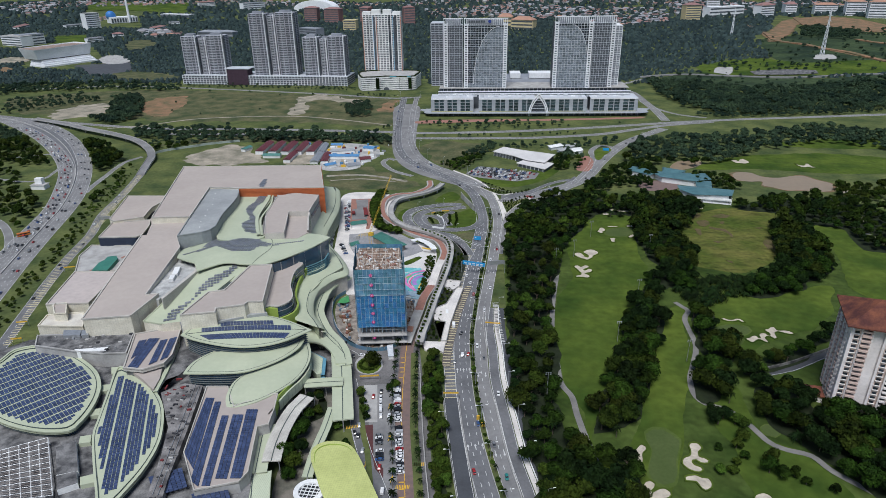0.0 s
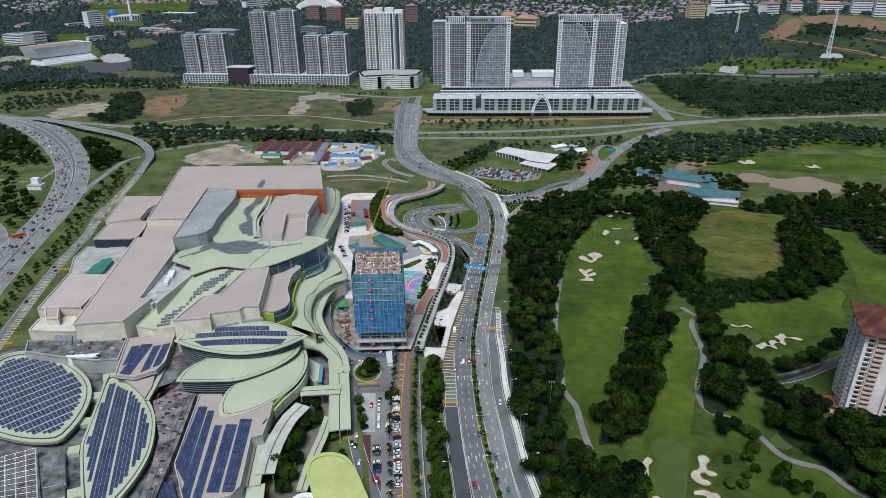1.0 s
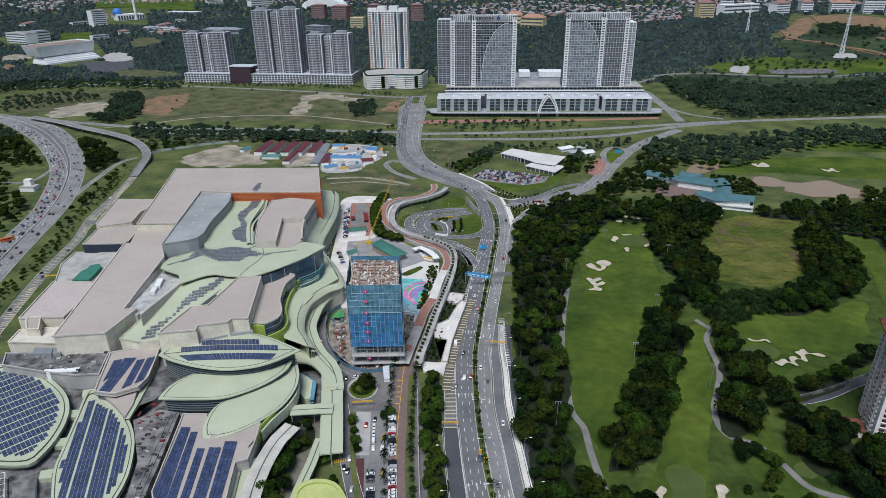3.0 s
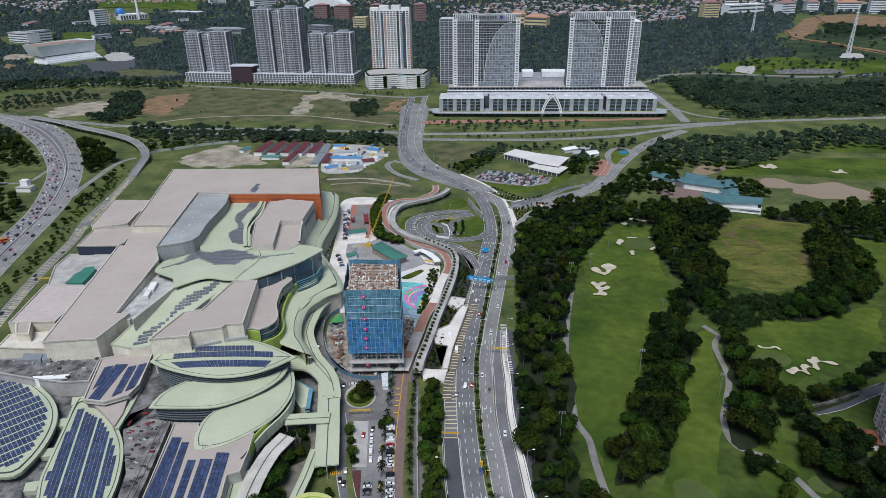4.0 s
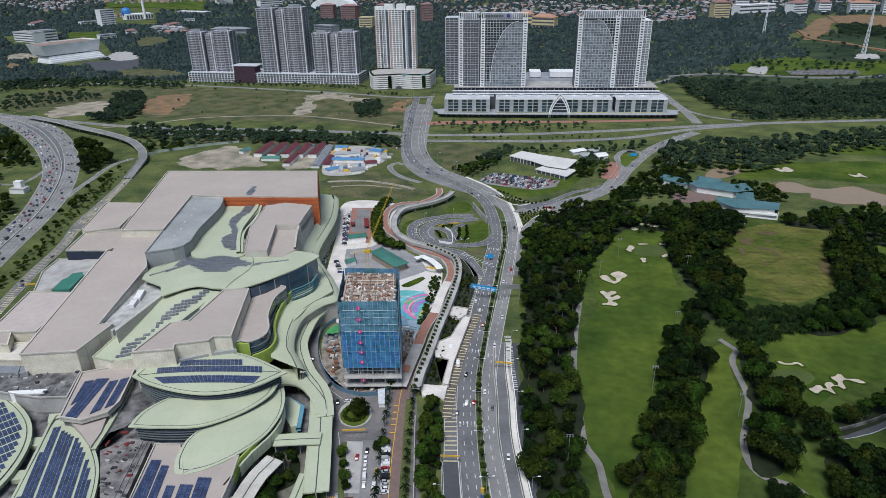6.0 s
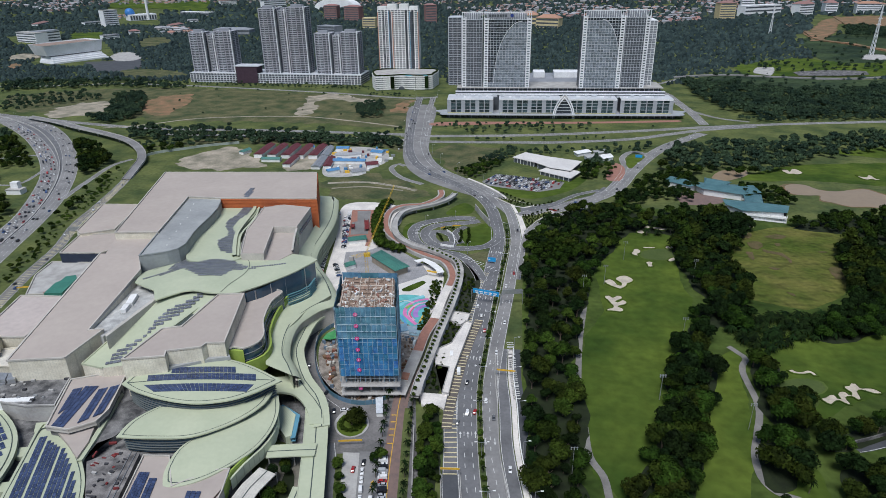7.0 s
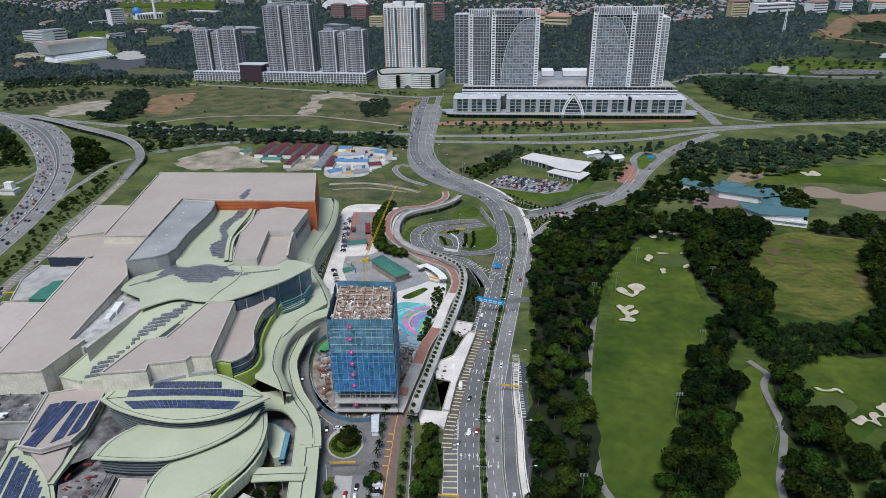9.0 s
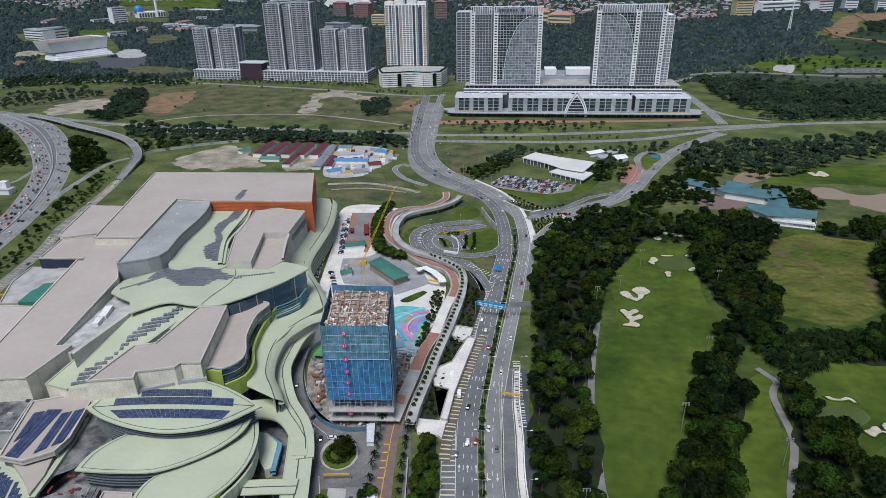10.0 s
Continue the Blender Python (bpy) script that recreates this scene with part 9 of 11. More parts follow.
# belts of the golf course: (outline, spacing, kinds, scale)
BELTS = [
    ([(-27.8, 588.1), (-14.6, 630.4), (9.7, 678.9), (46.1, 680.1), (86.7, 675.5), (118.1, 649.5), (101.1, 627.9), (75.4, 630.2), (57.1, 619.7), (41.4, 581.8), (26.2, 536.6), (21.5, 496.0), (14.5, 446.9), (13.2, 407.1), (17.2, 375.9), (18.3, 348.0), (18.1, 313.9), (23.2, 289.4), (30.0, 268.1), (35.0, 248.9), (30.7, 230.5), (15.5, 228.3), (4.5, 264.4), (-3.5, 302.1), (-10.7, 349.3), (-15.3, 403.3), (-20.2, 481.3)], 7.6, (0, 1, 2, 3, 0, 2, 4), 1.0),
    ([(101.1, 627.9), (119.8, 661.4), (145.1, 682.6), (162.9, 655.0), (145.1, 609.8), (128.5, 564.9), (133.9, 544.1), (134.6, 510.8), (122.5, 494.6), (108.8, 498.2), (101.3, 510.2), (96.7, 529.1), (89.7, 560.0), (93.2, 590.8)], 6.2, (0, 1, 2, 3), 1.0),
    ([(101.5, 500.9), (114.6, 499.0), (129.9, 490.4), (118.7, 465.5), (104.6, 471.8), (90.0, 444.6), (82.6, 452.8), (90.2, 478.2)], 6.2, (0, 2, 3), 1.0),
    ([(76.0, 438.3), (90.0, 444.6), (84.8, 416.9), (81.8, 384.8), (77.4, 361.5), (64.2, 359.7), (67.9, 388.9), (69.4, 414.8)], 6.6, (0, 1, 3), 1.05),
    ([(70.5, 420.9), (92.2, 425.0), (86.0, 389.7), (80.7, 359.8), (76.0, 351.1), (70.6, 328.6), (57.3, 300.7), (49.3, 290.7), (41.4, 288.9), (39.6, 301.7), (43.4, 318.5), (50.5, 337.3), (59.1, 361.5), (65.3, 386.9)], 6.6, (0, 1, 3), 1.1),
    ([(219.5, 604.3), (244.0, 637.6), (250.2, 603.4), (252.3, 560.4), (244.2, 519.6), (226.2, 497.9), (205.3, 488.4), (194.3, 498.8), (205.9, 527.6), (212.5, 564.8)], 6.2, (0, 1, 3), 1.05),
    ([(195.9, 504.3), (211.3, 496.0), (200.9, 474.9), (170.2, 464.5), (157.6, 469.1), (180.9, 490.2)], 6.4, (0, 3), 0.95),
    ([(116.4, 435.0), (127.4, 439.4), (126.3, 415.8), (129.4, 396.1), (135.2, 392.1), (128.5, 371.9), (116.9, 372.5), (113.5, 390.3), (114.2, 412.9)], 6.8, (0, 1, 2), 1.05),
    ([(106.0, 359.7), (120.2, 364.4), (119.8, 347.8), (113.0, 328.3), (103.9, 326.3), (101.0, 336.9)], 6.4, (1, 3, 0), 1.15),
    ([(135.4, 370.2), (158.2, 380.8), (184.2, 399.1), (207.6, 421.3), (201.1, 406.6), (178.9, 383.7), (159.8, 369.9), (142.0, 358.6), (131.9, 356.3)], 5.6, (0, 1, 3, 2), 1.0),
    ([(134.8, 340.8), (148.3, 347.6), (163.3, 337.7), (166.6, 328.4), (181.4, 327.5), (200.7, 331.0), (225.4, 331.6), (184.3, 247.9), (169.8, 257.3), (159.7, 277.1), (147.8, 290.0), (137.0, 307.2), (131.6, 324.2)], 6.4, (0, 1, 3, 2), 1.1),
    ([(20.9, 262.8), (33.6, 271.2), (42.5, 268.3), (54.2, 271.2), (60.5, 262.8), (60.4, 249.6), (54.5, 238.6), (43.0, 213.9), (20.2, 210.6), (8.9, 242.2)], 6.4, (4, 0, 1, 3), 1.1),
    ([(200.8, 660.5), (249.1, 690.7), (314.5, 702.2), (344.4, 661.9), (368.1, 634.5), (341.8, 580.1), (290.4, 561.2), (288.9, 610.2), (264.2, 621.4), (247.6, 649.9), (211.5, 655.2)], 7.2, (0, 2, 5), 1.0),
    ([(95.2, 677.4), (146.7, 671.1), (163.2, 639.5), (149.6, 619.0), (118.5, 634.0), (106.8, 629.3)], 6.2, (0, 2, 3), 1.05),
    ([(-62.7, 330.8), (-61.8, 354.5), (-55.8, 341.0), (-48.9, 307.1), (-43.3, 278.1), (-32.0, 230.7), (-27.4, 215.4), (-33.5, 214.5), (-40.5, 237.4), (-50.3, 277.1)], 3.6, (4, 5, 4, 6), 0.75),
    ([(-126.0, 304.0), (-117.8, 301.7), (-114.4, 287.6), (-117.0, 278.7), (-120.2, 272.2), (-118.1, 260.8), (-112.3, 250.6), (-112.2, 236.9), (-113.4, 230.2), (-120.2, 244.2), (-121.3, 260.3), (-121.7, 276.0)], 5.2, (4, 0, 2), 0.9),
]
# single trees on the course: (place, kind, scale)
LONE = zip([(106.4, 308.4), (105.0, 315.9), (110.3, 313.8), (115.8, 309.7), (120.0, 307.5), (115.6, 296.9), (111.4, 289.9), (101.6, 287.0), (113.5, 282.3), (99.1, 270.3), (105.0, 271.1), (123.1, 273.7), (128.1, 271.1), (127.1, 279.5), (134.3, 272.5), (40.5, 276.7), (34.3, 279.5), (143.4, 361.0), (139.1, 370.1), (138.4, 267.6), (150.1, 264.0), (108.3, 277.4), (122.1, 417.4), (115.6, 405.5), (120.6, 390.6), (126.5, 376.7), (132.6, 384.3)],
           (3, 3, 3, 4, 4, 4, 4, 5, 5, 6, 6, 0, 0, 1, 5, 5, 5, 4, 0, 5, 5, 6, 0, 1, 0, 1, 3), (1.0, 0.8, 0.85, 0.95, 0.85, 0.9, 0.8, 0.7, 0.8, 1.3, 1.3, 0.9, 0.8, 0.85, 0.9, 0.8, 0.7, 0.9, 1.0, 0.8, 0.8, 1.0, 0.9, 0.9, 0.8, 1.3, 1.2))
for i, (p, k, s) in enumerate(LONE):
    plant("tree", *p, 0.0, s, i * 1.7, SPECIES[k][0], SPECIES[k][1], "golf course trees")
# undergrowth colour, with the shade of the tree belts painted into it
UNDER_SHADE = mat("undergrowth", (0.017, 0.026, 0.008), (0.009, 0.014, 0.005), 0.2, 0.95, bump=0.5)
seq, seed = 0, 100
for poly, gap, kinds, sc in BELTS:
    seed += 1
    patch("undergrowth", shrink(poly, 0.97), 0.06 + 0.002 * seed, UNDER_SHADE, "undergrowth and leaf litter beneath the trees, darkened in colour for their shade", "undergrowth", 3.0)
    for x, y in scatter(poly, gap, seed):
        if not off_road(x, y, 2.0):
            continue
        k = kinds[seq % len(kinds)]
        s, turn = sc * random.uniform(0.75, 1.4), random.uniform(0, 6.3)
        seq += 1
        if 250 < y < 520 and -60 < x < 75 or seq % 11 == 0:
            plant("tree", x, y, 0.0, s, turn, SPECIES[k][0], SPECIES[k][1], "golf course trees")
        else:
            grove(x, y, 0.0, s, k, turn)
# palms: the palm belt, single palms, median and plaza rows
for i, (x, y) in enumerate(scatter([(111.4, 489.9), (133.2, 487.6), (160.0, 492.9), (187.5, 500.0), (213.6, 491.5), (186.3, 471.7), (155.8, 461.4), (131.3, 444.6), (117.9, 445.7), (110.3, 461.5)], 5.0, 55)):
    plant("palm", x, y, 0.0, random.uniform(0.9, 1.35), i * 1.3, *PALMS[1], "palm grove")
for i, (x, y) in enumerate([(62.5, 309.9), (52.6, 303.6), (49.8, 289.2), (15.0, 326.9), (18.2, 301.2), (16.0, 286.7), (73.0, 618.1), (83.2, 621.0), (107.8, 360.3), (153.4, 293.2), (144.8, 300.6), (116.9, 327.8)]):
    plant("palm", x, y, 0.0, random.uniform(0.9, 1.2), i * 2.1, *PALMS[i % 3], "single palms")
ml = spline(MEDIAN, 5.0)
for i, p in enumerate(ml[2:]):
    if i % 3 == 1:
        plant("palm", p.x, p.y, 0.35, random.uniform(0.6, 0.8), i * 1.7, *PALMS[2], "median palms")
    else:
        plant("shrub", p.x, p.y, 0.2, random.uniform(0.5, 0.8), i * 0.7, SPECIES[6][0], SPECIES[6][1], "median shrubs")
for line, sh, z in ((DRIVE, -6.5, 0), (DRIVE, 7.0, 0)):
    ln = spline(line, 6.0)
    for i, p in enumerate(ln[:-2]):
        d = (ln[i + 1] - p).normalized()
        plant("palm", p.x + d.y * sh, p.y - d.x * sh, z, random.uniform(0.6, 0.85), i, *PALMS[i % 2 * 2], "drive palms")
for i, p in enumerate(spline(PROM[9:], 4.5)):
    grove(p.x - 0.8, p.y, 5.6, 0.5, 6, i)
for i, p in enumerate(spline([(-170.2, 658.6), (-171.2, 642.0), (-170.1, 622.0), (-163.6, 596.5), (-156.4, 575.6), (-149.1, 559.9), (-138.8, 553.8), (-128.9, 548.8)], 2.6)):
    for o in (-1.8, 1.8):
        grove(p.x + o, p.y + 0.5 * o, 0, 0.62 + 0.12 * (i % 3), (5, 0, 4)[i % 3], i)
for i, (x, y) in enumerate(scatter([(-93.4, 495.3), (-91.4, 504.3), (-85.5, 500.2), (-83.3, 482.6), (-83.2, 461.4), (-84.0, 439.3), (-85.6, 428.7), (-88.8, 435.7), (-87.1, 452.2), (-88.1, 472.4)], 2.6, 77)):
    grove(x, y, 0.2, 0.45, (4, 5, 6)[i % 3], i)
# roundabout tree and little gardens
x, y = (-100.1, 335.4)
plant("tree", x, y, -0.6, 1.15, 0.4, SPECIES[1][0], SPECIES[1][1], "roundabout planting")
for k in range(14):
    grove(x + 5.5 * math.cos(k * 0.45), y + 5.5 * math.sin(k * 0.45), 0.6, 0.55, 6, k)
for i, (x, y) in enumerate([(-88.3, 285.1), (-96.7, 305.7), (-93.8, 298.0), (-91.1, 290.7), (-80.9, 312.3), (-77.8, 313.9), (-93.2, 262.1), (-100.9, 274.7)]):
    plant("tree", x, y, 0.0, 0.75, i, SPECIES[(5, 4)[i % 2]][0], SPECIES[(5, 4)[i % 2]][1], "service road trees")
# planted islands with pale edging in the fork of the eastern road
for q in ([(-39.9, 648.6), (-24.0, 654.1), (-11.2, 667.8), (-6.6, 664.2), (-22.2, 639.4), (-31.7, 612.3)], [(-69.3, 697.0), (-49.8, 691.6), (-31.4, 682.6), (-23.6, 680.4), (-36.4, 670.6), (-45.2, 673.2), (-55.9, 683.0)]):
    isl = structure("island_fork", prism(q, 0.0, 0.3), PLAZA, "pale-edged planted traffic island", "traffic island")
    part("island_planting", flat(shrink(q, 0.86), 0.33, False), GRASS, isl)
    for i, (x, y) in enumerate(scatter(shrink(q, 0.8), 2.6, 640)):
        grove(x, y, 0.3, 0.3, 5, i)
# hedges and small conifers in the loop junction
for q in ([(-107.1, 590.5), (-103.4, 585.8), (-100.2, 578.7)], [(-87.5, 600.7), (-84.7, 588.2), (-84.4, 575.8)], [(-81.6, 606.7), (-78.2, 589.0), (-77.8, 576.6)], [(-102.2, 601.5), (-97.9, 604.7), (-94.8, 604.0)]):
    for i, p in enumerate(spline(q, 2.5)):
        grove(p.x, p.y, 0.2, 0.45, 5, i)
for q in ([(-63.8, 709.0), (-39.2, 685.9), (-25.9, 674.1), (-10.9, 689.3)], [(-33.1, 642.6), (-19.1, 662.1), (-4.1, 667.5)]):
    for i, p in enumerate(spline(q, 5)):
        grove(p.x, p.y, 0.1, 0.42, 5, i)
for i, (x, y) in enumerate(scatter([(-77.6, 524.3), (-60.1, 505.7), (-58.9, 463.7), (-60.5, 427.8), (-64.2, 409.9), (-62.4, 373.0), (-69.5, 371.6), (-69.7, 398.2), (-68.0, 445.1)], 3.0, 91)):
    grove(x, y, 0.0, 0.38, (5, 4, 6)[i % 3], i)
# verges, road-side belts and woods on the far side
MID = [
    ([(-564.1, 822.7), (-558.8, 857.5), (-528.6, 878.8), (-498.7, 891.2), (-454.7, 900.5), (-422.0, 908.6), (-377.0, 922.9), (-366.6, 896.0), (-406.8, 873.9), (-434.5, 857.9), (-470.5, 837.1), (-501.2, 809.3), (-525.2, 783.4)], 10.0, (0, 1, 3, 4), 0.95),
    ([(-571.6, 902.3), (-528.0, 924.2), (-486.5, 941.8), (-469.3, 913.0), (-510.8, 891.9), (-553.3, 871.1)], 9.0, (0, 3), 1.0), ([(-439.2, 899.5), (-396.7, 912.2), (-352.2, 921.1), (-278.7, 920.6), (-218.1, 899.0), (-209.5, 862.5), (-262.3, 864.0), (-341.2, 862.9), (-413.7, 855.0)], 12.0, (0, 3, 1), 0.95),
    ([(-758.3, 1270.3), (-654.1, 1302.8), (-385.0, 1286.8), (-376.7, 1258.1), (-636.1, 1265.2), (-741.7, 1241.0)], 9.0, (5, 6), 0.9), ([(-366.7, 1223.8), (-283.8, 1211.1), (-277.9, 1185.6), (-359.1, 1197.6)], 6.0, (6, 5), 0.8),
    ([(-730.1, 1170.8), (-660.6, 1240.6), (-490.8, 1226.7), (-361.0, 1204.1), (-269.0, 1119.9), (-256.1, 1040.6), (-406.8, 1038.4), (-544.8, 1011.8), (-628.6, 998.3)], 62.0, (6, 5, 6), 0.8), ([(-351.5, 1117.9), (-346.6, 1154.2), (-318.6, 1144.7), (-300.5, 1088.8), (-313.5, 1060.6), (-334.6, 1071.9)], 6.0, (5, 4), 0.9),
    ([(-178.5, 914.7), (-104.6, 927.0), (-11.5, 943.7), (54.6, 962.0), (54.3, 952.9), (-11.2, 932.5), (-103.3, 916.1), (-176.5, 903.9)], 9.0, (5, 6), 0.75), ([(-194.9, 999.7), (-84.9, 1016.1), (33.7, 1033.5), (33.2, 1002.7), (-82.1, 985.9), (-191.0, 979.6)], 15.0, (5, 0), 0.7), ([(15.9, 815.0), (50.3, 843.5), (58.9, 819.8), (47.7, 773.0), (25.0, 767.3)], 8.0, (5, 4, 2), 0.8),
    ([(-455.5, 539.3), (-491.3, 610.7), (-494.2, 639.4), (-504.1, 715.1), (-478.4, 691.3), (-467.9, 647.6), (-456.9, 590.5), (-433.6, 522.1), (-412.7, 466.9), (-395.3, 414.2), (-378.5, 370.3), (-367.2, 336.3), (-364.4, 318.9), (-388.2, 344.7), (-395.4, 368.1), (-413.6, 411.8), (-430.3, 464.6), (-449.0, 514.4)], 5.4, (6, 4, 6, 4, 5), 0.55),
    ([(-594.0, 848.0), (-552.2, 869.3), (-435.0, 888.6), (-444.1, 908.6), (-579.9, 916.4), (-625.5, 904.2)], 8.0, (0, 3), 1.1),
    ([(-423.3, 863.1), (-321.3, 867.7), (-213.7, 873.0), (-222.7, 911.2), (-337.1, 912.9), (-441.0, 901.9)], 9.0, (0, 3, 1), 1.1),
    ([(-660.1, 824.5), (-594.2, 794.6), (-542.1, 736.5), (-529.7, 700.5), (-551.4, 698.0), (-601.6, 756.5)], 7.0, (0, 1, 3), 1.1),
    ([(-514.3, 636.0), (-532.9, 688.3), (-522.4, 731.0), (-487.7, 639.2), (-465.3, 559.4), (-450.3, 522.3), (-461.2, 528.4)], 14.0, (0, 5), 0.9),
    ([(-976.3, 852.6), (-856.3, 887.6), (-799.4, 856.9), (-717.5, 793.1), (-631.2, 713.4), (-661.1, 704.9), (-705.6, 717.8), (-809.3, 693.0)], 8.0, (0, 1, 2), 1.0),
    ([(-689.4, 615.1), (-578.4, 598.7), (-566.2, 609.8), (-519.3, 561.0), (-506.9, 515.1), (-560.6, 539.4), (-608.4, 533.4)], 9.0, (0, 1, 5), 1.0),
    ([(-745.3, 954.7), (-735.6, 985.5), (-754.5, 1053.1), (-733.5, 1055.1), (-681.1, 990.9), (-681.8, 944.7), (-704.6, 926.5)], 8.0, (0, 3), 1.1),
    ([(-716.8, 965.9), (-820.6, 1125.0), (-800.0, 1166.7), (-742.8, 1105.1), (-678.2, 991.2), (-682.5, 961.0)], 7.5, (0, 1, 3), 1.0),
    ([(-1020.8, 1101.0), (-912.8, 1168.5), (-832.3, 1107.5), (-876.6, 1071.6), (-900.6, 1014.9), (-944.6, 987.2)], 10.0, (5, 0), 0.9),
    ([(-1081.5, 1141.5), (-1069.9, 1172.8), (-890.2, 1226.5), (-734.2, 1220.9), (-769.8, 1283.2), (-938.7, 1297.3), (-1177.0, 1249.2)], 9.0, (0, 1, 5), 1.0),
    ([(-786.0, 670.8), (-635.2, 621.5), (-585.9, 607.4), (-653.3, 686.2), (-685.1, 694.7), (-795.1, 679.5)], 9.0, (0, 5), 1.0),
    ([(-270.4, 926.9), (-236.0, 967.1), (-229.2, 938.4), (-258.2, 914.3)], 8.0, (0, 5), 0.9),
    ([(218.2, 1088.8), (304.8, 1085.0), (415.9, 1112.6), (553.5, 1143.1), (565.5, 1170.6), (311.1, 1110.8)], 8.0, (0, 5), 0.9),
    ([(-344.8, 1082.8), (-325.5, 1123.6), (-297.4, 1096.9), (-289.5, 1029.9), (-318.0, 1027.1)], 8.0, (0, 3), 0.9),
    ([(135.4, 917.1), (184.2, 935.0), (273.6, 957.5), (408.6, 1019.3), (488.6, 993.5), (583.8, 990.6), (520.8, 870.0), (452.5, 910.3), (379.7, 937.4), (290.4, 881.2), (236.3, 832.7), (190.8, 802.9), (165.0, 817.1), (112.0, 774.9), (100.8, 797.4)], 10.5, (0, 1, 3), 1.2),
    ([(81.6, 771.4), (114.6, 799.0), (138.9, 778.0), (123.5, 712.2), (86.1, 707.8), (65.5, 676.7), (48.1, 693.4), (69.3, 736.6)], 7.0, (0, 2, 3), 1.0),
    ([(180.2, 771.5), (217.6, 754.1), (220.0, 714.1), (197.3, 692.6), (176.2, 718.6)], 7.5, (0, 2), 0.95),
    ([(326.5, 736.5), (384.3, 753.3), (418.3, 737.9), (402.5, 705.1), (322.1, 695.3)], 8.0, (0, 1), 1.0),
    ([(-75.8, 869.6), (33.0, 893.6), (113.1, 927.3), (118.5, 902.9), (62.7, 867.2), (25.0, 874.7), (-43.5, 855.5)], 9.0, (5, 0, 2), 0.9),
    ([(13.7, 787.4), (32.5, 863.9), (43.6, 856.6), (30.8, 765.5), (20.6, 764.3)], 7.0, (0, 2), 0.9),
    ([(-129.4, 771.0), (-112.4, 793.1), (-90.0, 841.7), (-72.2, 882.2), (-60.2, 871.3), (-76.7, 802.4), (-93.5, 760.5), (-117.8, 734.5)], 5.0, (5, 2, 4), 0.75),
    ([(-188.6, 1003.0), (-99.2, 1020.0), (-9.0, 1021.2), (34.8, 995.0), (123.0, 1030.7), (120.4, 1003.9), (-7.9, 968.7), (-135.8, 955.3)], 13.0, (5, 0), 0.7),
    ([(-175.4, 909.5), (-80.5, 919.6), (-7.0, 930.8), (-6.8, 920.9), (-161.3, 901.1)], 8.0, (5,), 0.6),
    ([(212, 1428), (251, 1410), (306, 1392), (349, 1350), (392, 1338), (467, 1338), (526, 1368), (597, 1404), (688, 1452), (566, 1172), (460, 1144), (347, 1114), (290, 1106), (240, 1158), (215, 1278)], 8.5, (0, 1, 3), 1.15),
    ([(286, 1512), (372, 1554), (456, 1476), (568, 1464), (708, 1500), (690, 1458), (599, 1410), (468, 1344), (352, 1362), (253, 1422)], 24.0, (5, 4, 6), 1.0),
    ([(582, 1986), (760, 2100), (935, 2466), (1152, 2520), (716, 1518), (672, 1554), (576, 1488), (528, 1566), (551, 1788)], 34.0, (5, 4, 0), 1.0),
    ([(851, 2454), (936, 2532), (983, 2334), (804, 1902), (740, 1938), (707, 2010)], 13.0, (0, 3), 1.3),
    ([(365.1, 1711.8), (489.7, 1681.7), (582.8, 1616.9), (772.4, 1647.3), (796.2, 1702.2), (560.6, 1549.9), (416.0, 1539.1)], 20.0, (5, 0), 1.0),
]
for poly, gap, kinds, sc in MID:
    seed += 1
    for i, (x, y) in enumerate(scatter(poly, gap, seed)):
        if off_road(x, y, 3.0):
            grove(x, y, rise(x, y), sc * random.uniform(0.65, 1.2), kinds[i % len(kinds)], i * 1.9)
for k, places in GROVES.items():
    va = np.array(SPECIES[k][2])
    fa = SPECIES[k][3]
    # coarser crowns for places far off, and haze put into the hill leaf colour
    for lo, hi in ((-999, 540), (540, 820), (820, 9e9)):
        sel = [p for p in places if lo < p[1] <= hi]
        if not sel:
            continue
        vb, fb = (np.array(SPECIES[k][6]), SPECIES[k][7]) if lo > 0 else (va, fa)
        allv, allf, base = [], [], 0
        for x, y, z, s, t in sel:
            c, sn = math.cos(t), math.sin(t)
            v = vb * (s, s, s * (0.85 + 0.3 * ((x * 7.3) % 1)))
            allv.append(np.column_stack((v[:, 0] * c - v[:, 1] * sn + x, v[:, 0] * sn + v[:, 1] * c + y, v[:, 2] + z)))
            allf += [tuple(i + base for i in f) for f in fb]
            base += len(vb)
        me = from_arrays("woodland", np.concatenate(allv).tolist(), allf, [SPECIES[k][4] if hi < 900 else LEAF_HAZE_HILL])
        tagged(new("woodland", me), "dense dark green trees in belts and clumps", "woodland", "", "stuff")

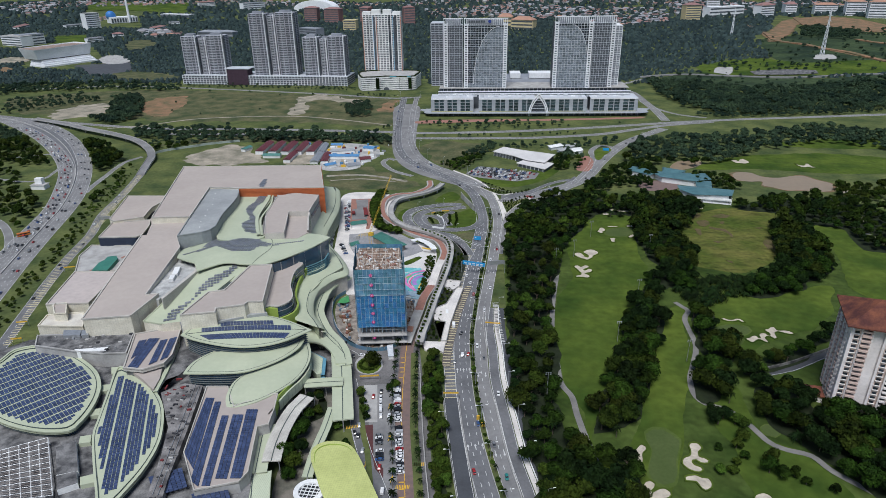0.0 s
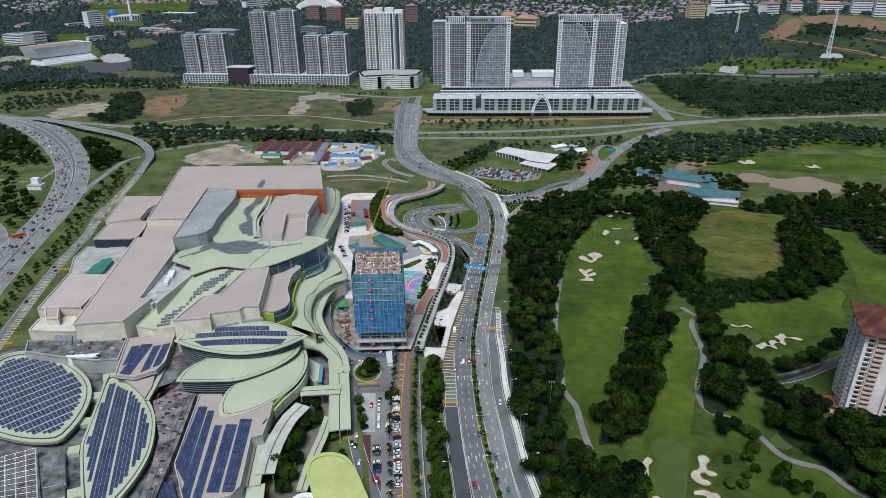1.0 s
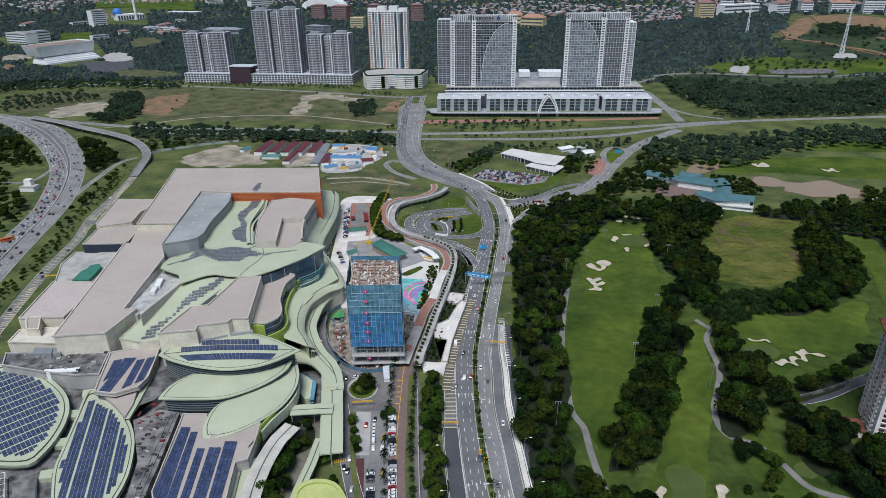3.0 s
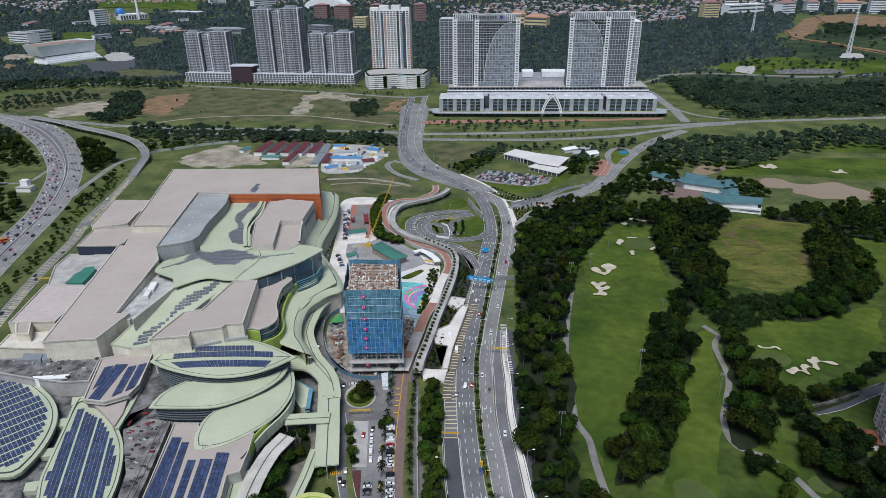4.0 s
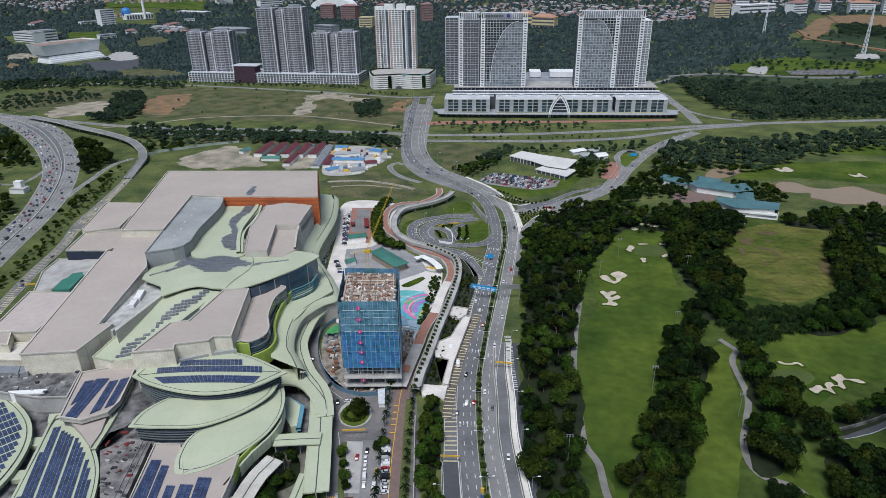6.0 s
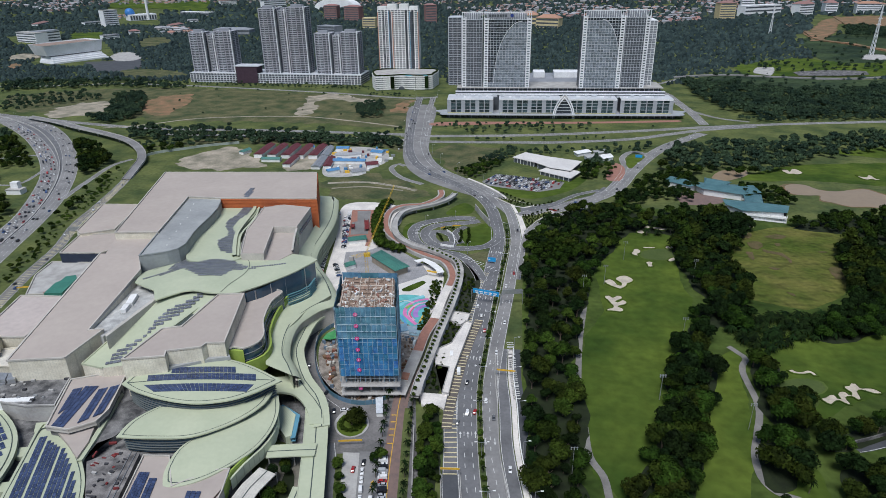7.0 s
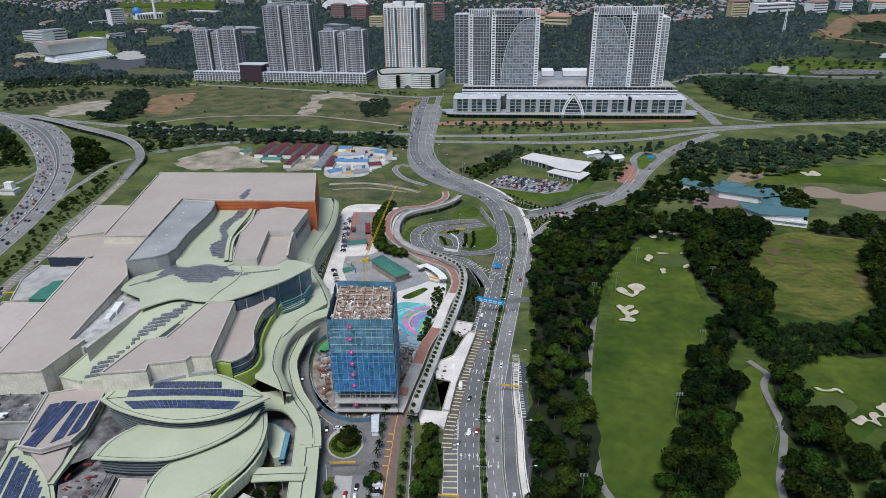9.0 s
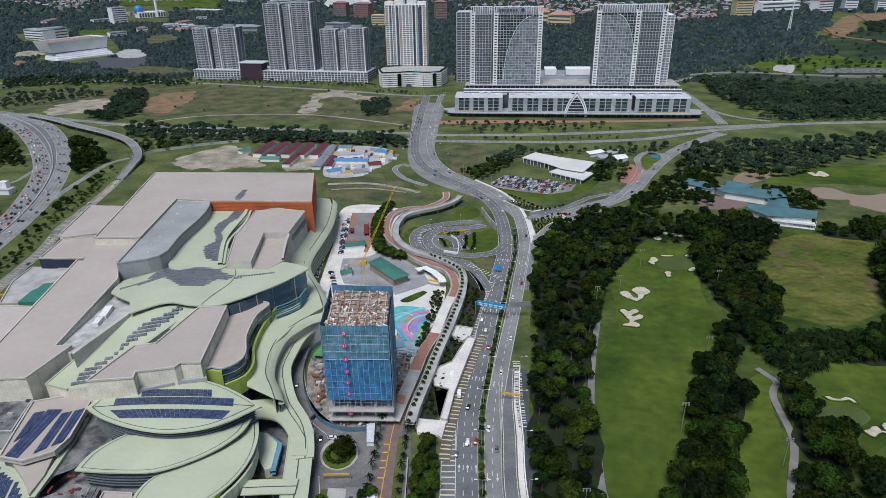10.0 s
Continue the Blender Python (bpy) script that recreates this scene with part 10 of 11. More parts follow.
# ---- far woods: low crowns over the hills ----
BUILT = [[(-1518, 1632), (-1518, 1674), (-1454, 1662), (-1404, 1602), (-1420, 1560), (-1443, 1548)], [(-1395, 1494), (-1373, 1500), (-1325, 1458), (-1311, 1422), (-1326, 1416)], [(-1726, 2118), (-1695, 2136), (-1599, 2016), (-1600, 1980), (-1643, 2010)], [(-1346, 1944), (-1410, 2088), (-1370, 2124), (-1242, 1974), (-1231, 1872), (-1240, 1818)], [(-1254, 1722), (-1215, 1734), (-1105, 1620), (-1124, 1566), (-1202, 1614)], [(-1025, 1422), (-985, 1452), (-878, 1422), (-815, 1362), (-897, 1344), (-966, 1350)], [(-1543, 2016), (-1493, 2064), (-1493, 2116), (-1543, 2068)], [(-1548, 2160), (-1498, 2184), (-1498, 2236), (-1548, 2212)], [(-1566, 2340), (-1480, 2310), (-1480, 2362), (-1566, 2392)], [(-1533, 2400), (-1511, 2484), (-1511, 2536), (-1533, 2452)], [(-1959, 2454), (-1897, 2538), (-1897, 2590), (-1959, 2506)], [(-2124, 2394), (-2149, 2508), (-2149, 2560), (-2124, 2446)], [(-1636, 2676), (-1577, 2700), (-1577, 2752), (-1636, 2728)], [(-1977, 3576), (-1893, 3648), (-1893, 3700), (-1977, 3628)],
         [(286, 1512), (372, 1554), (456, 1476), (568, 1464), (708, 1500), (690, 1458), (566, 1172), (347, 1114), (240, 1158), (215, 1278), (212, 1428)], [(582, 1986), (760, 2100), (935, 2466), (1152, 2520), (1400, 2500), (760, 1500), (672, 1530), (576, 1488), (528, 1566), (551, 1788)], [(307, 1578), (445, 1704), (502, 1644), (528, 1566), (627, 1668), (672, 1554), (574, 1482), (433, 1494), (362, 1530)],
         [(-743.7, 1236.5), (-829.5, 1399.4), (-252.6, 1414.3), (-216.6, 1212.2)], [(-201.8, 1022.8), (-258.1, 1343.3), (190.4, 1380.8), (174.1, 1089.6)], [(-1194.4, 2119.2), (-1310.0, 2329.6), (-1155.9, 2339.3), (-1060.7, 2141.9)], [(-1317.3, 1483.3), (-1759.8, 2013.7), (-1516.9, 2017.8), (-1209.8, 1656.5), (-1172.4, 1457.4)], [(-1908.2, 2489.2), (-2412.6, 3217.0), (-2168.4, 3338.8), (-1637.1, 2499.6)], [(590.3, 1936.0), (931.2, 3005.7), (1348.7, 2978.7), (1130.1, 2350.3), (951.0, 2412.6)], [(574.7, 2013.8), (655.3, 2193.2), (839.1, 1721.8), (778.8, 1583.5)], [(339.0, 1608.3), (496.7, 1712.2), (775.1, 1662.6), (710.0, 1505.8), (359.9, 1499.9)], [(-2756.2, 3690.8), (-2160.2, 3797.3), (-1803.9, 3154.2), (-2383.4, 3221.9)],
         [(-1844.6, 2267.1), (-1720.2, 2273.2), (-1513.0, 1989.4), (-1601.9, 1958.8)], [(-1955.0, 2074.6), (-1932.3, 2323.4), (-1604.8, 1928.6), (-1708.5, 1847.2)], [(-1218.3, 1549.6), (-1176.2, 1582.3), (-1103.8, 1615.1), (-1007.2, 1469.6), (-1010.8, 1401.4), (-1069.5, 1396.9)]]
WOODS = [([(-1391.8, 1248.5), (-1850.8, 1686.9), (-1131.7, 1852.5), (-425.4, 1835.2), (245.6, 1850.2), (826.8, 1787.1), (1090.1, 1844.2), (855.4, 1415.4), (666.8, 1403.9), (214.8, 1395.3), (-245.9, 1249.7), (-774.6, 1314.1), (-941.5, 1300.3), (-1180.7, 1252.2)], 9.5, 6.5), ([(-2090.5, 1639.7), (-3413.6, 2732.7), (-650.3, 2820.7), (1290.4, 2843.1), (1812.4, 2799.6), (1280.8, 1942.5), (817.7, 1765.4), (200.7, 1846.5), (-422.4, 1821.8), (-1117.6, 1828.3)], 15.0, 9.5), ([(-4034.9, 2702.1), (-5496.8, 3725.5), (-926.3, 4029.4), (1801.3, 4018.9), (2658.5, 3610.3), (2080.0, 2792.5), (1276.8, 2810.9), (-632.9, 2744.6)], 34.0, 17.0)]
cv_ = np.array([(1, 0, 0), (0.31, 0.95, 0), (-0.81, 0.59, 0), (-0.81, -0.59, 0), (0.31, -0.95, 0), (0.5, 0.36, 0.62), (-0.2, 0.6, 0.55), (-0.6, -0.05, 0.6), (-0.18, -0.58, 0.62), (0.5, -0.36, 0.55), (0, 0, 0.85)])
cf_ = [(i, (i + 1) % 5, 5 + (i + 1) % 5, 5 + i) for i in range(5)] + [(5 + i, 5 + (i + 1) % 5, 10) for i in range(5)]
rng = np.random.default_rng(4)
for wi, (poly, gap, rad) in enumerate(WOODS):
    pts = [p for p in scatter(poly, gap, 300 + wi) if not any(inside(*p, b) for b in BUILT) and off_road(*p, 8)]
    allv, allf = [], []
    for i, (x, y) in enumerate(pts):
        if noise.noise(Vector((x * 0.004, y * 0.004, 3.0))) > (0.8, 0.7, 0.5)[wi]:
            continue
        t = rng.uniform(0, 6.3)
        c, sn, r = math.cos(t), math.sin(t), rad * rng.uniform(0.55, 1.2)
        v = cv_ * (r, r, rad * rng.uniform(0.7, 1.3)) * rng.uniform(0.8, 1.2, size=(11, 3))
        b = 11 * len(allv)
        allv.append(np.column_stack((v[:, 0] * c - v[:, 1] * sn + x, v[:, 0] * sn + v[:, 1] * c + y, v[:, 2] + rise(x, y) + 0.5)))
        allf += [tuple(k + b for k in f) for f in cf_]
    me = from_arrays("far_woods", np.concatenate(allv).tolist(), allf, [LEAF_HAZE_FAR])
    me.shade_smooth()
    tagged(new("far_woods", me), "distant dark green woods over low hills", "woods", "", "stuff")

# ---- vehicles ----
TYRE = mat("tyre_rubber", (0.02, 0.02, 0.02), None, 1.0, 0.9, bump=0)
CARGLASS = mat("car_glass", (0.02, 0.025, 0.03), None, 1.0, 0.1, bump=0, spec=0.8)
PAINTS = [mat("car_" + n, c, None, 0.5, 0.3, 0.0, 0.0, spec=0.6) for n, c in (("white", (0.75, 0.75, 0.74)), ("silver", (0.4, 0.41, 0.42)), ("black", (0.015, 0.015, 0.018)), ("grey", (0.14, 0.145, 0.15)), ("red", (0.35, 0.02, 0.02)), ("blue", (0.03, 0.08, 0.22)), ("teal", (0.02, 0.2, 0.18)))]
CNAME = ("white", "silver", "black", "grey", "red", "blue", "teal")


def loft(rows):
    """Skin through cross-sections (x, half width low, half width high, z low, z high)."""
    bm = bmesh.new()
    rings = [[bm.verts.new(v) for v in ((x, -wl, zl), (x, wl, zl), (x, wh, zh), (x, -wh, zh))] for x, wl, wh, zl, zh in rows]
    for a, b in zip(rings, rings[1:]):
        for i in range(4):
            bm.faces.new((a[i], a[(i + 1) % 4], b[(i + 1) % 4], b[i]))
    bm.faces.new(rings[0][::-1])
    bm.faces.new(rings[-1])
    bmesh.ops.recalc_face_normals(bm, faces=bm.faces)
    return bm


def car_body(kind):
    if kind == "van":
        return loft([(-2.3, 0.8, 0.8, 0.35, 1.9), (-2.2, 0.88, 0.8, 0.3, 2.05), (1.2, 0.88, 0.8, 0.3, 2.05), (1.7, 0.88, 0.75, 0.3, 1.2), (2.25, 0.8, 0.7, 0.35, 0.95)])
    bm = loft([(-2.15, 0.75, 0.7, 0.4, 0.85), (-2.0, 0.86, 0.8, 0.28, 0.95), (-1.2, 0.88, 0.82, 0.25, 0.97), (0.9, 0.88, 0.82, 0.25, 0.93), (1.9, 0.86, 0.76, 0.28, 0.78), (2.15, 0.75, 0.65, 0.35, 0.65)])
    b2 = loft([(-1.35, 0.62, 0.6, 1.36, 1.40), (-1.1, 0.66, 0.6, 1.36, 1.46), (0.2, 0.66, 0.6, 1.36, 1.46), (0.45, 0.62, 0.58, 1.34, 1.4)])
    me = bpy.data.meshes.new("tmp")
    b2.to_mesh(me)
    b2.free()
    bm.from_mesh(me)
    bpy.data.meshes.remove(me)
    return bm


CABIN = mesh_from("window_band", loft([(-1.85, 0.7, 0.6, 0.92, 0.97), (-1.35, 0.78, 0.62, 0.92, 1.36), (0.4, 0.78, 0.62, 0.92, 1.36), (1.15, 0.74, 0.6, 0.88, 0.93)]), CARGLASS)
VANGLASS = mesh_from("window_band", loft([(1.15, 0.83, 0.79, 1.25, 1.9), (1.22, 0.83, 0.79, 1.25, 1.9), (1.66, 0.8, 0.74, 1.2, 1.25)]), CARGLASS)
WHEEL = mesh_from("wheel", tube((0, -0.1, 0), (0, 0.1, 0), 0.33, sides=10), TYRE)
BODIES = {}
FAR_CARS, FAR_GROUPS = [], ("showroom cars", "outbound traffic")


def car(x, y, turn, colour, kind="car", wheels=False, z=0.15, group="cars", note=""):
    key = (kind, colour)
    if key not in BODIES:
        BODIES[key] = mesh_from("car_body", car_body(kind), PAINTS[colour])
    if group in FAR_GROUPS and (kind == "car" or group == "showroom cars"):
        FAR_CARS.append((key, pose(x, y, z, 0, 0, turn)))
        return None
    ob = tagged(new("car" if kind == "car" else "van", BODIES[key]), ("%s saloon car with dark windows " if kind == "car" else "%s delivery van with dark windscreen ") % CNAME[colour] + (note or "on the road"), "car" if kind == "car" else "van", group)
    ob.matrix_world = pose(x, y, z, 0, 0, turn)
    part("window_band", CABIN if kind == "car" else VANGLASS, None, ob)
    if wheels:
        for wx in (-1.35, 1.3):
            for wy in (-0.8, 0.8):
                part("wheel", WHEEL, None, ob).location = (wx, wy, 0.33)
    return ob


rnd = random.Random(21)
pick = lambda: rnd.choice((0, 0, 0, 0, 1, 1, 2, 2, 3, 4, 5))


def row(a, b, step, across, wheels, group, fill=0.9, note="parked in a bay", z=0.15):
    a, b = Vector(a), Vector(b)
    d = (b - a).normalized()
    th = math.degrees(math.atan2(d.y, d.x)) + (90 if across else 0)
    n = int((b - a).length / step)
    for k in range(n + 1):
        if rnd.random() < fill:
            p = a + d * (k * step + rnd.uniform(-0.15, 0.15))
            car(p.x, p.y, th + rnd.uniform(-2, 2) + (180 if rnd.random() < 0.5 else 0), pick(), "van" if rnd.random() < 0.08 else "car", wheels, z, group, note)


CK = "parked cars"
row((-77.0, 314.8), (-69.3, 283.3), 2.15, True, True, CK, 0.95)
row((-68.4, 280.3), (-59.8, 246.3), 2.15, True, True, CK, 0.97)
row((-77.4, 272.5), (-75.8, 264.8), 2.15, True, True, CK, 1.0)
row((-74.2, 260.7), (-72.5, 253.2), 2.15, True, True, CK, 1.0)
row((-84.6, 304.6), (-80.1, 286.6), 5.6, False, True, CK, 1.0)
for (x, y), c, k in zip([(-89.2, 305.0), (-75.6, 288.3), (-85.6, 310.2), (-88.7, 270.6), (-83.2, 259.5), (-71.4, 249.1), (-66.0, 233.5), (-107.7, 318.5)], (4, 0, 2, 2, 1, 4, 0, 2), ("car", "van", "car", "car", "car", "car", "van", "car")):
    car(x, y, 97, c, k, True, 0.15, "car park traffic", "near the car park")
for q in ((-77.9, 297.7), (-71.6, 271.2), (-79.2, 250.4), (-63.5, 241.9)):
    b2 = bmesh.new()
    b2.faces.new([b2.verts.new((q[0] + x, q[1] + y, 0.24)) for x, y in ((-0.2, -2), (0.2, -2), (0.2, 1), (-0.2, 1))])
    b2.faces.new([b2.verts.new((q[0] + x, q[1] + y, 0.24)) for x, y in ((-0.8, 1), (0.8, 1), (0, 3))])
    structure("yellow_arrow", b2, PAINT_YELLOW, "yellow painted arrow", "road marking")
for q, n_ in (([(-60.5, 237.5), (-53.4, 238.5)], 9), ([(-54.7, 253.9), (-48.9, 254.7)], 6), ([(-97.5, 275.9), (-90.3, 279.0)], 9)):
    a, b = Vector(q[0]), Vector(q[1])
    for k in range(n_):
        p = a.lerp(b, (k + 0.5) / n_)
        structure("speed_hump_stripe", box((b - a).length / n_ * 0.5, 2.4, 0.1, (p.x, p.y, 0.2), turn=math.degrees(math.atan2((b - a).y, (b - a).x))), PAINT_YELLOW, "yellow stripe of a speed hump", "road marking")
patch("red_planter", [(-88.3, 279.6), (-83.2, 281.0), (-76.8, 257.3), (-69.3, 248.8), (-67.8, 242.5), (-73.6, 248.2), (-76.3, 254.6), (-84.6, 270.8)], 0.14, mat("dark_red_mulch", (0.1, 0.04, 0.04), None, 0.5, 0.95), "dark red mulch planter", curved=False)
# plaza rows below the terrace, forecourt and tower bend
row((-210.1, 623.2), (-194.5, 557.8), 2.6, True, False, "plaza cars", 0.85)
row((-192.3, 544.9), (-181.0, 499.6), 2.6, True, False, "plaza cars", 0.9)
row((-200.6, 616.5), (-179.3, 549.5), 2.6, True, False, "plaza cars", 0.7)
row((-175.0, 517.6), (-164.8, 498.2), 2.6, True, False, "plaza cars", 0.9)
row((-200.8, 627.7), (-181.8, 560.1), 2.6, True, False, "plaza cars", 0.8)
row((-182.7, 499.3), (-167.4, 483.0), 2.6, True, False, "plaza cars", 0.8)
for (x, y), c in zip([(-142.4, 382.3), (-141.7, 373.4), (-118.7, 348.8), (-113.0, 344.3), (-91.2, 272.4), (-90.5, 278.8)], (3, 4, 0, 2, 2, 1)):
    car(x, y, 110, c, "car", True, 0.2, "service road traffic", "on the service road")
for k in range(7):
    a, b = (-74.8, 770.5), (-1.1, 754.3)
    c, d = (-85.7, 742.9), (-23.9, 721.2)
    u = k / 6
    row((a[0] + (c[0] - a[0]) * u, a[1] + (c[1] - a[1]) * u), (b[0] + (d[0] - b[0]) * u, b[1] + (d[1] - b[1]) * u), 2.8, True, False, "showroom cars", 0.85, "parked below the showroom", 0.25)


def traffic(line, lanes, lane_w, spacing, reverse, group, wheels, shift0=0.0, seed=1, z=0.2, span=(0, 1)):
    r = random.Random(seed)
    ln = spline(line, 1.0)
    lo, hi = int(span[0] * len(ln)), int(span[1] * len(ln))
    for k in range(lanes):
        s = (k - (lanes - 1) / 2) * lane_w + shift0
        i = lo + int(r.uniform(0, spacing))
        while i < hi - 2:
            d = (ln[i + 1] - ln[i]).normalized()
            p = ln[i] + Vector((d.y, -d.x, 0)) * s
            car(p.x, p.y, math.degrees(math.atan2(d.y, d.x)) + (180 if reverse else 0), r.choice((0, 0, 1, 2, 2, 3, 4, 5)), "van" if r.random() < 0.1 else "car", wheels, z + p.z, group)
            i += int(spacing * r.uniform(0.55, 1.8))


traffic(HIGH_IN, 4, 3.7, 17, False, "highway traffic", False, seed=3, span=(0.3, 0.92))
traffic(HIGH_OUT, 3, 4.0, 45, True, "outbound traffic", False, seed=4, span=(0.3, 0.95))
traffic(FRONT, 2, 3.6, 90, True, "frontage road traffic", False, seed=6)
traffic(MAIN_L, 3, 3.9, 150, False, "main road traffic", False, seed=8, z=0.2)
traffic(MAIN_R, 2, 4.2, 120, True, "main road traffic", False, seed=9, z=0.22)
traffic(EAST, 2, 4.0, 60, False, "main road traffic", False, seed=10)
for (x, y), c, th in zip([(-38.6, 357.0), (-42.5, 355.2), (-46.7, 381.8), (-33.8, 415.1), (-15.9, 318.0), (-46.2, 346.9), (-6.6, 251.5)], (4, 0, 2, 0, 0, 3, 6), (88, 88, 86, -86, -84, 92, -80)):
    car(x, y, th, c, "car", True, 0.2, "main road traffic")
for (x, y), k in zip([(-60.3, 406.7), (-53.1, 390.6)], (0, 1)):
    tr = thing("box_truck", "small white box truck parked on the hatched lane", "truck", "parked trucks", (x, y, 0.15), 100)
    part("cargo_box", box(4.2, 2.0, 2.2, (-0.8, 0, 0.8)), WHITE, tr)
    part("cab", box(1.5, 1.9, 1.9, (2.2, 0, 0.5)), PAINTS[0], tr)
    part("chassis", box(5.8, 1.6, 0.4, (0.2, 0, 0.4)), TYRE, tr)
    for wx in (-2, 2):
        for wy in (-0.85, 0.85):
            part("wheel", WHEEL, None, tr).location = (wx, wy, 0.33)
traffic([(-210.7, 860.0), (-221.8, 944.3), (-237.9, 1048.6), (-255.2, 1165.6)], 2, 4.0, 60, False, "outbound traffic", False, seed=31)
for (x, y), c, th in zip([(-107.8, 346.2), (-99.2, 345.1), (-94.4, 338.9), (-126.5, 376.3), (-122.6, 359.2)], (0, 2, 2, 4, 2), (20, -30, -70, 100, 80)):
    car(x, y, th, c, "car", True, 0.2, "roundabout cars", "at the roundabout")
verts, faces, which, slots = [], [], [], []
for key, m in FAR_CARS:
    for me in (BODIES[key], CABIN if key[0] == "car" else VANGLASS):
        if me.materials[0] not in slots:
            slots.append(me.materials[0])
        o = len(verts)
        verts += [tuple(m @ v.co) for v in me.vertices]
        for f in me.polygons:
            faces.append([o + i for i in f.vertices])
            which.append(slots.index(me.materials[0]))
me = from_arrays("distant_cars", verts, faces, slots)
me.polygons.foreach_set("material_index", which)
tagged(new("distant_cars", me), "cars of many colours on far roads and a car park", "cars", "", "stuff")
bus = thing("bus", "red and orange coach on the highway", "bus", "", (*(-486.8, 499.7), 0.1), -130)
part("body", box(11, 2.5, 2.9, (0, 0, 0.5)), mat("bus_orange", (0.55, 0.1, 0.03), (0.5, 0.2, 0.03), 0.3, 0.4), bus)
part("window_band", box(10.6, 2.56, 1.0, (0, 0, 1.8)), CARGLASS, bus)

# ---- huts and sheds beyond the mall ----
SHED_RED = mat("maroon_sheet", (0.13, 0.035, 0.04), (0.1, 0.03, 0.035), 0.2, 0.6)
SHED_BLUE = mat("blue_sheet", (0.08, 0.22, 0.4), (0.07, 0.18, 0.33), 0.2, 0.6)
SHED_GREEN = mat("green_sheet_shed", (0.08, 0.2, 0.17), (0.06, 0.16, 0.14), 0.2, 0.6)


def shed(a, b, width, h, roofmat, label, group):
    """A long gabled shed from a to b on plan."""
    ob, ln_ = placed("shed", label, "shed", a, b, group)
    part("wall", box(ln_, width, h, (ln_ / 2, 0, 0)), WHITE, ob)
    bm = bmesh.new()
    v = [bm.verts.new(p) for p in ((-0.5, -width / 2 - 0.5, h), (ln_ + 0.5, -width / 2 - 0.5, h), (ln_ + 0.5, 0, h + 2.2), (-0.5, 0, h + 2.2), (ln_ + 0.5, width / 2 + 0.5, h), (-0.5, width / 2 + 0.5, h))]
    bm.faces.new((v[0], v[1], v[2], v[3]))
    bm.faces.new((v[3], v[2], v[4], v[5]))
    bm.faces.new((v[1], v[4], v[2]))
    bm.faces.new((v[5], v[0], v[3]))
    part("roof", bm, roofmat, ob)
    return ob


for k in range(5):
    o = k * 39
    shed((-376.9, 795.0), (-381.5, 844.0), 11, 5, SHED_RED, "long shed with maroon roof and white gables", "maroon sheds").location += Vector((k * 17.5, k * 1.5, 0))
shed((-325.3, 763.0), (-328.2, 798.6), 9, 4, SHED_RED, "shed with maroon roof and white gables", "maroon sheds")
for a, b, w_, m_ in (((-287.4, 760.4), (-293.0, 802.5), 10, STEEL), ((-294.6, 807.0), (-301.1, 848.6), 9, STEEL), ((-275.2, 765.2), (-282.6, 802.6), 9, SHED_RED), ((-275.7, 789.7), (-237.0, 794.0), 8, SHED_BLUE), ((-281.7, 812.1), (-251.6, 822.1), 7, STEEL), ((-232.1, 781.3), (-219.8, 787.1), 14, SHED_RED), ((-240.8, 835.9), (-225.3, 832.7), 10, SHED_BLUE),
                      ((-290.9, 844.0), (-275.0, 845.8), 7, SHED_BLUE), ((-405.7, 806.7), (-401.6, 821.8), 7, SHED_GREEN), ((-365.3, 783.1), (-342.5, 785.7), 8, SHED_GREEN), ((-329.8, 836.7), (-323.3, 845.5), 6, SHED_BLUE), ((-267.9, 746.9), (-257.3, 756.3), 7, SHED_BLUE), ((-240.5, 750.0), (-227.3, 759.7), 12, STEEL)):
    shed(a, b, w_, 3.5, m_, "site shed with metal sheet roof", "site sheds")
rnd = random.Random(12)
for k, (x, y) in enumerate(scatter([(-266.1, 740.8), (-295.0, 838.7), (-241.0, 865.8), (-202.6, 825.8), (-222.7, 783.0), (-222.6, 755.5)], 6.0, 77)[:46]):
    ob = tagged(part("container", box(rnd.uniform(3, 7), 2.4, 2.5), rnd.choice((SHED_BLUE, WHITE, WHITE, SHED_RED, STEEL, PAINT_YELLOW))), "metal site container or stacked crate", "container", "site containers")
    ob.matrix_world = pose(x, y, 0.1, 0, 0, rnd.choice((8, 98)))

# ---- landmarks of the far town ----
def slab_block(name, label, cat, a, b, depth, h, floors, wall, roofm=None, group="", roof_h=0.0, z=0.0):
    """A plain far building: wall, window bands storey by storey, roof."""
    ob, w_ = placed(name, label, cat, a, b, group)
    ob.location.z = rise(ob.location.x, ob.location.y) - 1
    part("wall", box(w_, depth, h, (w_ / 2, depth / 2, 0)), wall, ob)
    for f in range(floors):
        part("window_band", box(w_ - 3, depth + 0.5, h / floors * 0.42, (w_ / 2, depth / 2, (f + 0.32) * h / floors)), TOWER_DARK, ob)
    if roof_h:
        bm = bmesh.new()
        e = [bm.verts.new(p) for p in ((-1.5, -1.5, h), (w_ + 1.5, -1.5, h), (w_ + 1.5, depth + 1.5, h), (-1.5, depth + 1.5, h))]
        r = [bm.verts.new(p) for p in ((min(w_ * 0.3, depth / 2), depth / 2, h + roof_h), (max(w_ * 0.7, w_ - depth / 2), depth / 2, h + roof_h))]
        for f in ((e[0], e[1], r[1], r[0]), (e[2], e[3], r[0], r[1]), (e[1], e[2], r[1]), (e[3], e[0], r[0])):
            bm.faces.new(f)
        part("roof", bm, roofm, ob)
    else:
        part("roof", box(w_ + 1, depth + 1, 1.2, (w_ / 2, depth / 2, h)), roofm or CONCRETE, ob)
    return ob, w_


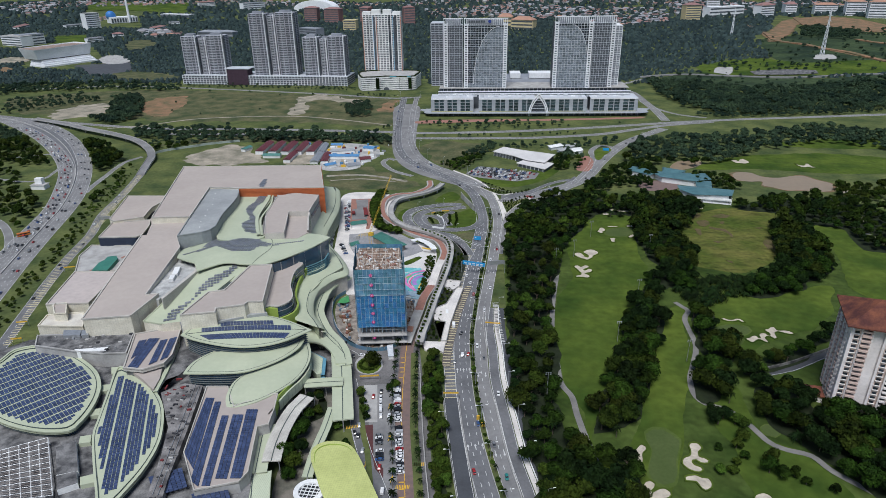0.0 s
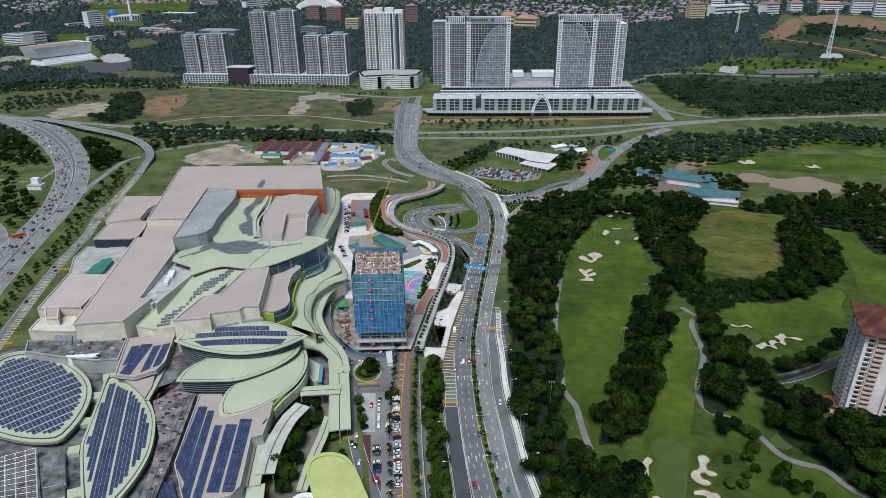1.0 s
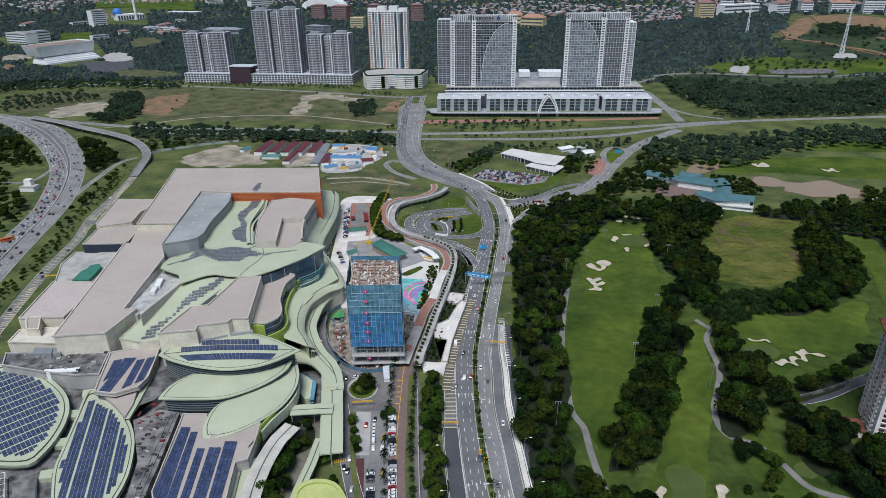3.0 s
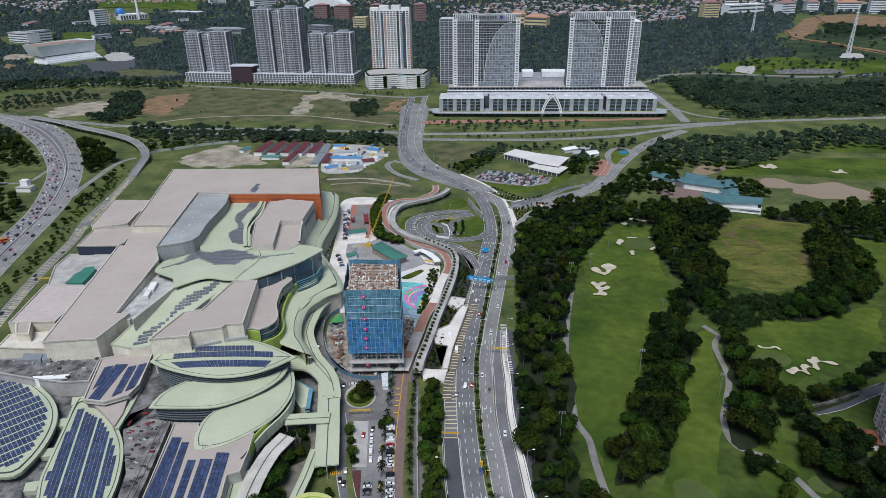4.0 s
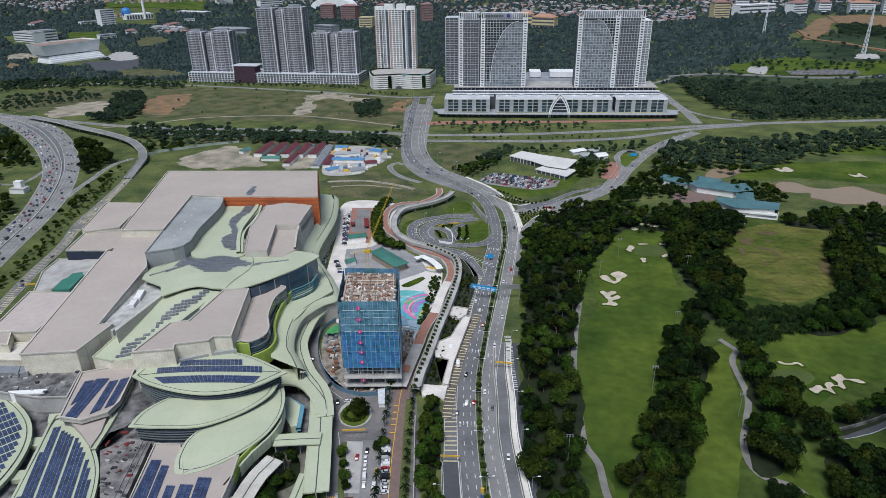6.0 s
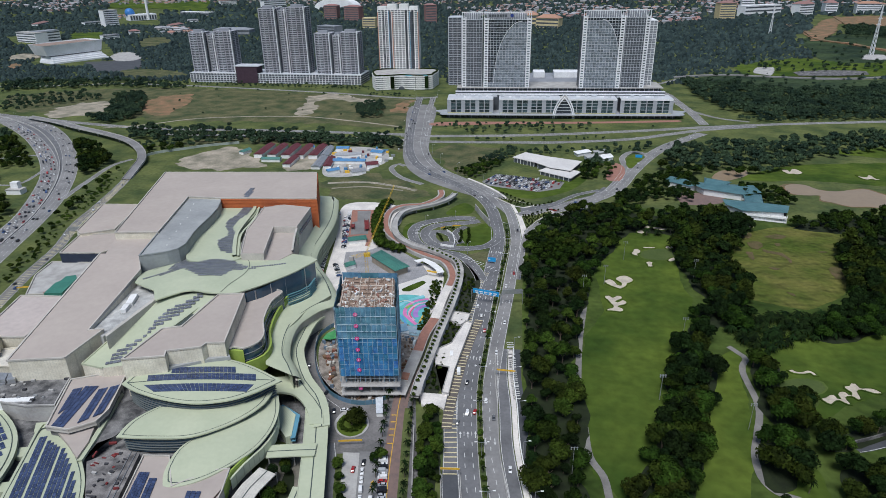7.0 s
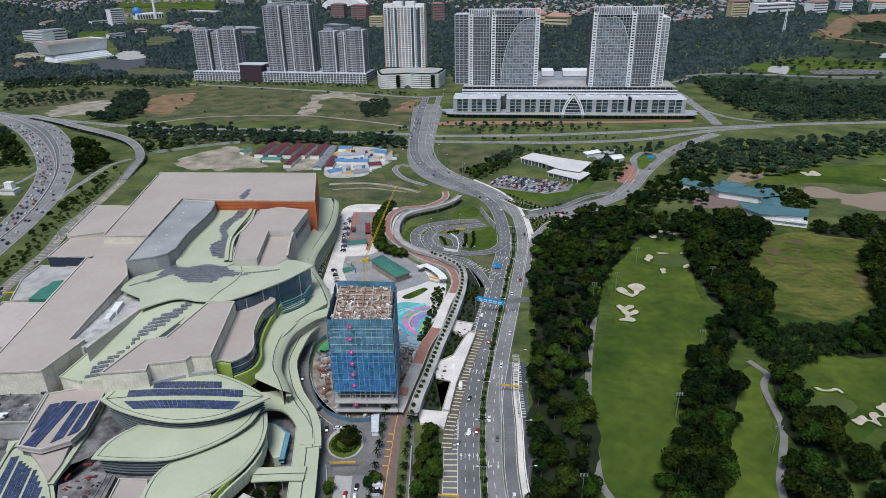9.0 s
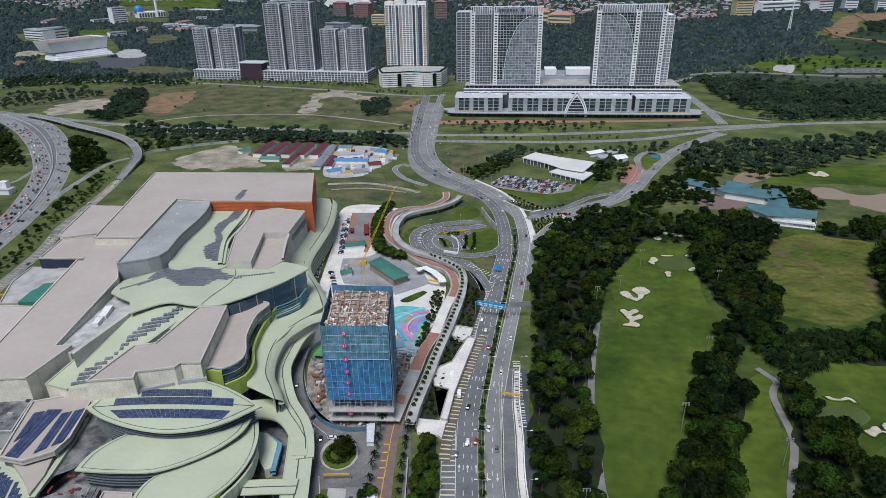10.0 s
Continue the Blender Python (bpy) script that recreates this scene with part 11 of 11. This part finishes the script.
# far roof tiles, desaturated so that the colour carries the haze
ORANGE_TILE = mat("orange_roof_tiles", (0.4, 0.22, 0.15), (0.33, 0.19, 0.14), 0.05, 0.8)
RED_TILE = mat("hazed_red_tiles", (0.3, 0.16, 0.145), (0.22, 0.13, 0.12), 0.05, 0.8)
CREAMW = mat("cream_wall", (0.6, 0.5, 0.28), (0.52, 0.44, 0.26), 0.05, 0.8)
# angular white hall on stepped terraces
A, B = (-1254.0, 1497.0), (-1202.0, 1624.0)
ob, w_ = placed("white_hall", "large angular white hall on stepped white terraces", "hall", A, B)
ob.location.z = rise(*A)
for k in range(4):
    part("terrace", box(w_ * (1.05 - 0.03 * k), 70 - 6 * k, 4, (w_ / 2, 50 + 3 * k, 4 * k)), TOWER_WHITE, ob)
bm = bmesh.new()
lo = [bm.verts.new(p) for p in ((-4, 36, 18), (w_ + 1, 40, 18), (w_, 104, 18), (-2, 104, 18))]
hi = [bm.verts.new(p) for p in ((-14, 28, 44), (w_ + 6, 34, 46), (w_ + 2, 110, 46), (-10, 110, 44))]
for i in range(4):
    bm.faces.new((lo[i], lo[(i + 1) % 4], hi[(i + 1) % 4], hi[i]))
part("hall_shell", bm, TOWER_WHITE, ob)
part("hall_roof", prism([(-13, 29), (w_ + 5, 35), (w_ + 1, 109), (-9, 109)], 42, 43), mat("hall_roof_brown", (0.3, 0.22, 0.18), None, 0.05, 0.8), ob)
# dark box that paints the shade under the overhanging shell
part("shadow_gap", box(w_ * 0.9, 48, 3, (w_ * 0.45, 70, 16.2)), TOWER_DARK, ob)
slab_block("office_block", "white office block with window bands", "office building", (-1782.6, 1943.5), (-1682.7, 1911.3), 40, 30, 4, TOWER_WHITE)
slab_block("office_block", "white slanted office block", "office building", (-1696.2, 1937.3), (-1671.0, 2004.0), 50, 34, 4, TOWER_WHITE, TOWER_GREY)
slab_block("office_tower", "rounded white mid-rise block", "office building", (-1835.5, 2445.1), (-1809.4, 2494.2), 40, 62, 8, TOWER_WHITE)
# mosque with blue dome and minaret
A, B = (-1868.0, 2647.7), (-1798.9, 2734.6)
ob, w_ = placed("mosque", "white mosque with blue dome and tall minaret", "mosque", A, B)
ob.location.z = rise(*A)
part("hall", box(w_, 60, 24, (w_ / 2, 30, 0)), TOWER_WHITE, ob)
for k in range(10):
    part("arch", box(w_ / 16, 1, 16, ((k + 0.5) * w_ / 10, -0.4, 3)), TOWER_DARK, ob)
bm = bmesh.new()
bmesh.ops.create_icosphere(bm, subdivisions=3, radius=20)
bmesh.ops.translate(bm, verts=bm.verts, vec=(w_ * 0.12, 40, 30))
part("dome", bm, mat("dome_blue", (0.05, 0.2, 0.5), None, 0.05, 0.4), ob)
part("minaret", tube((w_ * 0.68, 0, 0), (w_ * 0.68, 0, 92), 6, 4.5, 10), TOWER_WHITE, ob)
part("minaret_cap", tube((w_ * 0.68, 0, 92), (w_ * 0.68, 0, 104), 4.5, 0.3, 10), TOWER_WHITE, ob)
# arched white stadium roof and sheds behind the towers
A, B = (-1324.5, 3381.4), (-1101.4, 3375.5)
ob, w_ = placed("arched_hall", "hall with long arched white roof", "hall", A, B)
ob.location.z = rise(*A)
bm = bmesh.new()
prev = None
for k in range(17):
    a = math.pi * k / 16
    x, z = w_ / 2 - w_ / 2 * math.cos(a), 6 + 46 * math.sin(a)
    r_ = [bm.verts.new((x, 0, z)), bm.verts.new((x, 90, z)), bm.verts.new((x, 0, 0))]
    if prev:
        bm.faces.new((prev[0], r_[0], r_[1], prev[1]))
        bm.faces.new((prev[2], r_[2], r_[0], prev[0]))
    prev = r_
part("shell", bm, TOWER_WHITE, ob)
for a, b, h, n, m_, rm, rh, lb in (((-1623.3, 3427.2), (-1548.3, 3537.9), 40, 4, TOWER_WHITE, TOWER_GREY, 0, "white far office block"), ((-1234.4, 2211.4), (-1098.0, 2206.3), 22, 2, TOWER_GREY, TOWER_GREY, 6, "long low hall with grey roof"), ((-881.7, 2286.6), (-805.4, 2249.2), 24, 3, TOWER_GREY, TOWER_GREY, 0, "grey hall with curved edge"), ((-1862.3, 3018.9), (-1690.1, 2976.1), 18, 1, TOWER_GREY, TOWER_WHITE, 0, "long white far shed"),
                                    ((-1045.6, 2790.0), (-988.7, 2788.5), 60, 7, RED_TILE, RED_TILE, 6, "red brick flats"), ((-942.7, 2749.7), (-875.2, 2734.5), 60, 7, RED_TILE, RED_TILE, 6, "red brick flats with white bays"), ((-759.2, 2421.6), (-711.0, 2421.8), 40, 5, CREAMW, CREAMW, 0, "cream block of flats"), ((-789.5, 2763.1), (-751.6, 2751.4), 60, 7, RED_TILE, RED_TILE, 6, "red brick flats"), ((-575.6, 2657.6), (-534.8, 2674.6), 66, 7, RED_TILE, RED_TILE, 6, "red brick flats with white bays"),
                                    ((-135.9, 2464.0), (-56.9, 2436.1), 34, 3, CREAMW, ORANGE_TILE, 12, "cream villa block with orange hip roof"), ((-187.9, 2493.7), (-133.3, 2490.8), 40, 3, CREAMW, ORANGE_TILE, 12, "cream villa block with orange hip roof"), ((524.0, 2736.7), (582.3, 2753.9), 60, 7, CREAMW, RED_TILE, 8, "peach block of flats with red roof"), ((641.3, 2866.4), (796.5, 2965.6), 40, 3, TOWER_WHITE, TOWER_WHITE, 0, "long white hospital-like block"), ((722.1, 3307.6), (776.3, 3303.6), 55, 6, TOWER_WHITE, TOWER_WHITE, 0, "white mid-rise block"),
                                    ((854.5, 2932.5), (918.0, 2975.9), 46, 5, TOWER_WHITE, RED_TILE, 10, "white flats with red roof"), ((988.5, 3062.3), (1034.7, 3065.8), 46, 5, TOWER_WHITE, RED_TILE, 10, "white flats with red roof"), ((1210.9, 3023.2), (1282.6, 3014.1), 55, 6, TOWER_WHITE, ORANGE_TILE, 8, "pale flats with orange roof"), ((1252.0, 2913.1), (1355.9, 2891.1), 60, 6, TOWER_WHITE, ORANGE_TILE, 8, "pale flats with orange roof"), ((1118.8, 3103.1), (1206.0, 3096.7), 40, 5, TOWER_WHITE, ORANGE_TILE, 8, "pale flats with orange roof")):
    slab_block("far_building", lb + " in the town", "building", a, b, 40, h, n, m_, rm, "far town buildings", rh)
# whites of the far town, dulled to grey to paint in haze
PALE_ROOF = mat("pale_far_roof", (0.4, 0.4, 0.41), (0.25, 0.25, 0.27), 0.02, 0.8)
HAZED_WALL = mat("hazed_far_wall", (0.38, 0.36, 0.35), (0.26, 0.25, 0.25), 0.02, 0.85)
for i, (a, b, h, n) in enumerate([((-1531, 2028), (-1505, 2076), 16, 3), ((-1536, 2172), (-1510, 2196), 12, 2), ((-1554, 2352), (-1492, 2322), 10, 2), ((-1521, 2412), (-1523, 2496), 12, 2), ((-1947, 2466), (-1909, 2550), 14, 2), ((-2112, 2406), (-2161, 2520), 12, 2), ((-1624, 2688), (-1589, 2712), 12, 2), ((-1965, 3588), (-1905, 3660), 26, 4)]):
    slab_block("far_house", "low white house block among the far trees", "building", a, b, 24, h, n, TOWER_WHITE, (PALE_ROOF, RED_TILE)[i % 2], "far house blocks", (0, 5)[i % 2])
# the far town: rows of little houses, joined
rng = np.random.default_rng(9)
TOWN = [[(-2868.8, 3241.2), (-3118.3, 3711.8), (-2795.9, 3497.1), (-2539.4, 3124.9), (-2628.1, 3036.6)], [(-626.8, 3358.7), (-212.7, 3553.9), (74.9, 3382.7), (522.5, 3168.7), (443.4, 2656.7), (270.6, 2588.8), (-26.8, 2849.4), (-177.6, 2999.5), (-459.8, 2859.1)], [(576.6, 3522.2), (1049.9, 3689.3), (906.4, 3164.3), (534.7, 2948.4)], [(-4080.8, 4036.2), (-2640.3, 3793.2), (-1682.6, 4116.4), (-566.6, 3939.6), (-530.8, 3691.6), (-1888.0, 3755.6), (-2454.9, 3518.0), (-2964.8, 3273.2)], [(-566.6, 3939.6), (651.6, 3649.1), (1820.6, 4063.5), (2072.5, 3842.1), (1620.1, 3600.5), (614.4, 3422.7), (-215.5, 3599.1)], [(-1543.1, 2317.2), (-1464.0, 2500.8), (-1360.0, 2317.4), (-1411.6, 2179.8)], [(-2121.2, 2815.7), (-2073.2, 2956.6), (-1995.7, 2841.3), (-1999.4, 2686.2)]]
for mi, (rm, lab) in enumerate(((RED_TILE, "rows of far houses with red tiled roofs"), (TOWER_GREY, "far houses and sheds with grey roofs"), (ORANGE_TILE, "far houses with orange roofs"), (PALE_ROOF, "far white flats and sheds with pale roofs"))):
    allv, allf = [], []
    wv, wf = [], []
    for ti, tp in enumerate(TOWN):
        for x, y in scatter(tp, 26 if ti not in (3, 4) else 42, 500 + 10 * mi + ti):
            if rng.uniform() > (0.5, 0.35, 0.2, 0.22)[mi]:
                continue
            L, W, h = rng.uniform(5, 14) * (1.3 if mi == 3 else 1), rng.uniform(4, 7), rng.uniform(4, 8) * (1.6 if mi == 3 else 1)
            t = rng.choice((0.1, 1.67)) + rng.uniform(-0.1, 0.1)
            c, s = math.cos(t), math.sin(t)
            z = rise(x, y)
            f3 = lambda p: (x + p[0] * c - p[1] * s, y + p[0] * s + p[1] * c, z + p[2])
            i = len(wv)
            wv += [f3(p) for p in ((-L, -W, -2), (L, -W, -2), (L, W, -2), (-L, W, -2), (-L, -W, h), (L, -W, h), (L, W, h), (-L, W, h))]
            wf += [(i, i + 1, i + 5, i + 4), (i + 1, i + 2, i + 6, i + 5), (i + 2, i + 3, i + 7, i + 6), (i + 3, i, i + 4, i + 7)]
            i = len(allv)
            allv += [f3(p) for p in ((-L - 1, -W - 1, h), (L + 1, -W - 1, h), (L + 1, W + 1, h), (-L - 1, W + 1, h), (-L * 0.7, 0, h + 3), (L * 0.7, 0, h + 3))]
            allf += [(i, i + 1, i + 5, i + 4), (i + 2, i + 3, i + 4, i + 5), (i + 1, i + 2, i + 5), (i + 3, i, i + 4)]
    town = tagged(new("town_houses", from_arrays("town_houses", wv, wf, [HAZED_WALL])), lab, "houses", "", "stuff")
    part("roofs", from_arrays("roofs", allv, allf, [rm]), None, town)

# ---- pylons and masts ----
def pylon(x, y, h, w, label):
    z = rise(x, y)
    ob = thing("pylon", label, "pylon", "pylons", (x, y, z))
    cs = ((-1, -1), (1, -1), (1, 1), (-1, 1))
    for sx, sy in cs:
        part("leg", tube((sx * w, sy * w, -2), (sx * w * 0.15, sy * w * 0.15, h), 0.7, 0.4, 4), TOWER_WHITE, ob)
    n = 9
    for k in range(n):
        t0, t1 = k / n, (k + 1) / n
        for i in range(4):
            a, b = cs[i], cs[(i + 1) % 4]
            part("brace", tube((a[0] * w * (1 - 0.85 * t0), a[1] * w * (1 - 0.85 * t0), h * t0), (b[0] * w * (1 - 0.85 * t1), b[1] * w * (1 - 0.85 * t1), h * t1), 0.35, sides=3), TOWER_WHITE, ob)
    for k in range(3):
        part("cross_arm", tube((-w * 1.4, 0, h * (0.62 + 0.12 * k)), (w * 1.4, 0, h * (0.62 + 0.12 * k)), 0.5, sides=4), TOWER_WHITE, ob)


pylon(*(654.4, 1712.4), 105, 3.6, "tall white lattice pylon on the hill")
pylon(*(560.7, 2180.0), 80, 3.0, "slender far lattice pylon")
drape("pylon_pad", [(621.7, 1666.3), (645.1, 1714.5), (677.7, 1707.6), (667.5, 1657.9)], 1.6, CONCRETE, "concrete slope round the pylon foot", 2.5)
drape("slope_pad", [(371.0, 1529.7), (395.2, 1606.6), (426.9, 1604.2), (395.0, 1500.2)], 1.6, CONCRETE, "concrete slope protection on the hill", 2.5)

# red earth tracks and a lane over the hill, a bare lot by the white hall
for nm, q, wd, m_, lb in (("track_hill_low", [(738.3, 2656.6), (672.0, 2321.5), (653.0, 2152.8), (621.4, 1970.8), (635.3, 1900.9), (661.4, 1861.9), (680.6, 1793.9), (717.5, 1734.6), (739.1, 1678.7), (763.2, 1625.3)], 16, SOIL, "red earth track across the hill"),
                          ("track_hill_high", [(1008.7, 2985.2), (939.9, 2710.8), (916.4, 2575.8), (1001.4, 2748.4), (981.4, 2579.3), (1004.0, 2468.5), (1047.8, 2423.8), (1091.0, 2371.0)], 22, SOIL, "red earth track round the hilltop"),
                          ("track_hill_side", [(806.8, 1910.3), (822.7, 1867.4), (852.5, 1839.0)], 14, SOIL, "short red earth track"),
                          ("lane_hill", [(200.0, 1462.4), (253.5, 1491.0), (313.6, 1503.7), (399.3, 1485.5), (482.5, 1471.8), (553.2, 1475.5), (629.1, 1495.1), (711.7, 1502.3)], 9, ASPHALT_WORN, "pale lane along the foot of the hill")):
    structure(nm, ribbon([(x, y, rise(x, y)) for x, y in q], wd, 2.6, 2.6, step=12), m_, lb, "track")
drape("bare_lot", [(-1211.1, 1536.4), (-1164.6, 1562.3), (-1096.0, 1598.2), (-1012.2, 1478.1), (-1014.4, 1406.6), (-1075.2, 1401.9)], 1.2, ASPHALT_DARK, "dark bare lot among trees")

# ---- street lamps, gantries, floodlights ----
def lamp(x, y, turn, h=10, arms=2, z=0.2, group="street lamps"):
    ob = thing("street_lamp", "grey steel street lamp with %s" % ("two arms" if arms == 2 else "one arm"), "street lamp", group, (x, y, z), turn)
    part("pole", shared("lamp_pole%d" % h, lambda: tube((0, 0, 0), (0, 0, h), 0.16, 0.1), STEEL), None, ob)
    for s in ((-1, 1) if arms == 2 else (1,)):
        part("arm", shared("lamp_arm%d%d" % (h, s), lambda: tube((0, 0, h), (0, s * 2.6, h + 0.4), 0.09, 0.07), STEEL), None, ob)
        part("lamp_head", shared("lamp_head%d%d" % (h, s), lambda: box(0.45, 1.3, 0.2, (0, s * 2.9, h + 0.35)), WHITE), None, ob)


for line, gap, arms, sh, grp in ((MEDIAN, 30, 2, 0, "median lamps"), (RAMP_L, 28, 1, -5.2, "ramp lamps"), (SLIP_R, 30, 1, 7.0, "slip road lamps"), (EAST, 40, 1, 8, "junction lamps"), (LOOP_OUT, 30, 1, 6, "junction lamps")):
    ln = spline(line, 2)
    for i in range(6, len(ln) - 2, gap // 2):
        d = (ln[i + 1] - ln[i]).normalized()
        p = ln[i] + Vector((d.y, -d.x, 0)) * sh
        lamp(p.x, p.y, math.degrees(math.atan2(d.y, d.x)) + (180 if sh > 0 else 0), 10, arms, 0.3, grp)
for line, gap, sh in ((MAIN_L[14:], 45, -7), (MAIN_R[14:], 45, 7), (HIGH_OUT[3:11], 60, 10)):
    ln = spline(line, 3)
    for i in range(4, len(ln) - 2, gap // 3):
        d = (ln[i + 1] - ln[i]).normalized()
        p = ln[i] + Vector((d.y, -d.x, 0)) * sh
        lamp(p.x, p.y, math.degrees(math.atan2(d.y, d.x)) + (180 if sh > 0 else 0), 12, 1, 0.2, "highway lamps")


def flood(x, y, h=16):
    ob = thing("floodlight_mast", "slim steel floodlight mast with lamp cluster on the golf course", "floodlight", "floodlights", (x, y, 0), 10)
    part("mast", shared("flood_mast%d" % h, lambda: tube((0, 0, 0), (0, 0, h), 0.2, 0.12), STEEL), None, ob)
    part("crossbar", shared("flood_bar%d" % h, lambda: box(3.4, 0.15, 0.15, (0, 0, h)), STEEL), None, ob)
    for k in range(3):
        for r in range(2):
            part("lamp_head", shared("flood_head%d" % h, lambda: box(0.55, 0.4, 0.45), STEEL), None, ob).location = (-1.4 + 1.4 * k, -0.2, h - 0.1 - 1.0 * r)


for p in [(59.0, 385.6), (18.4, 500.0), (99.9, 539.4), (50.8, 564.9), (34.0, 519.0), (79.8, 450.4), (12.7, 321.1), (100.8, 368.7)]:
    flood(*p)
flood(*(59.3, 387.6), 15)
BLUE_SIGN = mat("road_sign_blue", (0.02, 0.3, 0.62), (0.02, 0.27, 0.56), 0.5, 0.5, bump=0)


def gantry(a, b, h, panel, mat_, label, cat="sign gantry", name="sign_gantry", bars=True):
    ob, w_ = placed(name, label, cat, a, b)
    for x in (0, w_):
        part("post", tube((x, 0, 0), (x, 0, h + 0.5), 0.22), STEEL, ob)
    part("beam", tube((0, 0, h), (w_, 0, h), 0.2), STEEL, ob)
    part("sign_panel", box(w_ * panel[1], 0.25, panel[2], (w_ * panel[0], -0.3, h - panel[2] / 2)), mat_, ob)
    if bars:
        for k in range(5):
            part("lettering_bar", box(w_ * panel[1] * 0.13, 0.1, panel[2] * 0.22, (w_ * (panel[0] + panel[1] * (-0.36 + 0.18 * k)), -0.5, h - panel[2] * 0.1)), PAINTS[0], ob)
            part("lettering_bar", box(w_ * panel[1] * 0.11, 0.1, panel[2] * 0.16, (w_ * (panel[0] + panel[1] * (-0.34 + 0.17 * k)), -0.5, h - panel[2] * 0.42)), PAINTS[0], ob)
    return ob


gantry((-58.7, 476.9), (-38.1, 473.3), 9.5, (0.5, 0.9, 3.6), BLUE_SIGN, "large blue direction sign on a steel gantry over the road")
gantry((-37.4, 475.5), (-23.2, 479.4), 10.5, (0.5, 0.95, 3.6), STEEL, "grey back of a direction sign over the road", bars=False)
for a, b, z, n in (((-48.0, 309.3), (-38.7, 310.6), 4.5, 1), ((-31.2, 392.3), (-20.0, 392.3), 4.5, 1), ((-101.7, 319.7), (-89.8, 322.5), 3.4, 1), ((-391.8, 433.0), (-383.1, 436.3), 4.5, 1), ((-363.0, 347.0), (-356.0, 349.5), 4.5, 1), ((-349.9, 326.5), (-343.1, 328.9), 4.5, 1), ((-105.4, 597.4), (-102.1, 601.0), 4.2, 1), ((-96.0, 604.9), (-88.5, 606.9), 4.2, 1)):
    gantry(a, b, z, (0.5, 0.96, 1.0), PAINT_YELLOW, "yellow height-limit bar across the lane", "height barrier", "height_barrier", bars=False)
gantry((-429.9, 532.2), (-418.2, 536.7), 8.0, (0.5, 0.9, 3.0), STEEL, "grey back of a sign over the frontage road", bars=False)
for p in [(-22.1, 287.9), (-25.5, 293.6)]:
    ob = tagged(part("median_box", box(1.6, 1.0, 2.4), PAINT_YELLOW), "yellow cabinet standing on the planted median", "cabinet", "median cabinets")
    ob.matrix_world = pose(*p, 0.35)
ob = thing("blue_road_sign", "small blue direction sign on two posts", "road sign", "", (*(-52.3, 540.7), 0), 0)
part("sign_panel", box(6, 0.2, 3.6, (0, 0, 2)), BLUE_SIGN, ob)
for s in (-2, 2):
    part("post", tube((s, 0.2, 0), (s, 0.2, 5.4), 0.12), STEEL, ob)
ob = thing("blue_road_sign", "small blue sign on the grassy traffic island", "road sign", "", (*(86.7, 863.7), 0), 0)
part("sign_panel", box(8, 0.2, 3.6, (0, 0, 1)), BLUE_SIGN, ob)
sta = thing("pump_house", "small white utility building beside the highway", "utility building", "", (*(-574.5, 629.5), 0), 8)
part("wall", box(16, 10, 5, (0, 0, 0)), WHITE, sta)
part("tank", box(8, 6, 7, (-1, 3, 5)), WHITE, sta)
part("roof", box(17, 11, 0.5, (0, 0, 5)), CONCRETE, sta)
